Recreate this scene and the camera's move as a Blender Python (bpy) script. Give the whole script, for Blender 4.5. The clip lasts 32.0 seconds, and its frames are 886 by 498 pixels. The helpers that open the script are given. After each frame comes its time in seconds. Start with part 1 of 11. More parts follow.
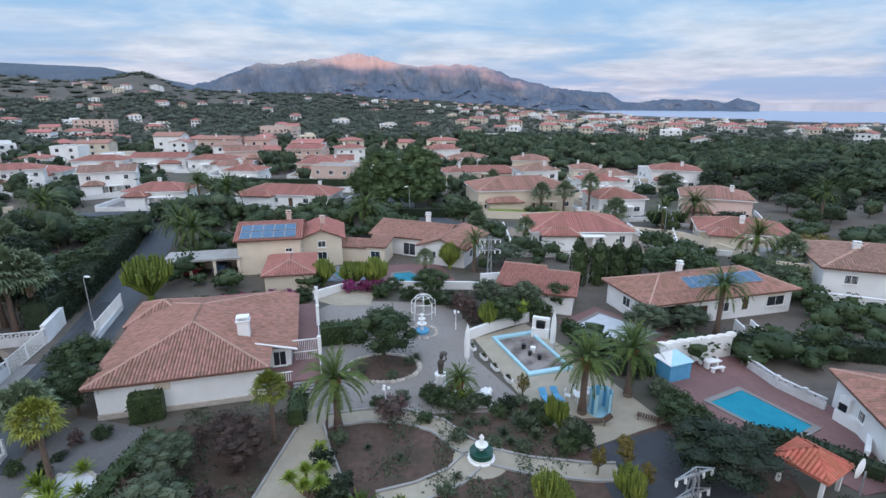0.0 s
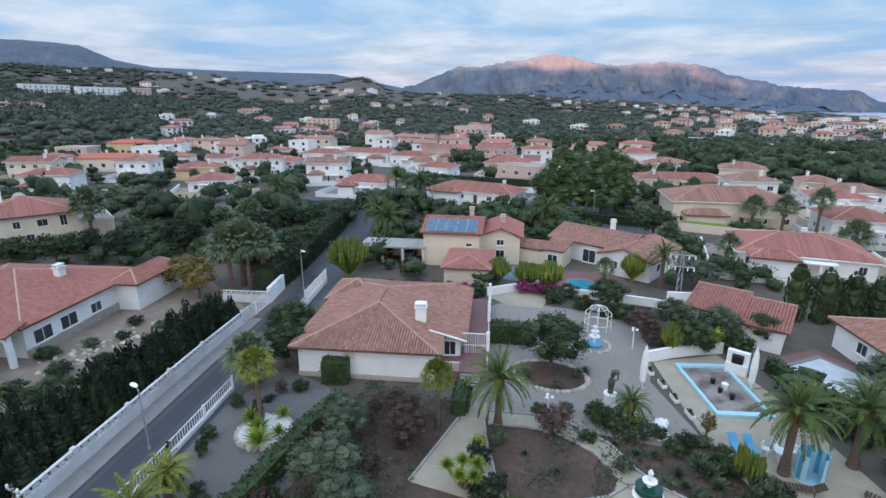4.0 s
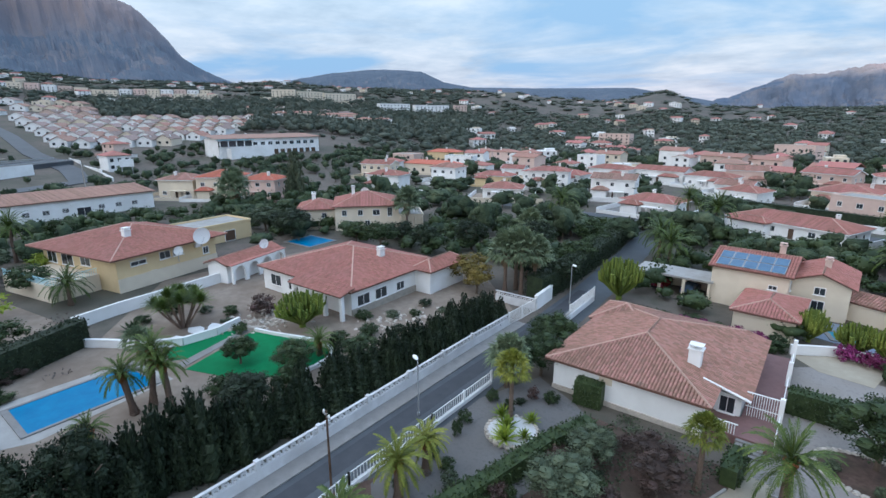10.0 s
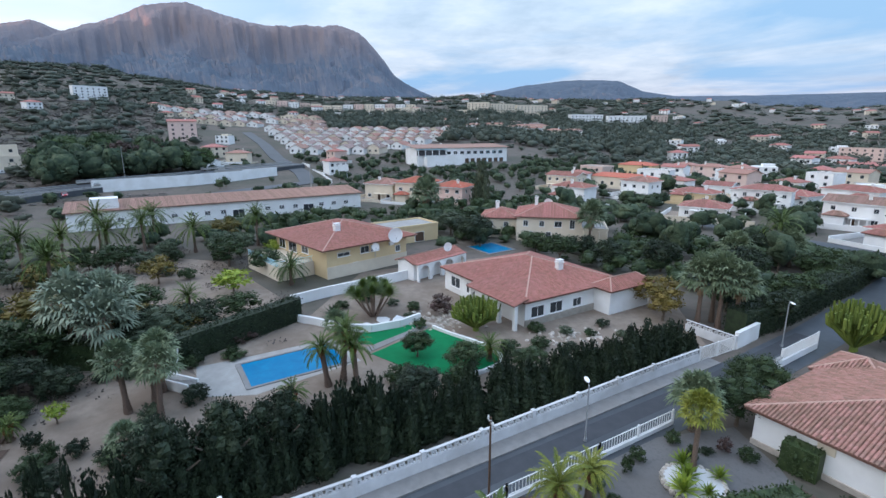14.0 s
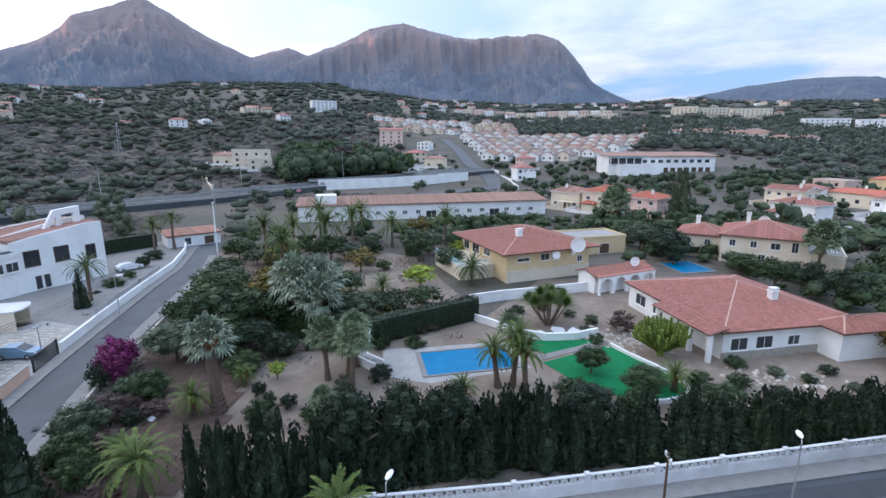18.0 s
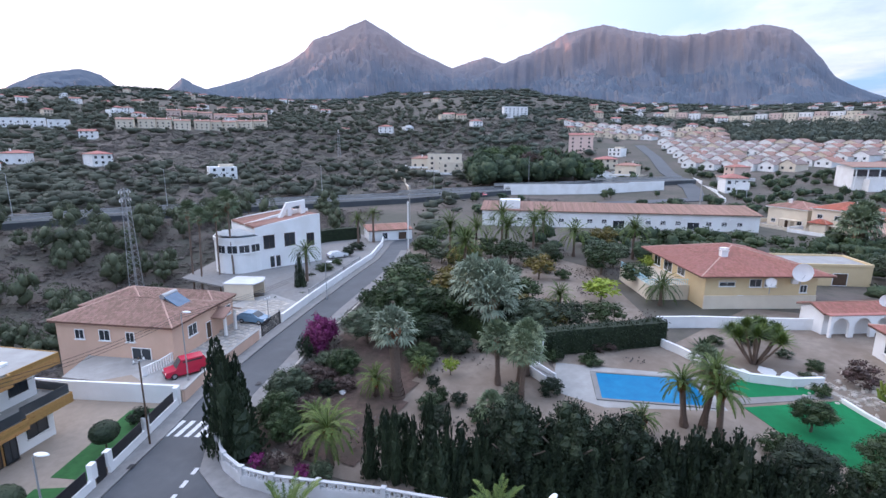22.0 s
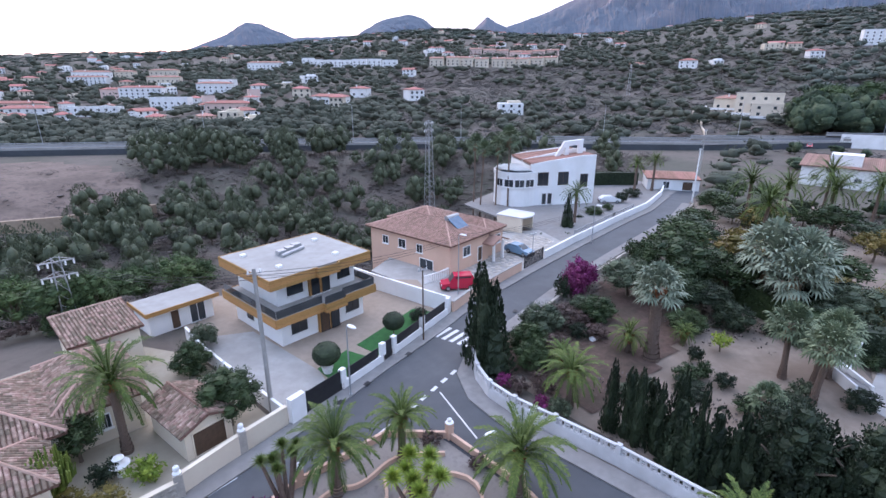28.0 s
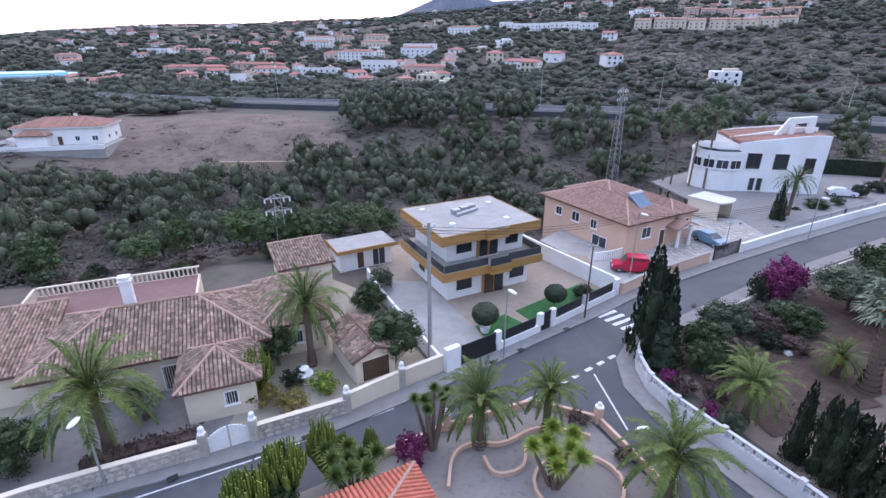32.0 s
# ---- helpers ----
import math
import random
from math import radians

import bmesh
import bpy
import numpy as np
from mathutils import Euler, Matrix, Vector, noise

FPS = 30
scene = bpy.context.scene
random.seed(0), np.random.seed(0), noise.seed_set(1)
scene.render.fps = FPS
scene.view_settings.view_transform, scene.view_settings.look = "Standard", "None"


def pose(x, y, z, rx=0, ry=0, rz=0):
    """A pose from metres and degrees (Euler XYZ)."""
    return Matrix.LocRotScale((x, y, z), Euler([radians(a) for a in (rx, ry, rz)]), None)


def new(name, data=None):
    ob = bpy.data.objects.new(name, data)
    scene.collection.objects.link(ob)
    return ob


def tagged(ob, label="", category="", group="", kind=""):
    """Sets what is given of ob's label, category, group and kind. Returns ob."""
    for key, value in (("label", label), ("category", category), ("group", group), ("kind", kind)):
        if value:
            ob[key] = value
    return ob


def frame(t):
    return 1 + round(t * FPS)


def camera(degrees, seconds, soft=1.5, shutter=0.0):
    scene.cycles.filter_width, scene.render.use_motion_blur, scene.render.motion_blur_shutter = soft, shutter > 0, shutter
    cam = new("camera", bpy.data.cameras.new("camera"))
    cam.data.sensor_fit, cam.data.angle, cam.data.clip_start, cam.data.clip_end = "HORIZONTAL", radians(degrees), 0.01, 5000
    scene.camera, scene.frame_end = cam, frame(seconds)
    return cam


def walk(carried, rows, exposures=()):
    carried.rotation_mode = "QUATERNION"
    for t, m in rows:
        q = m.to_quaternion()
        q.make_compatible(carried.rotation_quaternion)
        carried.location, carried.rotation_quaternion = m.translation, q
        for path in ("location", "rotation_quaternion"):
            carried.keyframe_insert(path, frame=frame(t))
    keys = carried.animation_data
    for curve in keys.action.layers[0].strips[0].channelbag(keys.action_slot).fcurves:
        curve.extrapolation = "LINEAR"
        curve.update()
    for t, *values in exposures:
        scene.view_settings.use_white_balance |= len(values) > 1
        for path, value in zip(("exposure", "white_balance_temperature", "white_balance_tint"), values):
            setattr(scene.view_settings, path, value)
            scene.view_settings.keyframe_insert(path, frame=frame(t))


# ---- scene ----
# exposure over the flight: seconds, stops, kelvin, tint
EXPO = [(0.0, -0.32, 5750, 5), (7.0, -0.28, 5650, 2), (14.0, -0.17, 5700, 4), (20.0, 0.03, 5800, 11), (25.0, 0.18, 5750, 17), (29.0, 0.24, 5750, 18), (32.0, 0.16, 5750, 20)]
# camera: a drone that hovers and turns; seconds, drift x y z, yaw, pitch, roll
EYE = 24.0
cam = camera(83.55, 32.0)
ROWS = [
    (0.0, 0.000, -0.000, -0.000, 0.072, -16.357, 0.137),
    (0.5, 0.010, 0.027, -0.035, 2.638, -16.302, 0.153),
    (1.0, 0.001, 0.032, -0.053, 5.361, -16.314, 0.131),
    (1.5, -0.004, 0.064, -0.076, 7.956, -16.297, 0.168),
    (2.0, -0.025, 0.121, -0.081, 10.732, -16.304, 0.106),
    (2.5, 0.021, 0.211, -0.103, 13.388, -16.293, 0.095),
    (3.0, -0.028, 0.326, -0.107, 16.130, -16.306, 0.077),
    (3.5, -0.077, 0.449, -0.093, 18.639, -16.296, 0.042),
    (5.5, -0.274, 0.729, -0.095, 29.151, -16.234, -0.025),
    (6.0, -0.245, 0.784, -0.092, 31.980, -16.211, -0.092),
    (6.5, -0.238, 0.783, -0.074, 34.499, -16.200, 0.000),
    (7.0, -0.267, 0.778, -0.043, 37.222, -16.171, -0.020),
    (7.5, -0.258, 0.760, -0.010, 39.778, -16.167, 0.021),
    (8.0, -0.204, 0.704, 0.038, 42.491, -16.141, 0.038),
    (8.5, -0.140, 0.707, 0.075, 45.036, -16.043, -0.026),
    (9.0, -0.132, 0.727, 0.070, 47.787, -15.599, -0.042),
    (9.5, -0.161, 0.744, 0.056, 50.309, -15.119, -0.009),
    (10.0, -0.173, 0.771, 0.031, 53.080, -14.696, -0.036),
    (10.5, -0.174, 0.780, -0.012, 55.628, -14.463, -0.014),
    (11.0, -0.225, 0.766, -0.009, 58.301, -14.355, -0.039),
    (11.5, -0.277, 0.787, -0.026, 60.832, -14.187, -0.007),
    (12.0, -0.312, 0.787, -0.042, 63.549, -13.965, -0.019),
    (12.5, -0.337, 0.826, -0.062, 66.102, -13.776, 0.011),
    (13.0, -0.448, 0.870, -0.066, 68.825, -13.671, -0.057),
    (13.5, -0.523, 0.899, -0.072, 71.337, -13.606, -0.068),
    (14.0, -0.566, 0.887, -0.081, 74.070, -13.455, -0.034),
    (14.5, -0.574, 0.915, -0.096, 76.614, -13.303, -0.069),
    (16.5, -0.636, 0.965, -0.187, 87.139, -12.856, 0.022),
    (17.0, -0.663, 0.966, -0.176, 89.926, -12.802, -0.039),
    (17.5, -0.643, 1.009, -0.172, 92.530, -12.704, -0.133),
    (18.0, -0.583, 1.014, -0.182, 95.317, -12.633, -0.104),
    (18.5, -0.583, 1.042, -0.225, 97.836, -12.546, -0.092),
    (19.0, -0.610, 1.043, -0.238, 100.567, -12.398, -0.072),
    (19.5, -0.746, 0.992, -0.213, 103.086, -12.232, 0.009),
    (20.0, -0.918, 0.888, -0.183, 105.843, -12.149, 0.002),
    (20.5, -1.056, 0.806, -0.168, 108.317, -12.108, 0.021),
    (21.0, -1.162, 0.760, -0.137, 111.074, -12.083, 0.089),
    (21.5, -1.232, 0.710, -0.105, 113.577, -12.054, 0.070),
    (22.0, -1.319, 0.672, -0.108, 116.318, -12.043, 0.089),
    (22.5, -1.404, 0.676, -0.116, 118.856, -12.083, 0.099),
    (23.0, -1.443, 0.657, -0.113, 121.564, -12.989, 0.036),
    (23.5, -1.482, 0.636, -0.087, 124.042, -14.298, -0.009),
    (24.0, -1.537, 0.617, -0.079, 126.772, -15.668, 0.022),
    (24.5, -1.603, 0.551, -0.116, 129.258, -16.385, -0.022),
    (25.0, -1.662, 0.474, -0.158, 131.925, -16.822, 0.107),
    (25.5, -1.680, 0.392, -0.171, 134.310, -17.176, 0.193),
    (27.5, -1.829, 0.277, -0.255, 144.787, -18.712, 0.119),
    (28.0, -1.883, 0.280, -0.273, 147.550, -18.824, 0.015),
    (28.5, -1.922, 0.304, -0.306, 150.031, -19.152, -0.023),
    (29.0, -1.960, 0.300, -0.336, 152.729, -19.451, 0.002),
    (29.5, -2.016, 0.296, -0.332, 155.249, -19.655, -0.003),
    (30.0, -2.022, 0.289, -0.353, 157.947, -19.795, 0.019),
    (30.5, -2.036, 0.292, -0.378, 160.411, -19.897, 0.015),
    (31.0, -2.072, 0.301, -0.405, 163.204, -20.237, 0.013),
    (31.5, -2.087, 0.278, -0.418, 165.676, -21.119, 0.083),
    (32.0, -2.088, 0.179, -0.485, 168.385, -22.423, 0.035),
]
walk(cam, [(t, pose(x, y, EYE + z, 90 + pitch, -roll, yaw)) for t, x, y, z, yaw, pitch, roll in ROWS], EXPO)

# world: dusk sky after sunset, broken cloud, brightest where the sun went down
SUN_AZ = 174.0          # degrees left of +y
world = bpy.data.worlds.new("dusk_sky")
scene.world = world
world.use_nodes = True
wn, wl = world.node_tree.nodes, world.node_tree.links
wn.clear()


def wnode(kind, **kw):
    n = wn.new(kind)
    for k, v in kw.items():
        if k == "op":
            n.operation = v
        elif k == "blend":
            n.data_type, n.blend_type = "RGBA", v
        else:
            n.inputs[k].default_value = v
    return n


def wmath(op, a, b=0.0, c=0.0):
    n = wn.new("ShaderNodeMath")
    n.operation = op
    for i, s in enumerate((a, b, c)):
        if isinstance(s, (int, float)):
            n.inputs[i].default_value = s
        else:
            wl.new(s, n.inputs[i])
    return n.outputs[0]


def wramp(fac, stops):
    n = wn.new("ShaderNodeValToRGB")
    wl.new(fac, n.inputs[0])
    e = n.color_ramp.elements
    while len(e) < len(stops):
        e.new(0.5)
    for s, (p, c) in zip(e, stops):
        s.position, s.color = p, (*c, 1)
    return n.outputs[0]


def wmix(fac, a, b):
    n = wn.new("ShaderNodeMix")
    n.data_type = "RGBA"
    for sock, v in ((n.inputs[0], fac), (n.inputs[6], a), (n.inputs[7], b)):
        if isinstance(v, (int, float)):
            sock.default_value = v
        elif isinstance(v, tuple):
            sock.default_value = (*v, 1)
        else:
            wl.new(v, sock)
    return n.outputs[2]


sky = wn.new("ShaderNodeTexSky")
sky.sky_type, sky.sun_disc = "NISHITA", False
sky.sun_elevation, sky.sun_rotation = radians(1.0), radians(-SUN_AZ)
sky.altitude, sky.air_density, sky.dust_density = 150, 1.0, 1.5
co = wn.new("ShaderNodeTexCoord")
sep = wn.new("ShaderNodeSeparateXYZ")
wl.new(co.outputs["Generated"], sep.inputs[0])
up = sep.outputs[2]
toward = wmath("ADD", wmath("MULTIPLY", sep.outputs[0], -math.sin(radians(SUN_AZ))), wmath("MULTIPLY", sep.outputs[1], math.cos(radians(SUN_AZ))))
warm = wmath("MULTIPLY_ADD", toward, 0.5, 0.5)
# clear air between the clouds
clear = wramp(wmath("MULTIPLY", up, 2.2), [(0.0, (0.52, 0.58, 0.80)), (0.2, (0.38, 0.58, 0.86)), (0.7, (0.46, 0.66, 0.90)), (1.0, (0.42, 0.58, 0.84))])
# cloud sheet, seen on a plane overhead so that it draws out flat toward the horizon
flat = wmath("ADD", wmath("MAXIMUM", up, 0.0), 0.10)
comb = wn.new("ShaderNodeCombineXYZ")
wl.new(wmath("DIVIDE", sep.outputs[0], flat), comb.inputs[0])
wl.new(wmath("DIVIDE", sep.outputs[1], flat), comb.inputs[1])
cloud = wnode("ShaderNodeTexNoise", Scale=0.55, Detail=6.0, Roughness=0.55, Distortion=0.4)
wl.new(comb.outputs[0], cloud.inputs["Vector"])
veil = wnode("ShaderNodeTexNoise", Scale=1.7, Detail=5.0, Roughness=0.6)
wl.new(comb.outputs[0], veil.inputs["Vector"])
cover = wramp(cloud.outputs["Fac"], [(0.40, (0, 0, 0)), (0.56, (1, 1, 1))])
tone = wramp(veil.outputs["Fac"], [(0.32, (0.44, 0.54, 0.66)), (0.5, (0.74, 0.81, 0.90)), (0.68, (1.08, 1.05, 1.06))])
low = wramp(up, [(0.0, (0.86, 0.60, 0.68)), (0.07, (0.90, 0.76, 0.84)), (0.2, (0.90, 0.96, 1.08))])
cloudy = wmix(0.4, tone, low)
body = wmix(wmath("MULTIPLY", cover, 0.86), clear, cloudy)
glow = wramp(warm, [(0.45, (0, 0, 0)), (0.75, (0.45, 0.45, 0.45)), (1.0, (1, 1, 1))])
lit = wmix(glow, body, (1.62, 1.52, 1.52))
# the sky overhead, above the view, is brightened to lift the light on the ground
high = wramp(up, [(0.28, (1.08, 1.08, 1.08)), (0.62, (1.95, 1.91, 1.93)), (1.0, (2.3, 2.24, 2.27))])
dome = wn.new("ShaderNodeMix")
dome.data_type, dome.blend_type = "RGBA", "MULTIPLY"
dome.inputs[0].default_value = 1.0
wl.new(lit, dome.inputs[6])
wl.new(high, dome.inputs[7])
air = wmix(0.06, dome.outputs[2], sky.outputs[0])
bg = wn.new("ShaderNodeBackground")
bg.inputs["Strength"].default_value = 1.02
wl.new(air, bg.inputs["Color"])
wo = wn.new("ShaderNodeOutputWorld")
wl.new(bg.outputs[0], wo.inputs[0])

# the last sun comes from below the western ground and only reaches the highest far ridge
sun = bpy.data.lights.new("sun", "SUN")
sun.energy, sun.angle, sun.color = 5.0, radians(0.5), (1.0, 0.44, 0.32)
sun_ob = new("sun", sun)
aim = Vector((math.sin(radians(SUN_AZ)), -math.cos(radians(SUN_AZ)), 0.0115))
sun_ob.rotation_euler = aim.to_track_quat("-Z", "Y").to_euler()
sun_ob.location = (0, 0, 60)


# materials
def mat(name, cols, scale=1.0, rough=0.85, bump=0.0, fine=None, metal=0.0, vary=0.0, island=0.0, spec=0.3, big=None, stretch=None, coords="Object"):
    """Colours mixed by noise of a real-world scale (metres), a broad stain on top, grain as bump, variation by object or by piece."""
    m = bpy.data.materials.new(name)
    m.use_nodes = True
    n, l = m.node_tree.nodes, m.node_tree.links
    b = n["Principled BSDF"]
    b.inputs["Roughness"].default_value, b.inputs["Metallic"].default_value = rough, metal
    b.inputs["Specular IOR Level"].default_value = spec
    tc = n.new("ShaderNodeTexCoord")
    vec = tc.outputs["Object"]
    if coords == "World":
        vec = n.new("ShaderNodeNewGeometry").outputs["Position"]
    if stretch:
        mp = n.new("ShaderNodeMapping")
        mp.inputs["Scale"].default_value = stretch
        l.new(vec, mp.inputs[0])
        vec = mp.outputs[0]
    tex = n.new("ShaderNodeTexNoise")
    tex.inputs["Scale"].default_value, tex.inputs["Detail"].default_value, tex.inputs["Roughness"].default_value = 1.0 / scale, 6.0, 0.62
    l.new(vec, tex.inputs["Vector"])
    ramp = n.new("ShaderNodeValToRGB")
    e = ramp.color_ramp.elements
    while len(e) < len(cols):
        e.new(0.5)
    for i, c in enumerate(cols):
        e[i].position = 0.32 + 0.36 * i / max(1, len(cols) - 1)
        e[i].color = (*c, 1)
    l.new(tex.outputs["Fac"], ramp.inputs[0])
    out = ramp.outputs[0]
    if big:
        t2 = n.new("ShaderNodeTexNoise")
        t2.inputs["Scale"].default_value, t2.inputs["Detail"].default_value = 1.0 / big[0], 4.0
        l.new(vec, t2.inputs["Vector"])
        r2 = n.new("ShaderNodeValToRGB")
        r2.color_ramp.elements[0].position, r2.color_ramp.elements[1].position = 0.42, 0.62
        l.new(t2.outputs["Fac"], r2.inputs[0])
        mx = n.new("ShaderNodeMix")
        mx.data_type = "RGBA"
        sc = n.new("ShaderNodeMath")
        sc.operation = "MULTIPLY"
        sc.inputs[1].default_value = big[2]
        l.new(r2.outputs[0], sc.inputs[0])
        l.new(sc.outputs[0], mx.inputs[0])
        l.new(out, mx.inputs[6])
        mx.inputs[7].default_value = (*big[1], 1)
        out = mx.outputs[2]
    for amount, node, sock in ((vary, "ShaderNodeObjectInfo", "Random"), (island, "ShaderNodeNewGeometry", "Random Per Island")):
        if amount:
            src = n.new(node)
            mr = n.new("ShaderNodeMapRange")
            mr.inputs["To Min"].default_value, mr.inputs["To Max"].default_value = 1 - amount, 1 + amount
            l.new(src.outputs[sock], mr.inputs["Value"])
            hs = n.new("ShaderNodeHueSaturation")
            l.new(mr.outputs[0], hs.inputs["Value"])
            mh = n.new("ShaderNodeMapRange")
            mh.inputs["To Min"].default_value, mh.inputs["To Max"].default_value = 0.5 + amount * 0.04, 0.5 - amount * 0.04
            l.new(src.outputs[sock], mh.inputs["Value"])
            l.new(mh.outputs[0], hs.inputs["Hue"])
            l.new(out, hs.inputs["Color"])
            out = hs.outputs[0]
    l.new(out, b.inputs["Base Color"])
    if bump:
        t3 = n.new("ShaderNodeTexNoise")
        t3.inputs["Scale"].default_value, t3.inputs["Detail"].default_value = 1.0 / (fine or scale * 0.2), 3.0
        l.new(vec, t3.inputs["Vector"])
        bp = n.new("ShaderNodeBump")
        bp.inputs["Strength"].default_value, bp.inputs["Distance"].default_value = 0.6, bump
        l.new(t3.outputs["Fac"], bp.inputs["Height"])
        l.new(bp.outputs[0], b.inputs["Normal"])
    return m


GROUND = mat("dry_ground", [(0.100, 0.086, 0.072), (0.138, 0.116, 0.098), (0.086, 0.082, 0.062)], 5.0, 0.95, 0.05, 0.4, big=(34.0, (0.074, 0.076, 0.056), 0.7), coords="World")
ASPHALT = mat("asphalt", [(0.048, 0.055, 0.063), (0.069, 0.077, 0.086)], 1.6, 0.62, 0.004, 0.05, spec=0.5, big=(7.0, (0.042, 0.047, 0.054), 0.7), coords="World")
ASPHALT_PATCH = mat("asphalt_patch", [(0.05, 0.053, 0.06), (0.065, 0.068, 0.075)], 1.2, 0.85, 0.004, 0.05, coords="World")
PAVING = mat("paving", [(0.19, 0.185, 0.178), (0.25, 0.242, 0.233)], 0.8, 0.85, 0.004, 0.08, big=(5.0, (0.22, 0.20, 0.18), 0.5), coords="World")
TAN = mat("tan_paving", [(0.275, 0.222, 0.172), (0.345, 0.28, 0.22)], 0.7, 0.85, 0.004, 0.08, big=(4.0, (0.30, 0.245, 0.19), 0.5), coords="World")
CONCRETE = mat("concrete", [(0.30, 0.29, 0.27), (0.38, 0.37, 0.35)], 1.2, 0.85, 0.004, 0.1, big=(4.0, (0.26, 0.25, 0.23), 0.5))
GRAVEL = mat("gravel", [(0.20, 0.184, 0.168), (0.27, 0.248, 0.228), (0.235, 0.218, 0.20)], 0.5, 0.95, 0.02, 0.06, big=(6.0, (0.23, 0.20, 0.17), 0.5), coords="World")
GRAVEL_DARK = mat("dark_gravel", [(0.112, 0.110, 0.108), (0.155, 0.150, 0.146), (0.13, 0.126, 0.122)], 0.5, 0.95, 0.02, 0.06, big=(6.0, (0.12, 0.108, 0.096), 0.5), coords="World")
PATH = mat("sandy_path", [(0.34, 0.30, 0.23), (0.40, 0.357, 0.275)], 0.9, 0.95, 0.01, 0.06, big=(5.0, (0.29, 0.25, 0.19), 0.5), coords="World")
SAND = mat("sandy_soil", [(0.20, 0.162, 0.128), (0.275, 0.228, 0.182)], 1.2, 0.95, 0.03, 0.15, big=(5.0, (0.17, 0.13, 0.10), 0.65), coords="World")
SOIL = mat("garden_soil", [(0.070, 0.046, 0.037), (0.125, 0.084, 0.066)], 0.5, 0.95, 0.08, 0.18, big=(2.2, (0.055, 0.046, 0.032), 0.6), coords="World")
OLD_WHITE = mat("weathered_white_render", [(0.55, 0.55, 0.555), (0.65, 0.65, 0.65)], 1.2, 0.85, 0.004, 0.06, big=(2.6, (0.44, 0.43, 0.42), 0.6))
WHITE = mat("white_render", [(0.79, 0.79, 0.78), (0.84, 0.84, 0.83)], 1.5, 0.8, 0.003, 0.05, big=(3.5, (0.68, 0.67, 0.64), 0.5))
CREAM = mat("cream_render", [(0.66, 0.58, 0.46), (0.72, 0.64, 0.51)], 1.5, 0.82, 0.003, 0.05, big=(3.5, (0.60, 0.52, 0.41), 0.5), vary=0.06)
YELLOW = mat("yellow_render", [(0.64, 0.50, 0.29), (0.69, 0.55, 0.33)], 1.5, 0.82, 0.003, 0.05, big=(3.5, (0.58, 0.46, 0.28), 0.5))
PEACH = mat("peach_render", [(0.60, 0.41, 0.30), (0.65, 0.45, 0.34)], 1.5, 0.82, 0.003, 0.05, big=(3.5, (0.55, 0.38, 0.29), 0.5))
PINK = mat("pink_render", [(0.60, 0.45, 0.39), (0.66, 0.51, 0.44)], 1.5, 0.82, 0.003, 0.05, vary=0.12)
ROOF_A = mat("weathered_tile", [(0.25, 0.135, 0.10), (0.36, 0.195, 0.15), (0.29, 0.18, 0.14)], 0.7, 0.85, 0.006, 0.06, island=0.22, big=(4.0, (0.30, 0.17, 0.125), 0.6))
ROOF_B = mat("red_tile", [(0.29, 0.125, 0.098), (0.38, 0.175, 0.138)], 0.7, 0.85, 0.006, 0.06, island=0.16, vary=0.10, big=(4.0, (0.34, 0.16, 0.135), 0.5))
ROOF_C = mat("old_straw_tile", [(0.16, 0.10, 0.076), (0.26, 0.182, 0.135), (0.40, 0.315, 0.245)], 0.35, 0.9, 0.006, 0.06, island=0.42, big=(2.5, (0.20, 0.15, 0.115), 0.5))
ROOF_D = mat("orange_tile", [(0.40, 0.115, 0.072), (0.48, 0.165, 0.105)], 0.6, 0.8, 0.006, 0.06, island=0.15)
ROOF_E = mat("brown_flat_tile", [(0.27, 0.165, 0.125), (0.34, 0.215, 0.165)], 0.6, 0.85, 0.006, 0.06, island=0.2)
ROOF_RIDGE = mat("ridge_tile", [(0.36, 0.235, 0.18), (0.44, 0.30, 0.235)], 0.5, 0.9, 0.006, 0.06, island=0.2)
# Shade and dirt between tile rows, put into one dark brown slab colour.
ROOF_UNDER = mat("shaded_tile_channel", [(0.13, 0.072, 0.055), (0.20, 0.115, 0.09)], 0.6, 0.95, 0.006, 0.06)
EARTH = mat("bare_earth", [(0.12, 0.092, 0.076), (0.185, 0.142, 0.118), (0.10, 0.082, 0.068)], 2.5, 0.95, 0.2, 0.6, big=(9.0, (0.11, 0.085, 0.07), 0.7), coords="World")
TILE_RED = mat("red_brown_paving", [(0.17, 0.095, 0.09), (0.22, 0.125, 0.115)], 0.5, 0.7, 0.004, 0.1, big=(4.0, (0.15, 0.09, 0.085), 0.5), coords="World")
DARK = mat("dark_opening", [(0.012, 0.013, 0.015), (0.02, 0.021, 0.024)], 1.0, 0.35)
GLASS = mat("window_glass", [(0.02, 0.025, 0.03), (0.05, 0.06, 0.07)], 3.0, 0.08, spec=0.6, vary=0.3)
METAL = mat("galvanised_metal", [(0.36, 0.37, 0.38), (0.44, 0.45, 0.46)], 0.5, 0.5, 0.001, 0.05, metal=0.6)
BLACK_METAL = mat("black_metal", [(0.02, 0.02, 0.022), (0.03, 0.03, 0.032)], 0.6, 0.5)
DARK_WOOD = mat("dark_wood", [(0.07, 0.045, 0.03), (0.11, 0.07, 0.045)], 0.3, 0.75, 0.002, 0.05)
WATER = mat("pool_water", [(0.002, 0.135, 0.30), (0.008, 0.19, 0.37)], 1.5, 0.35, 0.01, 0.5, spec=0.12)
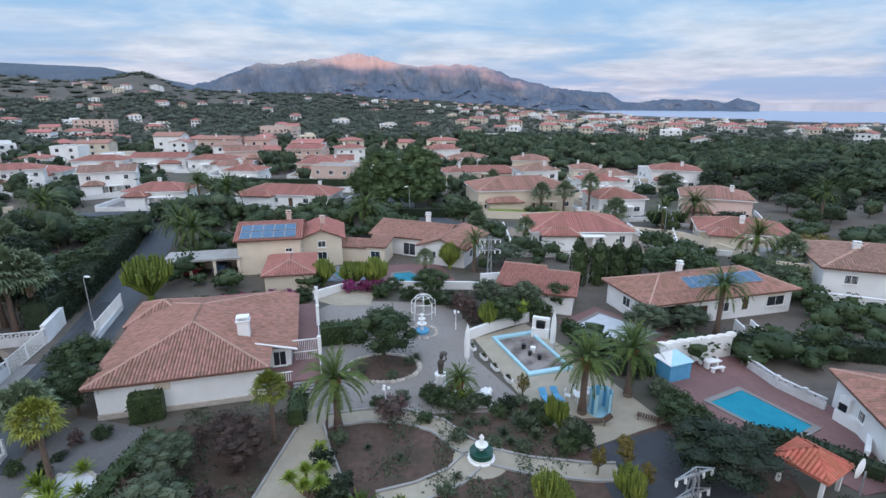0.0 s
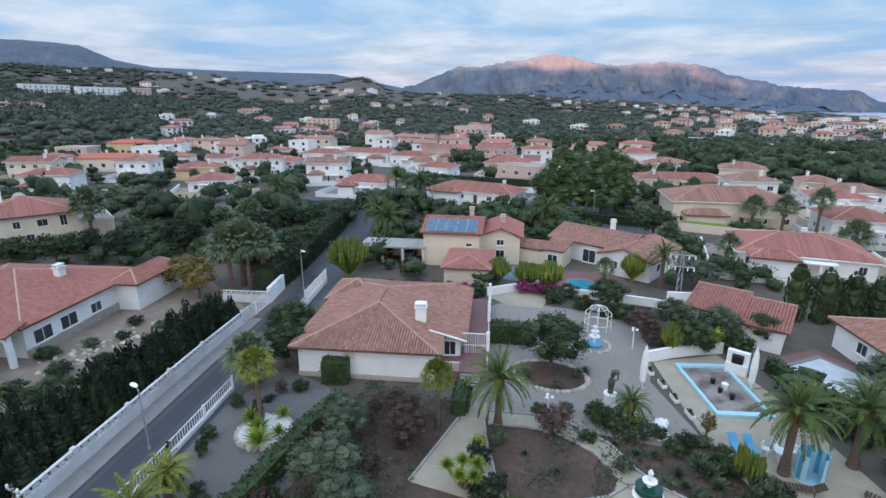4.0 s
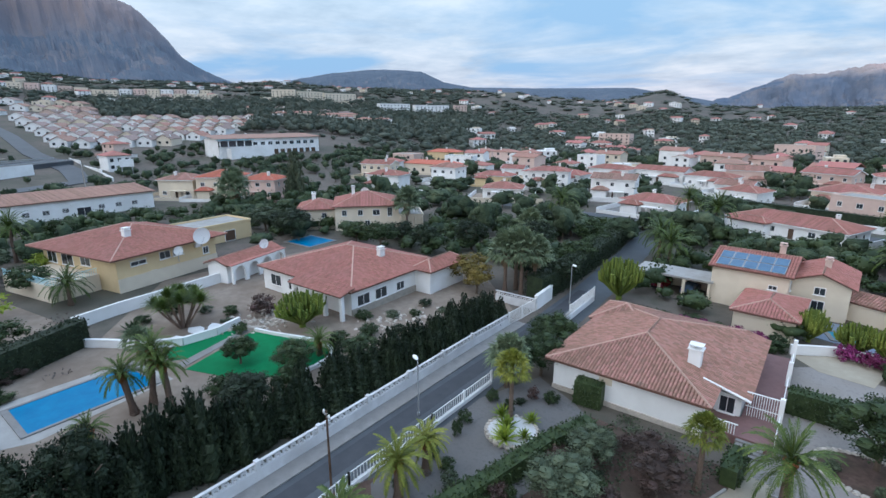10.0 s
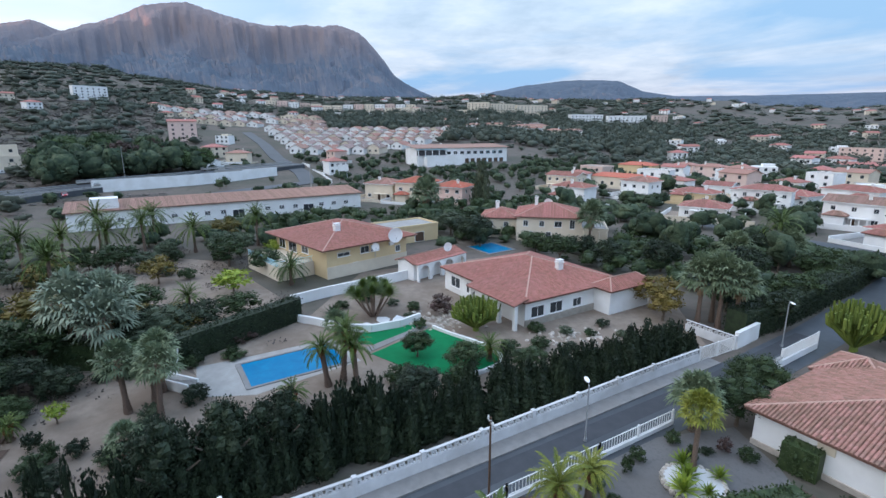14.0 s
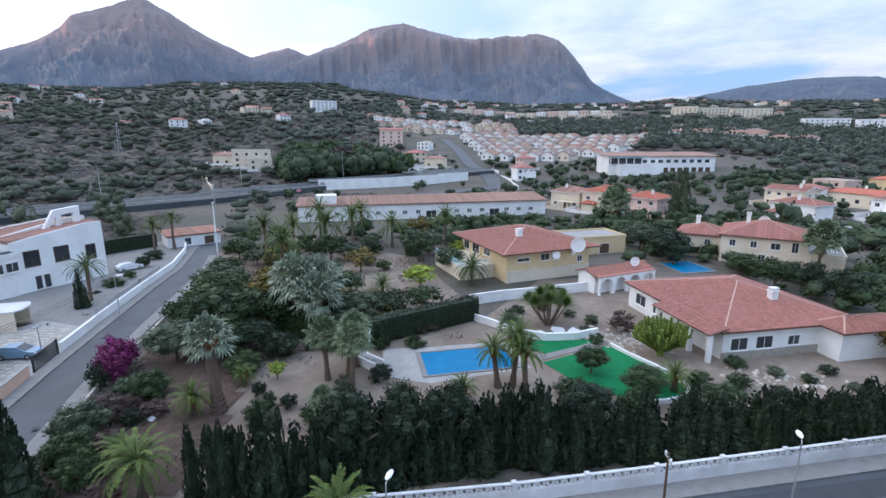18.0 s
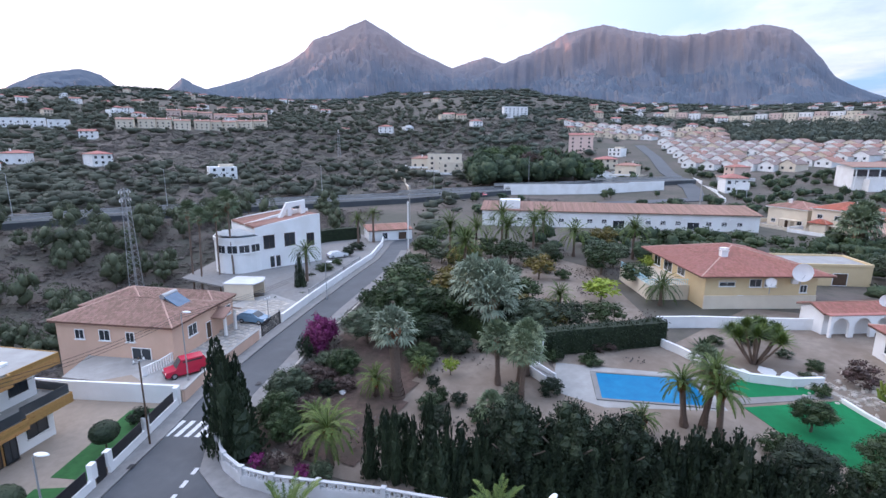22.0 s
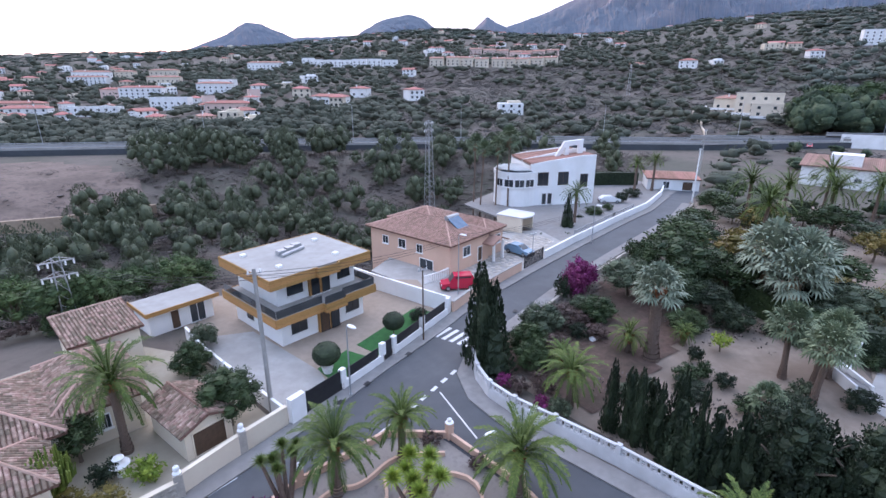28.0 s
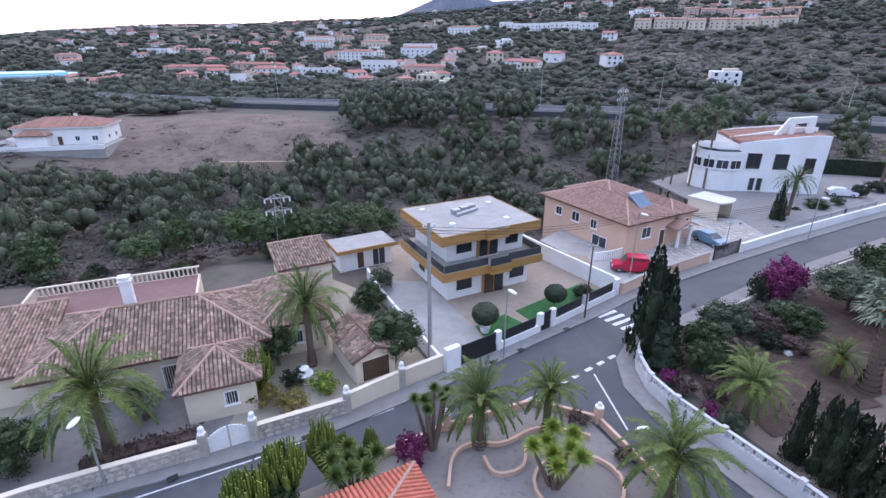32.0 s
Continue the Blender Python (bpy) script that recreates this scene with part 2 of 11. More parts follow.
WATER_T = mat("turquoise_water", [(0.015, 0.19, 0.27), (0.03, 0.25, 0.33)], 1.5, 0.35, 0.01, 0.5, spec=0.12)
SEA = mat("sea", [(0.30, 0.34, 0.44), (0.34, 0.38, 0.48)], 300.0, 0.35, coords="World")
BLUE = mat("blue_paint", [(0.10, 0.30, 0.50), (0.13, 0.36, 0.57)], 0.6, 0.5, 0.001, 0.1)
PALE_BLUE = mat("pale_blue_tile", [(0.36, 0.58, 0.66), (0.42, 0.65, 0.73)], 0.5, 0.4, 0.001, 0.1)
GREEN_TURF = mat("artificial_turf", [(0.008, 0.15, 0.05), (0.012, 0.19, 0.065)], 0.8, 0.95, 0.01, 0.05, big=(4.0, (0.008, 0.13, 0.045), 0.5), coords="World")
LAWN = mat("lawn", [(0.03, 0.10, 0.03), (0.045, 0.14, 0.04)], 0.6, 0.95, 0.02, 0.05, coords="World")
STONE = mat("rubble_stone", [(0.34, 0.31, 0.27), (0.46, 0.42, 0.36)], 0.5, 0.9, 0.02, 0.1, island=0.25, vary=0.2)
BARK = mat("bark", [(0.10, 0.075, 0.055), (0.17, 0.135, 0.105)], 0.25, 0.95, 0.02, 0.08)
PALM_BARK = mat("palm_bark", [(0.13, 0.095, 0.075), (0.22, 0.16, 0.125)], 0.12, 0.95, 0.03, 0.06, stretch=(1, 1, 3))


def rock(name, cliffs, scrub, scale, crest=None):
    """Bare rock on the steep faces, low scrub on the gentle ones."""
    m = mat(name, cliffs, scale, 0.95, 9.0, 45.0, coords="World")
    n, l = m.node_tree.nodes, m.node_tree.links
    b = n["Principled BSDF"]
    stone = b.inputs["Base Color"].links[0].from_socket
    geo = n.new("ShaderNodeNewGeometry")
    sp = n.new("ShaderNodeSeparateXYZ")
    l.new(geo.outputs["Normal"], sp.inputs[0])
    t = n.new("ShaderNodeTexNoise")
    t.inputs["Scale"].default_value, t.inputs["Detail"].default_value = 1.0 / 140.0, 6.0
    l.new(geo.outputs["Position"], t.inputs["Vector"])
    ad = n.new("ShaderNodeMath")
    ad.operation = "MULTIPLY_ADD"
    ad.inputs[1].default_value = 0.9
    l.new(t.outputs["Fac"], ad.inputs[0])
    l.new(sp.outputs[2], ad.inputs[2])
    r = n.new("ShaderNodeValToRGB")
    r.color_ramp.elements[0].position, r.color_ramp.elements[1].position = 1.02 / 1.3 - 0.12, 1.30 / 1.3 - 0.1
    dv = n.new("ShaderNodeMath")
    dv.operation = "DIVIDE"
    dv.inputs[1].default_value = 1.45
    l.new(ad.outputs[0], dv.inputs[0])
    l.new(dv.outputs[0], r.inputs[0])
    mx = n.new("ShaderNodeMix")
    mx.data_type = "RGBA"
    l.new(r.outputs[0], mx.inputs[0])
    l.new(stone, mx.inputs[6])
    mx.inputs[7].default_value = (*scrub, 1)
    out = mx.outputs[2]
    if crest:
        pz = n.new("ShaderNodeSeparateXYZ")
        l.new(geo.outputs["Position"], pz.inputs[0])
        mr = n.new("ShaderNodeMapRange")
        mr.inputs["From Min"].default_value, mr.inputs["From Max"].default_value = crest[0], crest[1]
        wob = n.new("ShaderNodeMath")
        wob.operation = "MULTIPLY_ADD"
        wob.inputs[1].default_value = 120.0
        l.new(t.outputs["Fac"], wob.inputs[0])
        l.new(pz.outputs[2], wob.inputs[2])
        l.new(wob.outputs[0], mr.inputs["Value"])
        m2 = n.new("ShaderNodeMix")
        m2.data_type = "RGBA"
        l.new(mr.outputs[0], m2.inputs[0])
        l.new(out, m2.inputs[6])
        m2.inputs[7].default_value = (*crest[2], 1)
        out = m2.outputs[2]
    l.new(out, b.inputs["Base Color"])
    return m


# Bluish haze of distance is mixed into both materials' rock and scrub colours.
ROCK = rock("hazed_mountain_rock", [(0.118, 0.134, 0.168), (0.152, 0.158, 0.185), (0.20, 0.185, 0.195)], (0.090, 0.113, 0.146), 130.0, (470.0, 700.0, (0.215, 0.178, 0.18)))
# Crest colour paled by height to strengthen the sunset light on it.
ROCK_LIT_CREST = rock("hazed_limestone_ridge", [(0.110, 0.143, 0.20), (0.146, 0.172, 0.225), (0.25, 0.24, 0.25)], (0.092, 0.122, 0.172), 150.0, (350.0, 410.0, (0.33, 0.29, 0.285)))


def leaf(name, a, b, island=0.3, vary=0.18, rough=0.6):
    return mat(name, [a, b], 0.6, rough, vary=vary, island=island, spec=0.25)


LEAF = leaf("broad_leaf", (0.022, 0.038, 0.014), (0.050, 0.074, 0.027))
LEAF_OLIVE = leaf("grey_green_leaf", (0.048, 0.066, 0.038), (0.084, 0.104, 0.060))
LEAF_DARK = leaf("dark_conifer_leaf", (0.012, 0.021, 0.011), (0.033, 0.047, 0.023))
LEAF_PINE = leaf("pine_needles", (0.048, 0.060, 0.036), (0.084, 0.098, 0.054), island=0.2)
LEAF_STONE_PINE = leaf("stone_pine_needles", (0.040, 0.066, 0.026), (0.088, 0.128, 0.046))
YELLOW_PALM = leaf("yellow_green_frond", (0.10, 0.125, 0.016), (0.205, 0.215, 0.036), island=0.3)
LEAF_YELLOW = leaf("yellow_leaf", (0.105, 0.085, 0.022), (0.17, 0.135, 0.032))
LEAF_LIME = leaf("lime_leaf", (0.14, 0.20, 0.022), (0.24, 0.30, 0.04))
LEAF_PURPLE = leaf("purple_leaf", (0.052, 0.035, 0.030), (0.088, 0.058, 0.048))
BOUGAIN = leaf("bougainvillea_flower", (0.13, 0.018, 0.075), (0.21, 0.035, 0.125))
CUT_FROND = leaf("cut_frond_bases", (0.20, 0.085, 0.035), (0.28, 0.13, 0.055), island=0.3)
PALM_LEAF = leaf("palm_frond", (0.042, 0.072, 0.014), (0.105, 0.142, 0.030), island=0.35)
FAN_LEAF = leaf("fan_palm_leaf", (0.105, 0.140, 0.075), (0.165, 0.200, 0.115), island=0.25)
SILVER_LEAF = leaf("silvery_palm_leaf", (0.155, 0.19, 0.13), (0.245, 0.28, 0.195), island=0.3)
DEAD_LEAF = leaf("dry_palm_leaf", (0.17, 0.115, 0.065), (0.24, 0.165, 0.10), island=0.25)
CACTUS = leaf("succulent", (0.11, 0.15, 0.030), (0.215, 0.25, 0.045), island=0.3)
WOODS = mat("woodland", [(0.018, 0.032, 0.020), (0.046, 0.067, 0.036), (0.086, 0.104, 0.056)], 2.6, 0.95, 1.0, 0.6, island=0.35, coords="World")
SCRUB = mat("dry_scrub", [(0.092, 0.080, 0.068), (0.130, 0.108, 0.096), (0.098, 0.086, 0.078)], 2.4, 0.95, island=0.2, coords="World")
# Distance haze is put into these two colours: paler and greyer than WOODS.
WOODS_FAR = mat("hazed_far_woodland", [(0.044, 0.058, 0.047), (0.076, 0.092, 0.071), (0.112, 0.120, 0.094)], 9.0, 0.95, island=0.25, coords="World")
HILL_TREES = mat("hazed_hill_trees", [(0.052, 0.060, 0.044), (0.076, 0.084, 0.060), (0.104, 0.104, 0.078)], 14.0, 0.95, island=0.18, coords="World")
# Lightened too for the haze over the hillside.
SCRUB_DARK = mat("hillside_scrub", [(0.104, 0.102, 0.090), (0.148, 0.136, 0.124), (0.126, 0.112, 0.106)], 12.0, 0.95, island=0.16, coords="World")


# geometry helpers
class G:
    """A growing list of points and faces."""

    def __init__(self):
        self.v, self.f = [], []

    def face(self, *pts):
        i = len(self.v)
        self.v.extend(pts)
        self.f.append(tuple(range(i, i + len(pts))))
        return self

    def box(self, x, y, z, sx, sy, sz, a=0.0):
        """Centre x, y, bottom z."""
        c, s = math.cos(a), math.sin(a)
        i = len(self.v)
        for k in (z, z + sz):
            for u, w in ((-.5, -.5), (.5, -.5), (.5, .5), (-.5, .5)):
                u, w = u * sx, w * sy
                self.v.append((x + u * c - w * s, y + u * s + w * c, k))
        self.f += [tuple(i + q for q in f) for f in ((3, 2, 1, 0), (4, 5, 6, 7), (0, 1, 5, 4), (1, 2, 6, 5), (2, 3, 7, 6), (3, 0, 4, 7))]
        return self

    def bar(self, p, q, w, h, z0=0.0):
        """An upright band from p to q (x, y), w thick, from z0 up by h."""
        dx, dy = q[0] - p[0], q[1] - p[1]
        return self.box((p[0] + q[0]) / 2, (p[1] + q[1]) / 2, z0, math.hypot(dx, dy), w, h, math.atan2(dy, dx))

    def prism(self, pts, z0, z1):
        """A plan outline (anticlockwise) pulled up from z0 to z1."""
        n, i = len(pts), len(self.v)
        self.v += [(p[0], p[1], z0) for p in pts] + [(p[0], p[1], z1) for p in pts]
        self.f += [tuple(range(i + n - 1, i - 1, -1)), tuple(range(i + n, i + 2 * n))]
        self.f += [(i + k, i + (k + 1) % n, i + n + (k + 1) % n, i + n + k) for k in range(n)]
        return self

    def tube(self, pts, radii, n=8, cap=True):
        """A round bar through points."""
        i0 = len(self.v)
        for k, p in enumerate(pts):
            a = Vector(pts[max(0, k - 1)])
            b = Vector(pts[min(len(pts) - 1, k + 1)])
            d = (b - a).normalized() if (b - a).length else Vector((0, 0, 1))
            u = d.orthogonal().normalized() if abs(d.z) < 0.99 else Vector((1, 0, 0))
            w = d.cross(u)
            for j in range(n):
                t = 2 * math.pi * j / n
                q = Vector(p) + (u * math.cos(t) + w * math.sin(t)) * radii[min(k, len(radii) - 1)]
                self.v.append(tuple(q))
        for k in range(len(pts) - 1):
            for j in range(n):
                a, b = i0 + k * n + j, i0 + k * n + (j + 1) % n
                self.f.append((a, b, b + n, a + n))
        if cap:
            self.f.append(tuple(i0 + j for j in reversed(range(n))))
            self.f.append(tuple(i0 + (len(pts) - 1) * n + j for j in range(n)))
        return self

    def turn(self, profile, n=16, x=0, y=0):
        """A turned shape from (radius, height) pairs."""
        i0 = len(self.v)
        for r, z in profile:
            for j in range(n):
                t = 2 * math.pi * j / n
                self.v.append((x + r * math.cos(t), y + r * math.sin(t), z))
        for k in range(len(profile) - 1):
            for j in range(n):
                a, b = i0 + k * n + j, i0 + k * n + (j + 1) % n
                self.f.append((a, b, b + n, a + n))
        self.f.append(tuple(i0 + j for j in reversed(range(n))))
        self.f.append(tuple(i0 + (len(profile) - 1) * n + j for j in range(n)))
        return self

    def blob(self, x, y, z, rx, ry, rz, rnd, rough=0.25, n=7, m=5):
        """An uneven lump."""
        i0 = len(self.v)
        self.v.append((x, y, z - rz))
        for k in range(1, m):
            a = math.pi * k / m - math.pi / 2
            for j in range(n):
                t = 2 * math.pi * (j + 0.5 * (k % 2)) / n
                q = 1 + rnd.uniform(-rough, rough)
                self.v.append((x + rx * q * math.cos(a) * math.cos(t), y + ry * q * math.cos(a) * math.sin(t), z + rz * q * math.sin(a)))
        self.v.append((x, y, z + rz))
        for j in range(n):
            self.f.append((i0, i0 + 1 + (j + 1) % n, i0 + 1 + j))
            self.f.append((len(self.v) - 1, i0 + 1 + (m - 2) * n + j, i0 + 1 + (m - 2) * n + (j + 1) % n))
        for k in range(m - 2):
            for j in range(n):
                a, b = i0 + 1 + k * n + j, i0 + 1 + k * n + (j + 1) % n
                self.f.append((a, b, b + n, a + n))
        return self

    def leafq(self, p, d, up, ln, wd):
        """One pointed leaf blade from p along d."""
        s = d.cross(up)
        s = s.normalized() * wd * 0.5 if s.length > 1e-6 else Vector((wd * 0.5, 0, 0))
        self.face(tuple(p), tuple(p + d * ln * 0.45 - s), tuple(p + d * ln), tuple(p + d * ln * 0.45 + s))
        return self

    def add(self, o, m):
        i = len(self.v)
        self.v += [tuple(m @ Vector(p)) for p in o.v]
        self.f += [tuple(i + k for k in f) for f in o.f]
        return self

    def mesh(self, name, material, smooth=False):
        me = bpy.data.meshes.new(name)
        me.from_pydata(self.v, [], self.f)
        for m in (material if isinstance(material, (list, tuple)) else (material,)):
            me.materials.append(m)
        if smooth:
            me.shade_smooth()
        me.update()
        return me


def part(name, g, material, parent, label="", smooth=False):
    ob = new(name, g.mesh(name, material, smooth) if isinstance(g, G) else g)
    ob.parent = parent
    if label:
        tagged(ob, label)
    return ob


def thing(name, label, category, m=None, group="", kind=""):
    ob = new(name)
    ob.empty_display_size = 0.3
    ob.matrix_world = m or Matrix()
    return tagged(ob, label, category, group, kind)


def solo(name, g, material, label, category, m=None, group="", kind="", smooth=False):
    ob = new(name, g.mesh(name, material, smooth))
    ob.matrix_world = m or Matrix()
    return tagged(ob, label, category, group, kind)


def at(x, y, z=0.0, deg=0.0, s=1.0, sz=None):
    return Matrix.LocRotScale((x, y, z), Euler((0, 0, radians(deg))), (s, s, sz or s))


def lerp(a, b, t):
    return tuple(p + (q - p) * t for p, q in zip(a, b))


def polar(az, r):
    """The place r metres off, az degrees left of +y."""
    return (-math.sin(radians(az)) * r, math.cos(radians(az)) * r)


def smooth(e0, e1, x):
    t = min(1.0, max(0.0, (x - e0) / (e1 - e0)))
    return t * t * (3 - 2 * t)


# lie of the land: level near by, rising inland, falling to the sea
RISE = [(-180, 2.2), (-165, 1.6), (-150, 0.6), (-110, -0.5), (-60, -2.0), (-38, -1.95), (-24, -1.6), (-12, -0.9), (-7, -0.4), (5, 0.2), (12, 0.9), (22, 0.9), (26, 1.2), (30, 2.7), (36, 1.9), (41, 2.1), (46, 2.9),
        (55, 3.0), (62, 3.2), (70, 3.7), (77, 3.5), (86, 3.4), (96, 4.0), (104, 5.0), (108, 5.6), (121, 5.3), (128, 4.4), (139, 4.4), (148, 4.9), (153, 4.7), (161, 3.7), (169, 3.0), (175, 2.5), (180, 2.2)]


def rise(az):
    az = (az + 180) % 360 - 180
    for (a, p), (b, q) in zip(RISE, RISE[1:]):
        if az <= b:
            return p + (q - p) * smooth(a, b, az)
    return RISE[-1][1]


def land(x, y):
    r = math.hypot(x, y)
    az = math.degrees(math.atan2(-x, y))
    if r < 1:
        return 0.0
    e = math.tan(radians(rise(az)))
    start = 420 - 235 * smooth(40, 70, az) * (1 - smooth(160, 185, az % 360))
    top = EYE + e * 1500
    z = top * smooth(start, 1700, r) ** 0.75 if r < 1700 else top - (r - 1700) * 0.02
    # valley behind the houses on the second street
    a2 = az % 360
    val = smooth(128, 142, a2) * (1 - smooth(200, 225, a2)) * smooth(58, 85, r) * (1 - smooth(120, 165, r))
    z -= 9.0 * val
    z += noise.noise((x * 0.006, y * 0.006, 0.3)) * 9 * smooth(500, 1300, r)
    z += noise.noise((x * 0.02, y * 0.02, 4.0)) * 2.5 * smooth(350, 700, r)
    return z


# the ground, one sheet to the horizon, on rings round the viewpoint
def ground_sheet():
    g = G()
    radii = [0, 20, 40, 55, 65, 75, 85, 95, 105, 115, 125, 135, 145, 155, 165, 175, 185, 195, 205]
    while radii[-1] < 4700:
        radii.append(radii[-1] * 1.055)
    n = 360
    for r in radii:
        for k in range(n):
            x, y = polar(360.0 * k / n, r)
            g.v.append((x, y, land(x, y) - 0.02))
    for i in range(len(radii) - 1):
        for k in range(n):
            a, b = i * n + k, i * n + (k + 1) % n
            g.f.append((a, b, b + n, a + n))
    me = g.mesh("ground", GROUND, True)
    bm = bmesh.new()
    bm.from_mesh(me)
    bmesh.ops.remove_doubles(bm, verts=bm.verts, dist=0.001)
    bm.to_mesh(me)
    bm.free()
    return tagged(new("ground", me), "dry brown earth with scrub, rolling away to hills", "ground", kind="structure")


ground_sheet()
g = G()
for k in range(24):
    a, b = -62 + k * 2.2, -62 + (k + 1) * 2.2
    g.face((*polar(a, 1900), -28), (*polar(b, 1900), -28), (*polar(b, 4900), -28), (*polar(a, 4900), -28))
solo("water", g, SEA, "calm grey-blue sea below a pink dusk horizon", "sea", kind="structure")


def ridged(p, off):
    """Sharp-crested noise: gullies between spurs."""
    v, a, q = 0.0, 1.0, 1.0
    for k in range(5):
        v += a * (0.42 - abs(noise.noise((p[0] * q, p[1] * q, off + k * 7.3))))
        a, q = a * 0.52, q * 2.15
    return v


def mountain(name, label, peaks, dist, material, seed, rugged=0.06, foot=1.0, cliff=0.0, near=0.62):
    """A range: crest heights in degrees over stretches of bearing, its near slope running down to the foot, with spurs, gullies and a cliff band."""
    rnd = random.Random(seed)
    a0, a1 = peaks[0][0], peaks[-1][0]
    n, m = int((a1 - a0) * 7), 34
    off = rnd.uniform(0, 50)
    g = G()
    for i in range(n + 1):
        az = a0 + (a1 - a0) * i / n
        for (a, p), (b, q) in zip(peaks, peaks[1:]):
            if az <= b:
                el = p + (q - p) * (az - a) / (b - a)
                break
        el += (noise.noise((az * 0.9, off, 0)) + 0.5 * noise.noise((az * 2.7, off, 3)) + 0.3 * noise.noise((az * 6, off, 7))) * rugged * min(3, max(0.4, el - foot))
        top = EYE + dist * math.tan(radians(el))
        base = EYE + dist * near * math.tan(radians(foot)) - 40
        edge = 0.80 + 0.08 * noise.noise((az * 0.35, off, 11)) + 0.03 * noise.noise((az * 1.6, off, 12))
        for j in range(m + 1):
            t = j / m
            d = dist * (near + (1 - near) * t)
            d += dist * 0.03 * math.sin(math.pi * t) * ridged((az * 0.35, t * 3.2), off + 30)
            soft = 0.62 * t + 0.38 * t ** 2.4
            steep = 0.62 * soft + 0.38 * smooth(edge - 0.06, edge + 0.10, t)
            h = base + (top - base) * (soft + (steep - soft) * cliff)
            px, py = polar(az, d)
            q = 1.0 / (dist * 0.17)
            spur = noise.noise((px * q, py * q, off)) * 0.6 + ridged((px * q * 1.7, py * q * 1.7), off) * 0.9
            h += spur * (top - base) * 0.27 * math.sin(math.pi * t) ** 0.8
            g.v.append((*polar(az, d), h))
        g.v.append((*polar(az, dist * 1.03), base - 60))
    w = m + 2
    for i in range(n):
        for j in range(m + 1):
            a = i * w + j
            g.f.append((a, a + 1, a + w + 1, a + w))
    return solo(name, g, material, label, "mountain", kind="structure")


mountain("mountain_north", "long limestone ridge, blue below with its crest lit pink", [(-31.5, 0.0), (-30.5, 0.35), (-29.6, 0.5), (-28.6, 0.15), (-27.5, 0.35), (-23, 0.5), (-20.5, 0.1), (-19, 0.25), (-17.7, 1.05), (-12, 1.65), (-8, 2.6), (-4.5, 3.8), (-1, 4.1), (3, 3.8), (6, 4.35), (8, 4.9), (9.4, 5.2), (11.5, 4.7), (12.7, 4.5), (15.3, 4.2), (17, 3.9), (19.5, 3.9), (22, 2.9), (24.7, 1.9), (29, 0.9), (33, 0.6)], 4600, ROCK_LIT_CREST, 3, 0.07, -1.3, 0.75, 0.87)
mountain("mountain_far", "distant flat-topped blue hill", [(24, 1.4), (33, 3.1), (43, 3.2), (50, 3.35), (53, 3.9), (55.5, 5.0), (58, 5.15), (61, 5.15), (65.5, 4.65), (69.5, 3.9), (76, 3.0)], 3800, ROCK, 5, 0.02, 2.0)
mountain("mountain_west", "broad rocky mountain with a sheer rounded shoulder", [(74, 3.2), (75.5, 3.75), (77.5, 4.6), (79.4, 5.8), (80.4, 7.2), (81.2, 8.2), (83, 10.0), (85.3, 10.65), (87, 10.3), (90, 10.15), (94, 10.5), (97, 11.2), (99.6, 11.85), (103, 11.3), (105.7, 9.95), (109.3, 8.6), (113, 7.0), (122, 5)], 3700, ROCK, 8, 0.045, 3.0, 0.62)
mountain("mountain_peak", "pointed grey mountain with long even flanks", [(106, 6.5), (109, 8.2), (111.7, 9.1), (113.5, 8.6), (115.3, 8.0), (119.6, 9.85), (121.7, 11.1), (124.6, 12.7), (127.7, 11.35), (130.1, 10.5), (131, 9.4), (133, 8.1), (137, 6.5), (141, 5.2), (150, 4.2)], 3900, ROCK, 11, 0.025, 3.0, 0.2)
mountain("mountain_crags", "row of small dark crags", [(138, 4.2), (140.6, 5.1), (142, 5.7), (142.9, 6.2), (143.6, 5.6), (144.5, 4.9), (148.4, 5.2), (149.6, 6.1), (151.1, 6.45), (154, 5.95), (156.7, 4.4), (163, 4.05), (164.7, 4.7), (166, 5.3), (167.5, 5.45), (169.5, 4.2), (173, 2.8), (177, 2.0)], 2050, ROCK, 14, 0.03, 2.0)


# building parts
ROOF_F = mat("faded_pink_tile", [(0.24, 0.178, 0.155), (0.31, 0.232, 0.205)], 1.5, 0.88, 0.006, 0.06, vary=0.14)
ROOFS = {"F": ROOF_F, "A": ROOF_A, "B": ROOF_B, "C": ROOF_C, "D": ROOF_D, "E": ROOF_E, "W": WHITE}
WALLS = {"W": WHITE, "C": CREAM, "Y": YELLOW, "P": PINK, "O": PEACH}


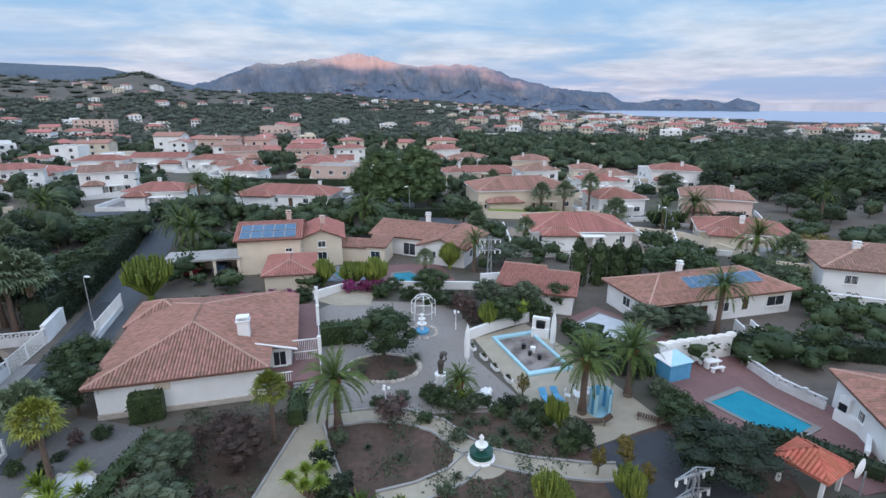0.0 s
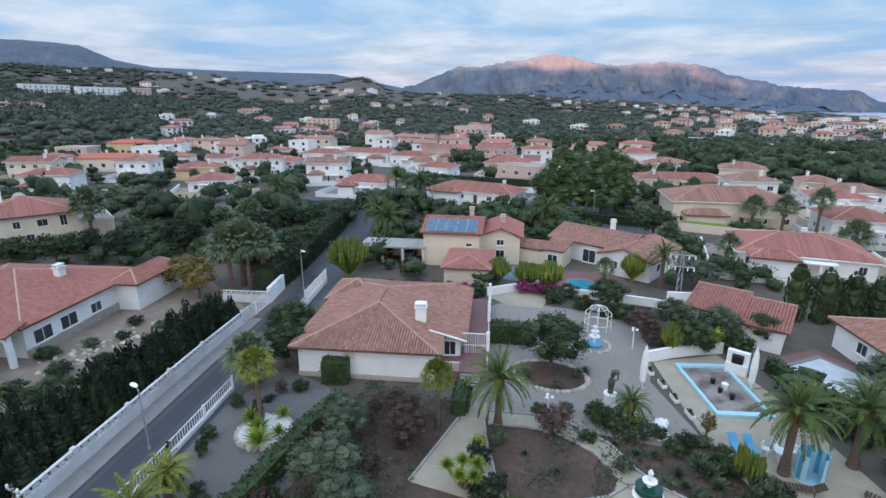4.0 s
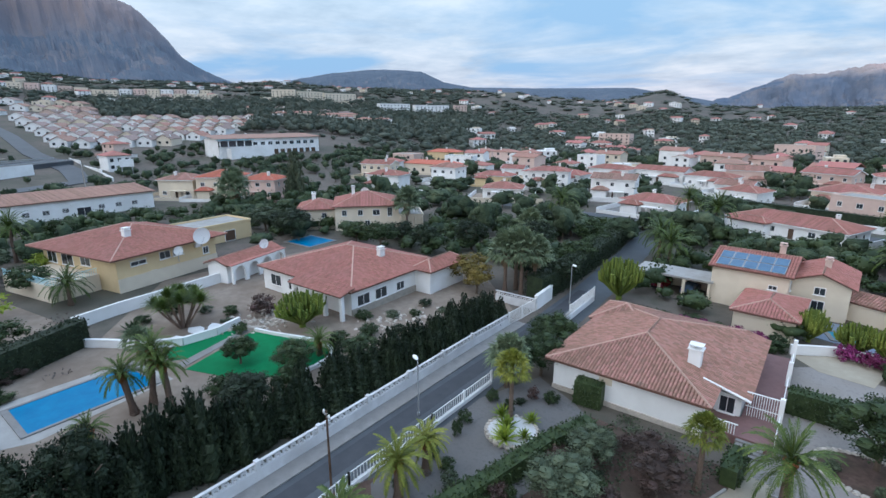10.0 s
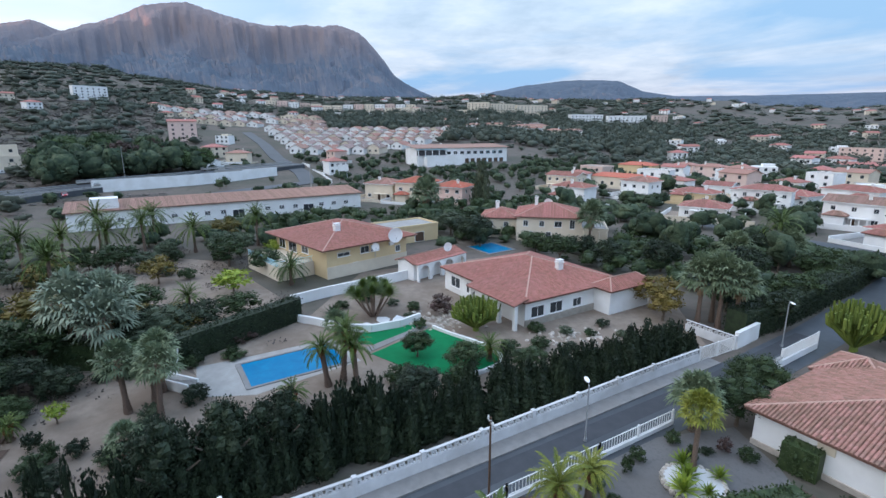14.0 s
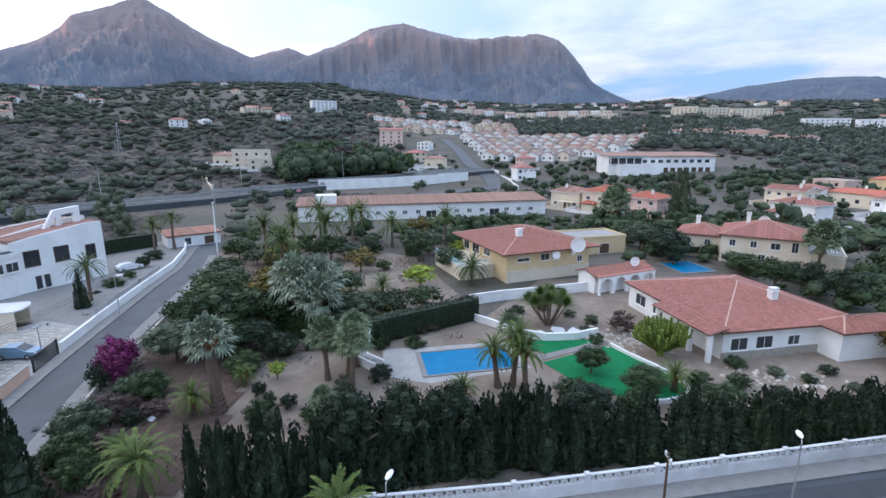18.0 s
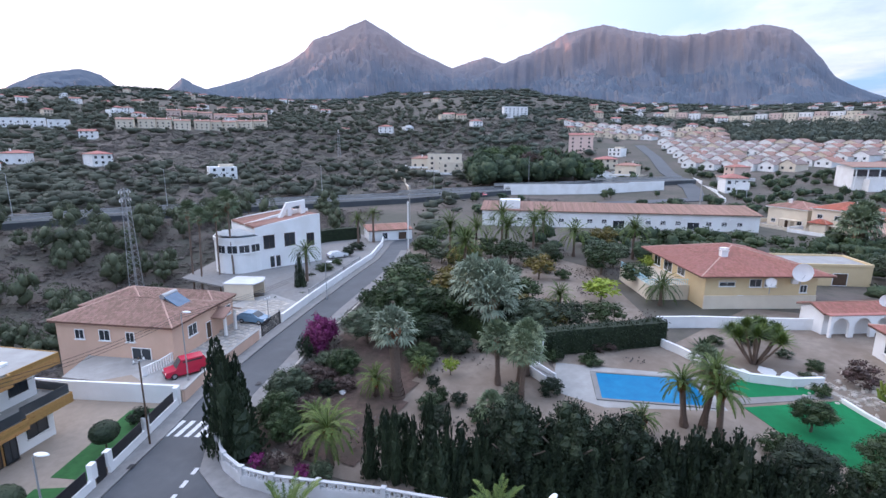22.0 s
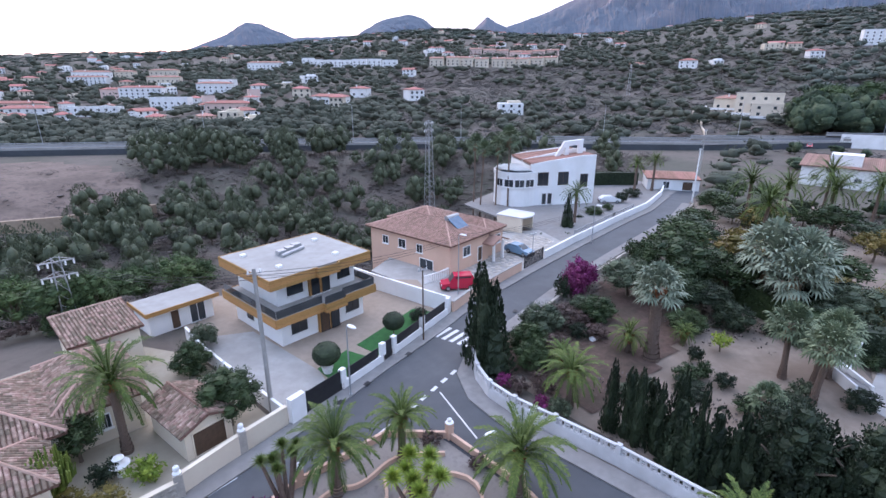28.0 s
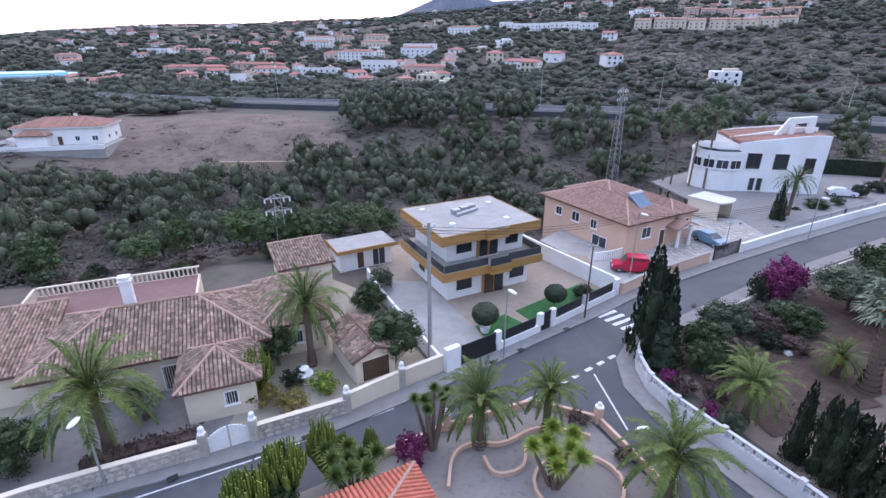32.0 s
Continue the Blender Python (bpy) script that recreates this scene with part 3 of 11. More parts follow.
def tile_rows(g, poly, pitch=0.30, seg=0.0, hgt=0.11):
    """Rows of half-round tiles down a sloping outline (first edge is the eave)."""
    p = [Vector(q) for q in poly]
    nrm = (p[1] - p[0]).cross(p[2] - p[0]).normalized()
    if nrm.z < 0:
        nrm = -nrm
    s = (p[1] - p[0]).normalized()
    dn = nrm.cross(s).normalized()
    if dn.z > 0:
        dn = -dn
    o = p[0]
    q2 = [((q - o).dot(s), (q - o).dot(dn)) for q in p]
    lo, hi = min(a for a, b in q2), max(a for a, b in q2)
    u = lo + pitch * 0.5
    while u < hi:
        cuts = []
        for (a, b), (c, d) in zip(q2, q2[1:] + q2[:1]):
            if (a - u) * (c - u) < 0:
                cuts.append(b + (d - b) * (u - a) / (c - a))
        if len(cuts) >= 2:
            a, b = min(cuts), max(cuts)
            k = max(1, int((b - a) / seg)) if seg else 1
            for i in range(k):
                t0, t1 = a + (b - a) * i / k, a + (b - a) * (i + 1) / k + (0.04 if seg else 0)
                ring = []
                for t, lift in ((t0, 0.0), (t1, 0.025 if seg else 0.0)):
                    for du, dh in ((-0.44, 0.0), (-0.24, 0.8), (0.24, 0.8), (0.44, 0.0)):
                        ring.append(tuple(o + s * (u + du * pitch) + dn * t + nrm * (0.03 + dh * hgt + lift)))
                j = len(g.v)
                g.v += ring
                g.f += [(j, j + 1, j + 5, j + 4), (j + 1, j + 2, j + 6, j + 5), (j + 2, j + 3, j + 7, j + 6), (j + 4, j + 5, j + 6, j + 7)]
        u += pitch
    return g


def roof_planes(x0, x1, y0, y1, z, rise, kind, over=0.5, along=None, ends=(True, True)):
    """Sloping outlines of a hip, gable or lean-to roof over a plan rectangle; each starts with its eave."""
    x0, x1, y0, y1 = x0 - over, x1 + over, y0 - over, y1 + over
    w, d = x1 - x0, y1 - y0
    along = along or ("x" if w >= d else "y")
    if kind == "shed":
        return [[(x0, y0, z), (x1, y0, z), (x1, y1, z + rise), (x0, y1, z + rise)]]
    if along == "x":
        ym, h = (y0 + y1) / 2, d / 2
        a = (x0 + (h if kind == "hip" and ends[0] else 0), ym, z + rise)
        b = (x1 - (h if kind == "hip" and ends[1] else 0), ym, z + rise)
        if a[0] > b[0]:
            a = b = ((x0 + x1) / 2, ym, z + rise)
        out = [[(x0, y0, z), (x1, y0, z), b, a], [(x1, y1, z), (x0, y1, z), a, b]]
        if kind == "hip":
            if ends[1]:
                out.append([(x1, y0, z), (x1, y1, z), b])
            if ends[0]:
                out.append([(x0, y1, z), (x0, y0, z), a])
        return out
    xm, h = (x0 + x1) / 2, w / 2
    a = (xm, y0 + (h if kind == "hip" and ends[0] else 0), z + rise)
    b = (xm, y1 - (h if kind == "hip" and ends[1] else 0), z + rise)
    if a[1] > b[1]:
        a = b = (xm, (y0 + y1) / 2, z + rise)
    out = [[(x1, y0, z), (x1, y1, z), b, a], [(x0, y1, z), (x0, y0, z), a, b]]
    if kind == "hip":
        if ends[0]:
            out.append([(x0, y0, z), (x1, y0, z), a])
        if ends[1]:
            out.append([(x1, y1, z), (x0, y1, z), b])
    return out


def slab(g, poly, thick=0.16):
    """A sloping outline with thickness."""
    p = [Vector(q) for q in poly]
    n, i = len(p), len(g.v)
    g.v += [tuple(q) for q in p] + [(q.x, q.y, q.z - thick) for q in p]
    g.f += [tuple(range(i, i + n)), tuple(range(i + 2 * n - 1, i + n - 1, -1))]
    g.f += [(i + k, i + n + k, i + n + (k + 1) % n, i + (k + 1) % n) for k in range(n)]


def block(house, x0, x1, y0, y1, h, wall, roof, kind="hip", rise=None, over=0.5, rows=0.30, seg=0.0, along=None, ends=(True, True), z0=0.0, tiles_label=""):
    """One volume of a house: walls, and a roof with its tile rows."""
    g = G()
    if kind == "gable":
        w, d = x1 - x0, y1 - y0
        r = (rise or 0.17 * min(w, d)) * 0.9
        if (along or ("x" if w >= d else "y")) == "x":
            ring = [(x0, y0, z0), (x0, y1, z0), (x0, y1, h), (x0, (y0 + y1) / 2, h + r), (x0, y0, h)]
            g.v += ring + [(x1, y, z) for x, y, z in ring]
        else:
            ring = [(x1, y0, z0), (x0, y0, z0), (x0, y0, h), ((x0 + x1) / 2, y0, h + r), (x1, y0, h)]
            g.v += ring + [(x, y1, z) for x, y, z in ring]
        g.f += [(4, 3, 2, 1, 0), (5, 6, 7, 8, 9)] + [(k, (k + 1) % 5, 5 + (k + 1) % 5, 5 + k) for k in range(5)]
    else:
        g.prism([(x0, y0), (x1, y0), (x1, y1), (x0, y1)], z0, h)
    part("wall", g, wall, house)
    if kind == "flat":
        g = G()
        for p, q in (((x0, y0), (x1, y0)), ((x1, y0), (x1, y1)), ((x1, y1), (x0, y1)), ((x0, y1), (x0, y0))):
            g.bar(p, q, 0.25, 0.45, h + 0.004)
        part("parapet", g, wall, house)
        part("roof", G().prism([(x0 + .13, y0 + .13), (x1 - .13, y0 + .13), (x1 - .13, y1 - .13), (x0 + .13, y1 - .13)], h, h + 0.12), CONCRETE if roof is WHITE else roof, house)
        return None
    rise = rise or 0.17 * min(x1 - x0, y1 - y0)
    planes = roof_planes(x0, x1, y0, y1, h + 0.02, rise, kind, over, along, ends)
    g = G()
    for p in planes:
        slab(g, p)
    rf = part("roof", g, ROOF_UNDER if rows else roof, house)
    if rows:
        t = G()
        for p in planes:
            tile_rows(t, p, rows, seg)
        part("tiling", t, roof, rf, tiles_label)["kind"] = "stuff"
        c = G()
        for p in planes:
            if len(p) == 3:
                for e in ((p[0], p[2]), (p[1], p[2])):
                    c.tube([(q[0], q[1], q[2] + 0.06) for q in e], [0.11, 0.11], 6)
            else:
                c.tube([(q[0], q[1], q[2] + 0.06) for q in (p[2], p[3])], [0.12, 0.12], 6)
        part("ridge_capping", c, ROOF_RIDGE, rf)["kind"] = "stuff"
    return rf


def side(x0, x1, y0, y1, which, u):
    """A point u metres along a side from its left end (seen from outside), and the outward turn."""
    return {"S": (x0 + u, y0, 0), "E": (x1, y0 + u, 90), "N": (x1 - u, y1, 180), "W": (x0, y1 - u, 270)}[which]


WIN = {}


def opening(house, x, y, z, deg, w, h, kind="window", frame_mat=None, grille=False):
    """A window or door set on a wall: frame, panes, sill."""
    key = (round(w, 2), round(h, 2), kind, frame_mat.name if frame_mat else "", grille)
    if key not in WIN:
        f = G()
        t = 0.08
        for yy in (-0.05, 0.05):
            f.v += [(-w / 2, yy, 0), (w / 2, yy, 0), (w / 2, yy, h), (-w / 2, yy, h), (-w / 2 + t, yy, t), (w / 2 - t, yy, t), (w / 2 - t, yy, h - t), (-w / 2 + t, yy, h - t)]
        for k in range(4):
            q = (k + 1) % 4
            f.f += [(k, q, q + 4, k + 4), (k + 12, q + 12, q + 8, k + 8), (q, k, k + 8, q + 8), (k + 4, q + 4, q + 12, k + 12)]
        if kind == "window" and w > 0.9:
            f.box(0, 0, t, 0.05, 0.09, h - 2 * t)
        if grille:
            for i in range(1, int(w / 0.16)):
                f.box(-w / 2 + i * 0.16, -0.08, 0.05, 0.025, 0.025, h - 0.1)
        p = G().box(0, 0, 0.06, w - 0.14, 0.05, h - 0.14)
        s = G().box(0, -0.06, -0.07, w + 0.16, 0.2, 0.07)
        WIN[key] = (f.mesh("window_frame", frame_mat or WHITE), p.mesh("pane", DARK_WOOD if kind == "door" else GLASS), s.mesh("window_sill", WHITE))
    f, p, s = WIN[key]
    top = part("door" if kind == "door" else "window", f, None, house)
    top.matrix_local = Matrix.LocRotScale((x, y, z), Euler((0, 0, radians(deg))), None) @ Matrix.Translation((0, -0.03, 0))
    a = part("panel" if kind == "door" else "pane", p, None, top)
    if kind != "door":
        part("window_sill", s, None, top)
    return top


def windows(house, box, spec, frame_mat=None, grille=False):
    for which, u, z, w, h, *k in spec:
        x, y, d = side(*box, which, u)
        opening(house, x, y, z, d, w, h, k[0] if k else "window", frame_mat, grille)


def chimney(house, x, y, z, h=1.3, w=0.7, material=None):
    c = part("chimney", G().box(x, y, z, w, w * 0.8, h).box(x, y, z + h + 0.004, w + 0.22, w * 0.8 + 0.22, 0.1), material or WHITE, house)
    g = G()
    for sx in (-1, 1):
        for sy in (-1, 1):
            g.box(x + sx * w * 0.38, y + sy * w * 0.28, z + h + 0.1, 0.12, 0.12, 0.26)
    g.box(x, y, z + h + 0.36, w + 0.1, w * 0.8 + 0.1, 0.08)
    part("chimney_cap", g, material or WHITE, c)


def shared_pane():
    if "far" not in WIN:
        WIN["far"] = G().box(0, 0, 0, 1.3, 0.06, 1.35).mesh("window", GLASS)
    return WIN["far"]


NAMES = {"W": "white", "C": "cream", "Y": "yellow", "P": "pinkish", "O": "peach"}
TILES = {"F": "faded pink tile", "A": "weathered terracotta", "B": "red tile", "C": "flat terrace", "D": "orange tile", "W": "flat white", "E": "brown tile"}
HOUSE_RND = random.Random(21)


YARD = random.Random(4)


def yard(hs, w, d, wall, z):
    """A pale paved plot with low garden walls round a villa."""
    a, b = w / 2 + YARD.uniform(2.0, 4.0), w / 2 + YARD.uniform(2.0, 4.0)
    f, k = d / 2 + YARD.uniform(4.0, 6.5), d / 2 + YARD.uniform(1.0, 2.0)
    t = 0.06 + YARD.random() * 0.1
    part("yard_paving", G().prism([(-a, -f), (b, -f), (b, k), (-a, k)], -2.5, t), YARD.choice((PAVING, GRAVEL, TAN, CONCRETE, PATH)), hs)
    g = G().bar((-a, -f), (b, -f), 0.25, 1.1, t - 0.3).bar((-a, -f + 0.13), (-a, k), 0.25, 1.5, t - 0.3)
    if YARD.random() < 0.6:
        g.bar((b, -f + 0.13), (b, k), 0.25, 1.5, t - 0.3)
    part("yard_wall", g, WALLS[wall] if YARD.random() < 0.4 else WHITE, hs)


def fascia(house, x0, x1, y0, y1, h, kind):
    """A white fascia board under the edges of a tiled roof."""
    g = G()
    for p in roof_planes(x0, x1, y0, y1, h + 0.02, 0.17 * min(x1 - x0, y1 - y0), kind, 0.5):
        edges = [(p[0], p[1])] if kind == "hip" else [(p[0], p[1]), (p[1], p[2]), (p[3], p[0])]
        for a, b in edges:
            g.tube([(a[0], a[1], a[2] - 0.1), (b[0], b[1], b[2] - 0.1)], [0.13, 0.13], 4)
    part("fascia", g, WHITE, house)


def house_row(x, y, deg, w, d, h, wall, roof, kind, rise=None):
    """A villa of the middle distance: one main volume, often a lower wing, windows and doors on the sides."""
    rnd = HOUSE_RND
    z = land(x, y)
    h = max(2.9, min(h, 13))
    far = math.hypot(x, y) > 230
    w = max(6.0, w)
    two = h > 4.6
    label = "%s %s villa with a %s roof" % ("two-storey" if two else "single-storey", NAMES[wall], TILES[roof])
    hs = thing("house", label, "house", at(x, y, z, deg), "villas of the town")
    b = (-w / 2, w / 2, -d / 2, d / 2)
    rm = ROOFS[roof]
    if roof == "C" or kind == "flat":
        rm = CONCRETE
    block(hs, *b, h, WALLS[wall], rm, kind, rise, rows=0.0 if far else 0.36, z0=-3.0)
    if kind != "flat" and not far:
        fascia(hs, *b, h, kind)
    wing = None
    if w > 12 and kind != "flat" and not far:
        k = rnd.choice((-1, 1))
        wing = (k * w * 0.25 - w * 0.16, k * w * 0.25 + w * 0.16, -d / 2 - 2.6, -d / 2 - 0.01)
        block(hs, *wing, min(h, 2.8), WALLS[wall], rm, "hip", rise=1.0, rows=0.36, z0=-3.0)
    storeys = max(1, int(h / 2.9))
    for s in range(storeys):
        z0 = 0.95 + s * 2.9
        n = max(2, int(w / 3.4)) if not far else max(2, min(9, int(w / 4.5)))
        if far:
            for i in range(n):
                wn_ = part("window", shared_pane(), None, hs)
                wn_.matrix_local = Matrix.Translation((-w / 2 + w * (i + 0.5) / n, -d / 2 - 0.02, z0))
            continue
        for i in range(n):
            u = w * (i + 0.5) / n
            if s == 0 and i == n // 2:
                windows(hs, b, [("S", u, 0.05, 1.0, 2.05, "door")], DARK_WOOD)
            else:
                windows(hs, b, [("S", u, z0, rnd.choice((1.1, 1.4)), 1.2)])
        for sd in ("E", "W"):
            windows(hs, b, [(sd, d * 0.3, z0, 1.0, 1.1), (sd, d * 0.7, z0, 1.0, 1.1)])
    if math.hypot(x, y) < 330 and w < 30:
        yard(hs, w, d, wall, z)
    if kind != "flat":
        chimney(hs, rnd.uniform(-0.3, 0.3) * w, rnd.choice((-0.2, 0.2)) * d, h + 0.5, 1.5)
        if not far and rnd.random() < 0.7:
            g = G()
            px = w * rnd.uniform(-0.2, 0.2)
            for i in range(4):
                g.box(px - 2.4 + i * 1.6, -d / 2 - 1.9, -0.2, 0.28, 0.28, 2.5)
            g.box(px, -d / 2 - 1.0, 2.3, 5.6, 2.2, 0.2)
            part("porch", g, WALLS[wall], hs)
    return hs


def arch_wall(parent, x0, x1, y, h, n, spring, thick=0.35, z0=0.0, material=None, name="arched_wall"):
    """A wall of n round arches standing along x."""
    bay = (x1 - x0) / n
    r = bay * 0.38
    for i in range(n):
        a, c = x0 + i * bay, x0 + (i + 0.5) * bay
        ring = [(a, z0), (c - r, z0), (c - r, spring)] + [(c - r * math.cos(math.pi * k / 8), spring + r * math.sin(math.pi * k / 8)) for k in range(1, 8)] + [(c + r, spring), (c + r, z0), (a + bay, z0), (a + bay, h), (a, h)]
        g = G()
        m = len(ring)
        g.v += [(x, y - thick / 2, z) for x, z in ring] + [(x, y + thick / 2, z) for x, z in ring]
        g.f += [tuple(range(m)), tuple(range(2 * m - 1, m - 1, -1))] + [(k, m + k, m + (k + 1) % m, (k + 1) % m) for k in range(m)]
        part(name, g, material or WHITE, parent)


# roads, pavements and plots
BANDS, COVERS = [], []


def sheet(name, pts, material, label, category, top=0.0, under=0.25, kind="structure"):
    if sum(a[0] * b[1] - b[0] * a[1] for a, b in zip(pts, pts[1:] + pts[:1])) < 0:
        pts = pts[::-1]
    if not name.startswith("plot"):
        COVERS.append(pts)
    return solo(name, G().prism(pts, top - under, top), material, label, category, kind=kind)


def offset(line, d):
    """A line shifted d to its left."""
    out = []
    for i, p in enumerate(line):
        a, b = line[max(0, i - 1)], line[min(len(line) - 1, i + 1)]
        dx, dy = b[0] - a[0], b[1] - a[1]
        k = math.hypot(dx, dy)
        out.append((p[0] - dy / k * d, p[1] + dx / k * d))
    return out


def strip(name, line, w0, w1, material, label, category, top, under=0.25, follow=False):
    """A band along a line between two offsets, over the lie of the land where told."""
    a, b = offset(line, w0), offset(line, w1)
    BANDS.append((line, max(abs(w0), abs(w1)) + 0.5))
    g = G()
    for i in range(len(line) - 1):
        q = [a[i], a[i + 1], b[i + 1], b[i]]
        zs = [(land(*p) if follow else 0.0) + top for p in q]
        j = len(g.v)
        g.v += [(p[0], p[1], z) for p, z in zip(q, zs)] + [(p[0], p[1], z - under) for p, z in zip(q, zs)]
        g.f += [(j, j + 1, j + 2, j + 3), (j + 7, j + 6, j + 5, j + 4), (j, j + 4, j + 5, j + 1), (j + 2, j + 6, j + 7, j + 3), (j + 1, j + 5, j + 6, j + 2), (j + 3, j + 7, j + 4, j)]
    return solo(name, g, material, label, category, kind="structure")


# first street: its garden wall side, from the corner northward
WALL1 = [(-24.7, -30.6), (-23.4, -28.3), (-22.8, -25.8), (-23.1, -23.2), (-24.1, -20.0), (-25.4, -15.6), (-27.5, -6.0), (-29.5, 3.0), (-32.2, 13.0), (-35.0, 23.0), (-37.8, 33.0), (-39.6, 40.0)]
ROAD1 = [(-21.6, -14.0), (-23.6, -4.0), (-26.1, 6.0), (-28.9, 16.0), (-31.6, 26.0), (-34.2, 36.0), (-37.2, 46.0), (-41.0, 58.0), (-45.4, 70.0), (-50.5, 84.0), (-56.0, 98.0), (-62.0, 112.0)]
strip("road_1", [(-19.0, -27.0)] + ROAD1, -2.6, 2.6, ASPHALT, "dark grey asphalt side street", "road", 0.004)
strip("road_patch", ROAD1[1:8], 0.25, 1.9, ASPHALT_PATCH, "darker strip of newer asphalt along the street", "road", 0.010, 0.05)
# second street, past the modern house to the white villa
ROAD2 = [(34.0, -14.0), (22.0, -17.5), (12.0, -20.6), (4.0, -22.7), (-5.0, -25.6), (-14.0, -29.3), (-22.0, -32.9), (-30.0, -36.6), (-42.0, -41.0), (-56.0, -45.6), (-70.0, -49.6), (-84.0, -53.6), (-98.0, -59.4), (-108.0, -63.5)]
strip("road_2", ROAD2, -2.7, 2.7, ASPHALT, "grey asphalt residential street with worn markings", "road", 0.008)
sheet("road_corner", [(-12.5, -27.5), (-17.0, -24.2), (-18.6, -18.0), (-23.2, -18.0), (-21.9, -24.0), (-22.3, -29.0), (-24.0, -32.0), (-20, -31.5)], ASPHALT, "asphalt mouth of the side street", "road", 0.012)
strip("pavement_north", [(30.0, -20.0), (14.4, -23.6), (7.0, -24.9), (-0.5, -26.6), (-7.2, -29.2), (-11.9, -31.2), (-17.2, -33.7), (-25.6, -37.3), (-31.0, -40.0), (-44.0, -44.4), (-58.0, -48.7), (-72.0, -52.8), (-86.0, -56.6), (-99.0, -62.0)], -0.3, 1.1, PAVING, "pale paved footway with a kerb", "pavement", 0.13)
strip("pavement_corner", [(-96.0, -56.0), (-84.0, -50.7), (-70.0, -46.6), (-56.0, -42.6), (-42.0, -38.0), (-30.0, -33.4), (-25.4, -31.6), (-23.1, -29.5), (-22.0, -26.4), (-22.2, -22.9), (-23.4, -18.5), (-24.9, -13.0), (-26.8, -5.0), (-28.8, 3.5), (-31.4, 13.2), (-34.1, 23.0), (-36.9, 33.0), (-39.4, 42.0)], -0.75, 0.75, PAVING, "pale concrete footway round the corner", "pavement", 0.12)
MARK = mat("road_paint", [(0.55, 0.55, 0.54), (0.68, 0.68, 0.67)], 0.3, 0.7)
g = G()
for k in range(5):
    p = lerp((-26.9, -33.6), (-25.5, -36.8), k / 4)
    g.box(p[0], p[1], 0.016, 2.4, 0.42, 0.004, radians(18))
solo("zebra_crossing", g, MARK, "worn white zebra crossing bars on the asphalt", "road marking", kind="structure")
g = G()
for k in range(6):
    p = lerp((-22.4, -30.3), (-15.8, -27.4), k / 5)
    g.box(p[0], p[1], 0.018, 0.75, 0.32, 0.004, radians(24))
solo("give_way_marks", g, MARK, "short white give-way dashes across the street mouth", "road marking", kind="structure")
g = G()
g.bar((-19.9, -28.5), (-19.2, -22.5), 0.12, 0.004, 0.018)
for a, b in zip(ROAD2[1:6], ROAD2[2:7]):
    (p, q) = offset([a, b], 2.2)
    g.bar(p, q, 0.1, 0.004, 0.016) if a[0] > -5 else None
    (p, q) = offset([a, b], -2.3)
    g.bar(p, q, 0.1, 0.004, 0.016) if a[0] > -10 else None
solo("edge_lines", g, MARK, "thin white edge lines on the street", "road marking", kind="structure")
g = G()
for x, y in ((-9.5, -30.2), (-12.6, -31.4), (-15.4, -32.6), (-20.5, -34.9), (1.5, -26.0), (9.0, -24.2), (-34.5, -36.5)):
    g.box(x, y, 0.13, 0.6, 0.4, 0.01, radians(24))
solo("drain_covers", g, BLACK_METAL, "dark iron drain covers set in the footway", "drain cover", kind="stuff")
# plots
sheet("plot_gravel", [(-10.3, 34.8), (-11.6, 36), (-15.5, 55), (-13.3, 58.2), (1.0, 58.0), (3.3, 50), (3.0, 44), (6.5, 37), (4.0, 34.8), (-1.0, 34.6), (-6, 34.8)], GRAVEL, "pale grey gravel court of the villa garden", "gravel", 0.03)
sheet("plot_soil", [(-27.0, 10), (-21.0, -8), (22.0, 20), (24, 30), (17.0, 34), (8, 38), (-8, 36), (-24.0, 32.0)], SOIL, "dark brown planted garden soil", "soil", 0.012)
sheet("path_main", [(-12.0, 25.0), (-11.1, 32.6), (-11.5, 35.4), (-9.3, 35.4), (-9.2, 33.2), (-8.3, 30.6), (-5.4, 25.0)], PATH, "pale sandy garden path", "path", 0.045)
g = G()
arc = [(-9.0, 33.6), (-6.0, 34.3), (-3.0, 34.2), (-0.4, 33.0), (1.4, 30.9), (3.0, 29.6), (6.0, 28.6), (10.0, 28.0), (12.0, 28.0)]
arc2 = [(2.4, 29.5), (0.9, 27.6), (-1.4, 26.2), (-4.0, 25.3)]
for ln in (arc, arc2):
    a, b = offset(ln, 0.75), offset(ln, -0.75)
    for i in range(len(ln) - 1):
        g.prism([b[i], b[i + 1], a[i + 1], a[i]], -0.1, 0.05 if ln is arc else 0.056)
g.turn([(2.0, -0.1), (2.0, 0.064)], 20, 2.7, 29.3)
solo("path_curved", g, PATH, "curved sandy path between the flower beds", "path", kind="structure")
g = G()
for ln in (offset(arc, 0.85), offset(arc, -0.85), offset(arc2, 0.85), offset(arc2, -0.85), [(-12.0, 25.0), (-11.2, 32.6)], [(-5.5, 25.0), (-8.2, 30.4), (-9.2, 33.0)]):
    for a, b in zip(ln, ln[1:]):
        if math.hypot(a[0] - 2.7, a[1] - 29.3) > 2.0 or math.hypot(b[0] - 2.7, b[1] - 29.3) > 2.0:
            g.bar(a, b, 0.16, 0.28, -0.1)
solo("path_edging", g, CONCRETE, "low grey kerb edging of the garden paths", "kerb", kind="structure")
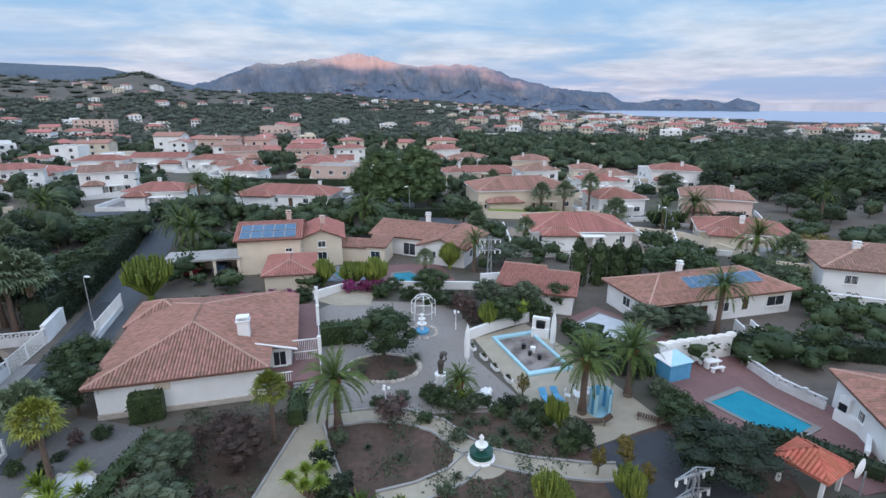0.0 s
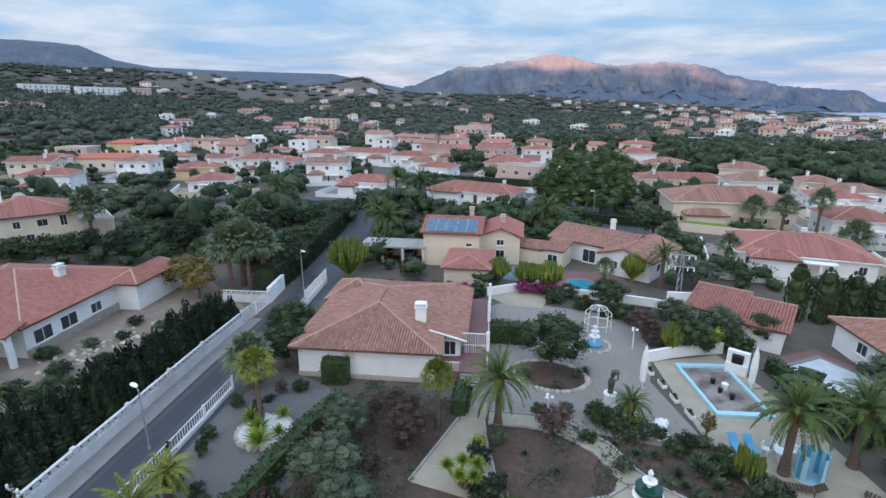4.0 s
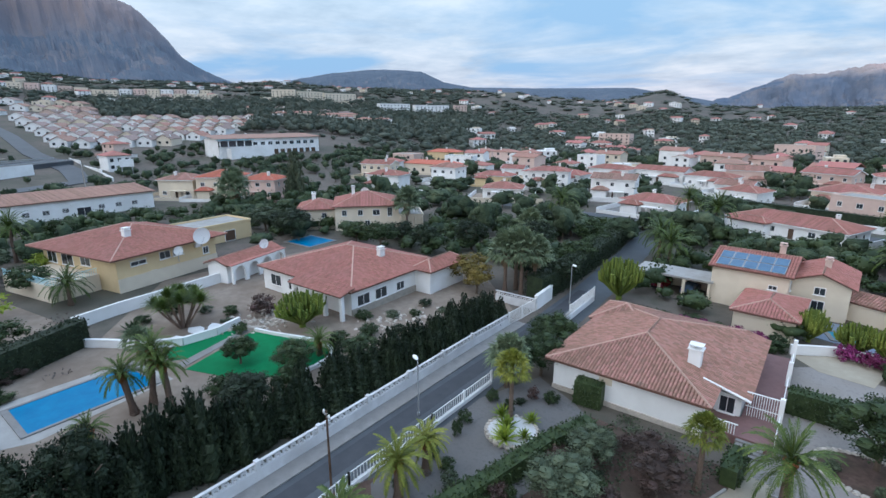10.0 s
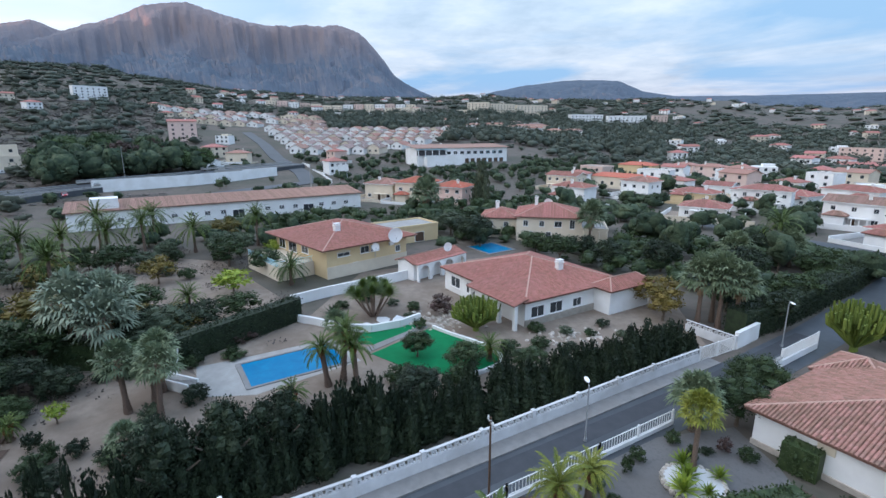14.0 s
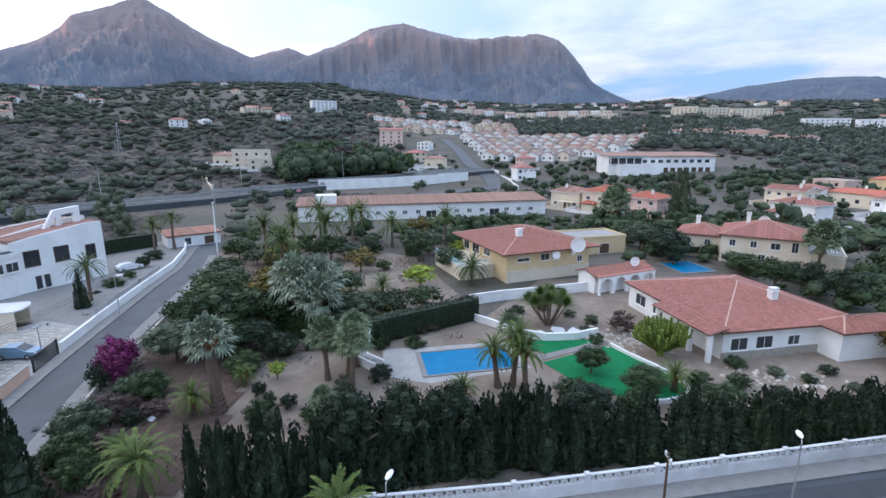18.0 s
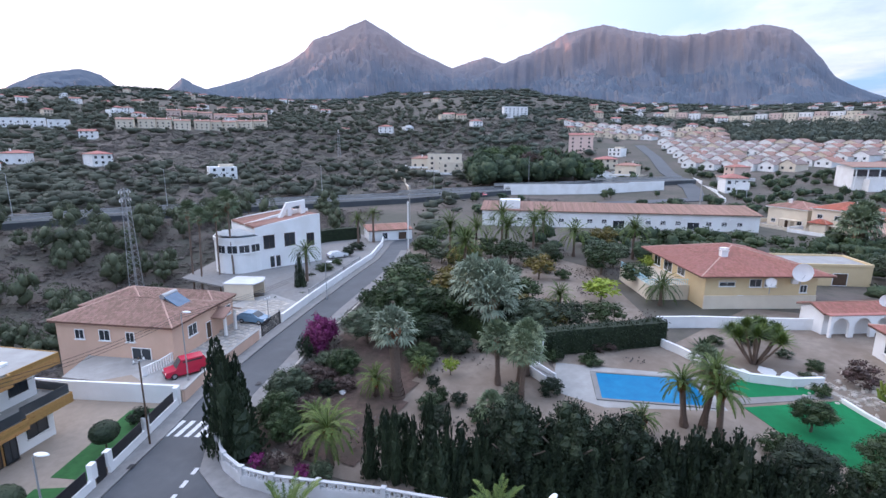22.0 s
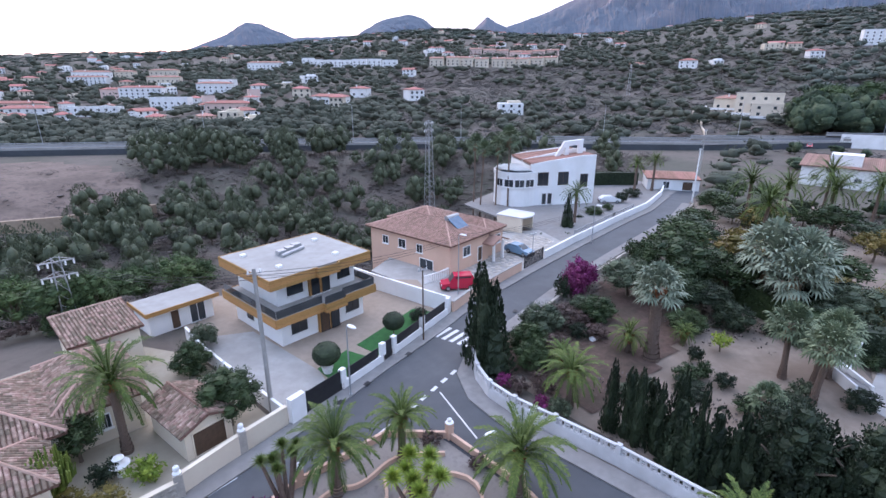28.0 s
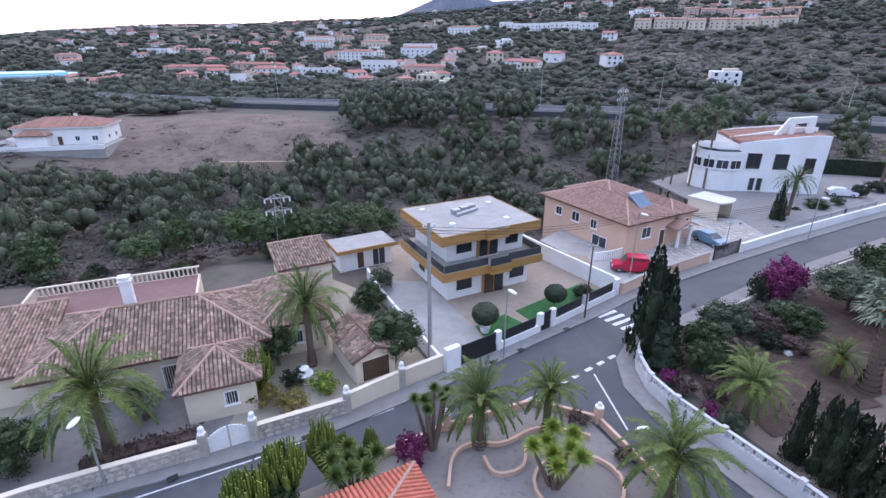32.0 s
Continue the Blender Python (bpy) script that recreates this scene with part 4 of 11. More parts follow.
sheet("plot_yard", [(-26.0, 14.0), (-29.6, 27), (-29.0, 34.0), (-24.0, 33.0), (-20.5, 31.5), (-19.0, 24.0), (-19.0, 17.0), (-22, 12)], GRAVEL_DARK, "grey gravel yard beside the villa", "gravel", 0.04)
sheet("pool_deck", [(3.3, 47.9), (9.3, 51.6), (13.0, 45.0), (17.5, 33.5), (10.0, 30.2), (6.5, 37.5)], PATH, "sand-coloured deck round the empty pool", "terrace", 0.05)
sheet("plot_parking", [(10.5, 30.6), (16.8, 32.6), (20.0, 26), (17.0, 20), (11, 21)], ASPHALT_PATCH, "dark grey surfaced parking place", "parking", 0.03)
sheet("terrace_red", [(19.5, 42.5), (28.6, 45.0), (33.0, 33.5), (36, 28), (27, 26), (21.0, 35.5)], TILE_RED, "red-brown tiled pool terrace", "terrace", 0.05)
sheet("terrace_neighbour", [(13.0, 52), (18.6, 56.5), (24.0, 50.5), (26, 46.0), (20.5, 46)], TILE_RED, "red-brown tiled terrace round a covered pool", "terrace", 0.05)
sheet("terrace_blue", [(-18, 65.5), (-17.5, 72), (-10, 73), (-8.5, 66)], mat("blue_grey_tile", [(0.16, 0.20, 0.26), (0.21, 0.25, 0.31)], 0.4, 0.5, coords="World"), "blue-grey tiled pool terrace", "terrace", 0.05)
sheet("terrace_pink", [(-8.3, 63.0), (-8.6, 72.5), (-1, 74.5), (2.6, 63.5)], TILE_RED, "terracotta tiled terrace round a curved pool", "terrace", 0.04)
sheet("plot_sand_court", [(-16.3, 58.5), (-13.0, 62.0), (-9.0, 62.0), (-9.0, 57.0), (-13.2, 56.6)], PATH, "bare sandy court below the hedge", "ground", 0.045)
sheet("plot_sandlot", [(-26.5, -20), (-25.5, -29), (-38, -33.5), (-60, -40), (-64, -28), (-57, -15), (-54.5, -13.5), (-46, -6), (-33, 2), (-30.5, -2)], SAND, "bare sandy building plot with dry litter", "ground", 0.02)
sheet("plot_poolside", [(-55.5, -12.2), (-63.5, -1.0), (-56.6, 5.3), (-44.5, 8.5), (-38, 6), (-46, -8.5)], SAND, "sandy ground beside the swimming pool", "ground", 0.03)
sheet("plot_villa_west", [(-35, 12), (-39, 30), (-40.5, 43), (-58, 52), (-88, 36), (-84, 10), (-63, 0), (-52, 4), (-44, 10)], SAND, "pale sandy garden ground of the white villa", "ground", 0.025)
sheet("plot_orchard", [(-57, -14), (-63.5, -2), (-69, -1), (-98, -14), (-118, -46), (-100, -56), (-66, -45), (-62, -30)], SAND, "sandy garden with palms and low shrubs", "ground", 0.022)
sheet("plot_modern", [(-8.6, -31.6), (-4.6, -44), (-3.6, -55), (-8, -58), (-20, -57), (-30, -50), (-28.2, -40.4), (-17.6, -35.5)], TAN, "beige paved yard of the modern house", "paving", 0.05)
sheet("plot_drive", [(-9.0, -31.8), (-5.0, -44), (-4.4, -48.5), (-9.6, -47), (-12.8, -36.5), (-12.6, -33.2)], CONCRETE, "grey concrete driveway", "driveway", 0.06)
sheet("lawn_front", [(-13.2, -34.0), (-12.7, -37.0), (-16.0, -38.6), (-17.6, -35.9)], LAWN, "strip of artificial lawn before the modern house", "lawn", 0.075)
sheet("lawn_side", [(-18.2, -36.2), (-17.2, -39.0), (-25.5, -43.0), (-27.4, -40.6)], LAWN, "artificial lawn behind the street wall", "lawn", 0.075)
sheet("plot_peach", [(-30.6, -40.8), (-26.5, -56), (-40, -66), (-58, -58), (-56.0, -48.6)], CONCRETE, "grey yard beside the peach house", "yard", 0.04)
sheet("plot_white_villa", [(-56.5, -49.0), (-58, -80), (-100, -100), (-112, -66), (-98, -62)], PAVING, "pale paved court of the white villa", "yard", 0.03)
sheet("plot_spanish", [(16, -23.2), (7, -25.6), (-0.5, -27.4), (-8.0, -31.0), (-4.2, -45), (2, -52), (30, -44), (32, -20)], PATH, "sandy garden of the old Spanish house", "ground", 0.03)
sheet("drive_spanish", [(16, -23.6), (7.4, -25.4), (6.0, -31), (10, -34.5), (24, -31), (28, -22)], PAVING, "grey paved forecourt of the Spanish house", "yard", 0.05)
sheet("plot_own", [(-17.0, -24.4), (-12.5, -26.5), (-6, -24.4), (2.0, -21.6), (6.0, -12), (-6, -8), (-17.0, -10), (-18.6, -17)], GRAVEL, "grey gravel garden with curved planting beds", "gravel", 0.035)


sheet("pool_surround", [(-45.4, -4.4), (-46.4, -9.6), (-53.0, -10.8), (-53.8, -6.8), (-56.5, 3.2), (-49.8, 5.8)], CONCRETE, "pale paved surround of the long blue pool", "terrace", 0.04)


def inside(pts, x, y):
    hit = False
    for (ax, ay), (bx_, by_) in zip(pts, pts[1:] + pts[:1]):
        if (ay > y) != (by_ > y) and x < ax + (y - ay) * (bx_ - ax) / (by_ - ay):
            hit = not hit
    return hit


def drape(name, pts, material, label, cat, step, lift):
    """A patch of ground cover that follows the land."""
    g = G()
    xs, ys = [p[0] for p in pts], [p[1] for p in pts]
    nx, ny = int((max(xs) - min(xs)) / step) + 1, int((max(ys) - min(ys)) / step) + 1
    for i in range(nx):
        for j in range(ny):
            x, y = min(xs) + i * step, min(ys) + j * step
            wob = 3.0 * noise.noise((x * 0.09, y * 0.09, 3))
            if inside(pts, x + step / 2 + wob, y + step / 2 - wob):
                g.face(*[(x + a, y + b, land(x + a, y + b) + lift + 0.5 * abs(noise.noise(((x + a) * 0.12, (y + b) * 0.12, 8)))) for a, b in ((0, 0), (step, 0), (step, step), (0, step))])
    return solo(name, g, material, label, cat, kind="structure")


# garden walls, fences and hedges of the streets
def wall_run(name, line, h, w, material, label, coping=None, z=0.0, follow=False):
    """A garden wall: one body a stretch, with a coping."""
    w0 = thing(name, label, "garden wall", kind="structure")
    for a, b in zip(line, line[1:]):
        zz = (min(land(*a), land(*b)) if follow else 0.0) + z
        part("wall_panel", G().bar(a, b, w, h + 0.3, zz - 0.3), material, w0)
        if coping:
            part("coping", G().bar(a, b, w + 0.08, 0.07, zz + h + 0.003), coping, w0)
    return w0


def lattice_run(name, line, h0, h1, label):
    """A white wall with a pierced balustrade on top, in bays with small piers."""
    w0 = thing(name, label, "garden wall", kind="structure")
    for a, b in zip(line, line[1:]):
        part("wall_panel", G().bar(a, b, 0.25, h0 + 0.3, -0.3), OLD_WHITE, w0)
        ln = math.hypot(b[0] - a[0], b[1] - a[1])
        g = G()
        n = max(1, int(ln / 0.62))
        hh = h1 - h0 - 0.16
        for i in range(n):
            for u0, u1, z0, zh in ((0.10, 0.28, 0.0, 1.0), (0.28, 0.62, 0.42, 0.2), (0.62, 0.80, 0.0, 0.62)):
                g.bar(lerp(a, b, (i + u0) / n), lerp(a, b, (i + u1) / n), 0.14, hh * zh, h0 + 0.08 + hh * z0)
        g.bar(a, b, 0.20, 0.078, h0 + 0.002)
        g.bar(a, b, 0.24, 0.08, h1 - 0.08)
        part("balustrade", g, OLD_WHITE, w0)
        for i in range(max(1, int(ln / 5))):
            p = lerp(a, b, i / max(1, int(ln / 5)))
            part("pier", G().box(p[0], p[1], h0, 0.34, 0.34, h1 - h0 + 0.12, math.atan2(b[1] - a[1], b[0] - a[0])), OLD_WHITE, w0)
    return w0


def rail_fence(name, line, base, h, label, gap=0.14, material=None, wood=None):
    """A low wall with a metal railing on it: posts, rails and bars."""
    w0 = thing(name, label, "fence", kind="structure")
    for a, b in zip(line, line[1:]):
        if base:
            part("wall_panel", G().bar(a, b, 0.22, base + 0.3, -0.3), WHITE, w0)
        ln = math.hypot(b[0] - a[0], b[1] - a[1])
        g = G()
        for i in range(int(ln / gap)):
            p = lerp(a, b, (i + 0.5) * gap / ln)
            g.box(p[0], p[1], base + 0.05, 0.035, 0.035, h - base - 0.1, math.atan2(b[1] - a[1], b[0] - a[0]))
        part("railing_bars", g, material or WHITE, w0)
        part("rail", G().bar(a, b, 0.06, 0.06, h - 0.08).bar(a, b, 0.06, 0.05, base + 0.06), material or WHITE, w0)
        n = max(1, int(ln / 3))
        for i in range(n + 1):
            p = lerp(a, b, i / n)
            part("post", G().box(p[0], p[1], base, 0.14, 0.14, h - base + 0.06), material or WHITE, w0)
    return w0


lattice_run("wall_lattice", WALL1, 0.95, 1.55, "long white rendered street wall topped by a pierced balustrade")
rail_fence("fence_villa", [(-22.6, 2.0), (-26.4, 12.6), (-28.6, 21.0), (-30.9, 29.5)], 0.35, 1.3, "white metal railing on a low wall beside the street", 0.30)
rail_fence("fence_villa_north", [(-36.4, 47.5), (-38.8, 55.5)], 0.7, 2.0, "white arched garden gate railing by the street")
wall_run("wall_gate_north", [(-33.6, 39.5), (-36.2, 47.2)], 1.2, 0.25, WHITE, "white rendered street wall by the side gate", CONCRETE)
# entrance of the white villa
wall_run("wall_gate_pier", [(-41.2, 46.6), (-42.9, 51.5)], 1.9, 0.4, WHITE, "white rendered entrance wall beside the gate", WHITE)
rail_fence("gate_white", [(-39.6, 40.2), (-41.0, 46.2)], 0.0, 1.7, "white metal sliding gate with fine bars")
lattice_run("wall_lattice_entrance", [(-41.2, 46.6), (-47.0, 45.0)], 0.9, 1.5, "white pierced balustrade wall by the gate")
# modern house street wall
MW = [(-8.7, -31.0), (-9.9, -31.5)]
wall_run("wall_modern_pier", MW, 2.1, 0.5, WHITE, "white gate pier of the modern house", None)
gt = thing("sliding_gate", "black slatted metal sliding driveway gate", "gate")
for i in range(12):
    part("slat", G().bar((-10.1, -31.6), (-13.3, -32.9), 0.05, 0.135, 0.08 + i * 0.15), BLACK_METAL, gt)
part("gate_post", G().bar((-10.05, -31.58), (-10.2, -31.64), 0.08, 1.9, 0.03), BLACK_METAL, gt)
part("gate_post", G().bar((-13.2, -32.86), (-13.35, -32.92), 0.08, 1.9, 0.03), BLACK_METAL, gt)


def slatted_wall(a, b, n):
    """White wall with black slatted panels between piers."""
    w0 = thing("wall_slatted", "white street wall with black slatted infill panels", "garden wall", kind="structure")
    part("wall_panel", G().bar(a, b, 0.24, 1.0, -0.2), WHITE, w0)
    for i in range(n + 1):
        p = lerp(a, b, i / n)
        part("pier", G().box(p[0], p[1], 0.8, 0.5, 0.4, 1.15, math.atan2(b[1] - a[1], b[0] - a[0])), WHITE, w0)
    for i in range(n):
        for k in range(6):
            part("slat", G().bar(lerp(a, b, (i + 0.12) / n), lerp(a, b, (i + 0.88) / n), 0.05, 0.13, 0.84 + k * 0.155), BLACK_METAL, w0)


slatted_wall((-13.5, -33.0), (-18.0, -35.0), 1)
slatted_wall((-19.4, -35.6), (-23.6, -37.7), 1)
slatted_wall((-23.6, -37.7), (-28.0, -39.9), 1)
gt = thing("garden_gate", "black slatted metal pedestrian gate", "gate")
for i in range(12):
    part("slat", G().bar((-18.25, -35.1), (-19.15, -35.5), 0.05, 0.13, 0.08 + i * 0.155), BLACK_METAL, gt)
wall_run("wall_modern_side", [(-28.4, -40.0), (-24.5, -50), (-23.0, -54.5)], 1.9, 0.25, WHITE, "white side wall between the modern and the peach house", None)
wall_run("wall_modern_west", [(-8.4, -31.4), (-4.8, -44.0), (-3.9, -49)], 1.3, 0.22, WHITE, "white rendered yard wall", None)
wall_run("wall_peach", [(-28.7, -39.9), (-31.5, -41.3), (-38.0, -43.7), (-43.0, -45.4)], 1.3, 0.25, PEACH, "pale peach street wall", CONCRETE)
wall_run("wall_white_villa", [(-49.0, -47.3), (-58.0, -50.2), (-72.0, -54.2), (-86.0, -58.0), (-98.0, -63.2), (-106, -68)], 1.1, 0.25, WHITE, "low white street wall stepping up the road", WHITE)
rail_fence("fence_white_villa", [(-58.0, -50.4), (-72.0, -54.4), (-80.0, -56.6)], 1.1, 1.9, "grey mesh fence on the street wall", 0.2, METAL)
rail_fence("gate_peach", [(-44.0, -45.8), (-48.5, -47.2)], 0.0, 1.8, "black metal driveway gate", 0.12, BLACK_METAL)
wall_run("wall_plot", [(-33.0, -33.6), (-44.0, -37.4), (-58.0, -41.6), (-72.0, -45.6), (-84.0, -49.4), (-96, -54.5)], 0.5, 0.25, STONE, "low crumbling stone wall along the plot", None)
# Spanish house street wall
wall_run("wall_spanish", [(-8.5, -31.2), (-5.2, -29.9), (-1.2, -28.0)], 1.5, 0.25, CREAM, "cream rendered street wall", CREAM)
STONEWALL = [(-1.2, -27.9), (1.8, -27.2), (4.6, -26.5)], [(7.6, -25.7), (11.0, -25.0), (16.0, -23.9), (26.0, -20.6)]
wall_run("wall_stone_spanish", list(STONEWALL[0]), 1.2, 0.3, STONE, "rubble stone street wall of the Spanish house", CREAM)
wall_run("wall_stone_spanish_east", list(STONEWALL[1]), 1.2, 0.3, STONE, "rubble stone street wall by the forecourt", CREAM)
gt = thing("arched_gate", "white arched double garden gate between stone piers", "gate")
for s, (p, q) in enumerate((((4.9, -26.45), (6.05, -26.15)), ((6.15, -26.12), (7.3, -25.8)))):
    g = G()
    for i in range(6):
        a, b = lerp(p, q, i / 6), lerp(p, q, (i + 0.95) / 6)
        t = (i + 0.5) / 6
        rise_h = 1.15 + 0.55 * math.sin(math.pi / 2 * (t if s == 0 else 1 - t))
        g.bar(a, b, 0.06, rise_h, 0.06)
    part("gate_leaf", g, WHITE, gt)
for x, y in ((4.7, -26.5), (7.5, -25.75), (-1.2, -27.95), (-5.2, -29.9)):
    pr = thing("gate_pier", "stone gate pier with a white urn-shaped finial", "pier", at(x, y))
    part("shaft", G().box(0, 0, 0, 0.5, 0.5, 1.7), STONE, pr)
    part("finial", G().turn([(0.2, 1.7), (0.26, 1.78), (0.12, 1.9), (0.2, 2.05), (0.16, 2.2), (0.03, 2.3)], 10), WHITE, pr)
# own corner plot
wall_run("wall_own_corner", [(-18.5, -12), (-18.8, -17.5), (-17.6, -23.6), (-14.0, -26.1), (-7.5, -25.0), (-1.0, -22.6)], 0.55, 0.22, PEACH, "low terracotta-coloured plot wall at the street corner", None)
for x, y in ((-7.5, -25.0), (-17.6, -23.6), (-18.8, -17.5)):
    pr = thing("wall_pier", "terracotta-coloured wall pier with a white cap", "pier", at(x, y))
    part("shaft", G().box(0, 0, 0, 0.45, 0.45, 1.3), PEACH, pr)
    part("cap", G().turn([(0.3, 1.3), (0.3, 1.36), (0.12, 1.42), (0.16, 1.6), (0.02, 1.72)], 10), WHITE, pr)
g = G()
ring = [(2.6 * math.cos(a * 0.35) - 14.0, 2.2 * math.sin(a * 0.35) - 19.0) for a in range(19)]
for a, b in zip(ring, ring[1:]):
    g.bar(a, b, 0.18, 0.35, 0)


def curved(line, rounds=3):
    """A line with its corners rounded off."""
    for k in range(rounds):
        out = [line[0]]
        for a, b in zip(line, line[1:]):
            out += [lerp(a, b, 0.25), lerp(a, b, 0.75)]
        line = out + [line[-1]]
    return line


for ln in ([(-16.4, -22.3), (-13.6, -24.0), (-10.5, -22.6), (-9.2, -23.4), (-7.4, -22.8), (-6.6, -20.2)], [(-12.0, -22.4), (-11.4, -20.6), (-9.4, -20.4), (-9.2, -22.0)]):
    ln = curved(ln)
    for a, b in zip(ln, ln[1:]):
        g.bar(a, b, 0.18, 0.35, 0)
solo("bed_edging", g, PEACH, "curved low plastered edging of planting beds", "kerb", kind="structure")
# west villa garden walls
wall_run("wall_ramp", [(-69.5, -1.6), (-72.0, 3.0), (-74.0, 8.0), (-76.5, 14.0), (-79.0, 19.5)], 1.5, 0.25, WHITE, "white garden wall rising beside the ramp", WHITE)
wall_run("wall_curved", [(-64.0, -1.6), (-61.5, 1.5), (-58.6, 4.6), (-57.2, 8.0), (-57.8, 11.6), (-59.5, 14.6)], 0.9, 0.3, WHITE, "white curving retaining wall above the pool", WHITE)
wall_run("wall_turf", [(-46.5, 20.6), (-49.5, 19.9), (-54.0, 16.8), (-56.4, 15.5)], 0.4, 0.3, WHITE, "low white edging wall of the putting green", None)
wall_run("wall_turf_round", [(-46.5, 20.6), (-44.6, 19.6), (-43.6, 17.4), (-43.3, 14.8)], 0.4, 0.3, WHITE, "low white curved edging of the putting green", None)
sheet("putting_green", [(-51.1, 7.1), (-56.4, 15.2), (-54.0, 16.6), (-49.5, 19.6), (-46.4, 20.3), (-44.4, 18.6), (-43.4, 14.8), (-47.0, 10.0)], GREEN_TURF, "bright green artificial putting green", "lawn", 0.06)
sheet("putting_strip", [(-57.2, 6.2), (-57.4, 10.0), (-58.4, 13.4), (-57.2, 14.6), (-53.2, 8.8), (-54.0, 6.2)], GREEN_TURF, "narrow strip of artificial turf below the wall", "lawn", 0.055)
sheet("turf_path", [(-51.6, 7.0), (-56.9, 15.0), (-57.6, 14.6), (-52.6, 6.4)], PAVING, "pale paved walkway beside the turf", "path", 0.08)
# walls north of the villa garden
wall_run("wall_terrace_north", [(-16.5, 58.8), (-13.0, 62.2), (-8.6, 62.6), (3.6, 62.6), (9, 61.5)], 1.0, 0.25, WHITE, "white terrace wall below the neighbours' pools", WHITE)
wall_run("wall_scalloped", [(20.4, 42.3), (22.0, 42.7), (24.0, 43.2), (26.2, 43.8), (28.4, 44.4)], 2.3, 0.3, WHITE, "white wall with a scalloped top beside the pool", None)
g = G()
for i in range(8):
    p = lerp((20.6, 42.35), (28.2, 44.35), i / 7)
    g.blob(p[0], p[1], 2.3, 0.62, 0.16, 0.28 + 0.12 * (i == 7), random.Random(i), 0.03, 10, 6)
solo("wall_scallops", g, WHITE, "rounded white scallops along the wall top", "wall trim", kind="structure")
lattice_run("wall_balustrade_right", [(28.9, 42.0), (29.4, 38.6), (30.4, 36.6), (31.2, 35.2)], 0.7, 1.1, "white garden wall with planters beside the pool terrace")
wall_run("wall_right_low", [(29.4, 29.0), (31.4, 31.2)], 0.9, 0.25, WHITE, "low white wall of the terrace end", WHITE)
wall_run("wall_pool_back", [(2.6, 47.6), (4.8, 49.4), (7.2, 51.0), (9.8, 52.4)], 1.15, 0.3, WHITE, "white stepped wall behind the empty pool", None)
wall_run("wall_yard_back", [(5.0, 63.0), (9.0, 63.8), (16.0, 63.0)], 2.0, 0.25, WHITE, "white yard wall of the neighbour", WHITE)
wall_run("wall_street_north", [(26, 98), (44, 88), (48, 76), (53, 66), (60, 58)], 1.4, 0.3, CREAM, "cream street wall in the middle distance", CREAM)
wall_run("wall_estate", [(9.0, 106), (20, 104.5), (34, 107)], 1.5, 0.3, CREAM, "cream estate wall with square piers", CREAM)
wall_run("wall_far_right", [(46, 58), (60, 52), (80, 48)], 1.6, 0.3, WHITE, "long white boundary wall", WHITE)
strip("road_3", [(-16, 140), (-7, 112), (2, 98), (14, 96), (34, 96), (46, 86), (52, 74), (58, 62), (70, 48)], -2.8, 2.8, ASPHALT, "grey residential street beyond the first houses", "road", 0.006)
strip("road_4", [(-130, 96), (-95, 104), (-62, 112), (-40, 118), (-16, 140)], -2.6, 2.6, ASPHALT, "grey cross street between villas", "road", 0.005)


# the villa with the broad weathered roof
h = thing("house", "white villa with a broad weathered terracotta roof", "house", at(-21.9, 43.1, 0, 15))
bx = (-7.4, 5.0, -7.8, 8.8)
block(h, *bx, 3.05, WHITE, ROOF_A, "hip", 1.85, 0.6, 0.27, 0.42, "y", (True, True))
part("plinth", G().box(-1.2, -7.85, 0, 12.5, 0.16, 0.45), STONE, h)
# the east slope runs on lower over the terrace rooms, with a white verge
part("wall", G().prism([(5.01, -4.0), (7.1, -4.0), (7.1, 8.8), (5.01, 8.8)], 0, 2.5), WHITE, h)
pl = [(7.7, -4.6, 2.52), (7.7, 9.4, 2.52), (5.5, 9.4, 3.13), (5.5, -4.6, 3.13)]
g = G()
slab(g, pl, 0.1)
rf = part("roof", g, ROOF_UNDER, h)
part("tiling", tile_rows(G(), pl, 0.27, 0.42), ROOF_A, rf)["kind"] = "stuff"
part("verge", G().tube([(7.75, -4.66, 2.6), (4.2, -4.66, 3.56)], [0.11, 0.11], 6), WHITE, h)
block(h, -8.2, -3.0, 3.6, 9.2, 2.98, WHITE, ROOF_A, "hip", 1.35, 0.4, 0.27, 0.42, "x")
windows(h, bx, [("E", 2.4, 0.78, 1.1, 2.1, "door"), ("W", 5, 1.0, 1.4, 1.2)])
windows(h, (5.01, 7.1, -4.0, 8.8), [("S", 1.1, 0.8, 1.2, 1.5), ("E", 4.0, 0.9, 1.4, 1.3), ("E", 8.5, 0.78, 1.2, 1.7, "door")])
part("wall_vent", G().box(-2.6, -7.86, 2.0, 1.1, 0.1, 0.7), CREAM, h)
chimney(h, 3.2, -3.0, 3.5, 1.7, 1.0)
part("eave_band", G().bar((-7.8, -8.25), (5.4, -8.25), 0.12, 0.12, 2.9), WHITE, h)
tr = thing("terrace", "raised white-railed terrace with steps beside the villa", "terrace", at(-21.9, 43.1, 0, 15))
part("terrace_floor", G().prism([(5.1, -7.0), (9.8, -7.0), (9.8, 10.6), (7.2, 10.6), (7.2, -3.9), (5.1, -3.9)], 0, 0.75), TILE_RED, tr)
for i in range(5):
    part("step", G().box(8.2, -7.2 - 0.32 * i, 0, 1.8, 0.32, 0.62 - 0.14 * i), PAVING, tr)
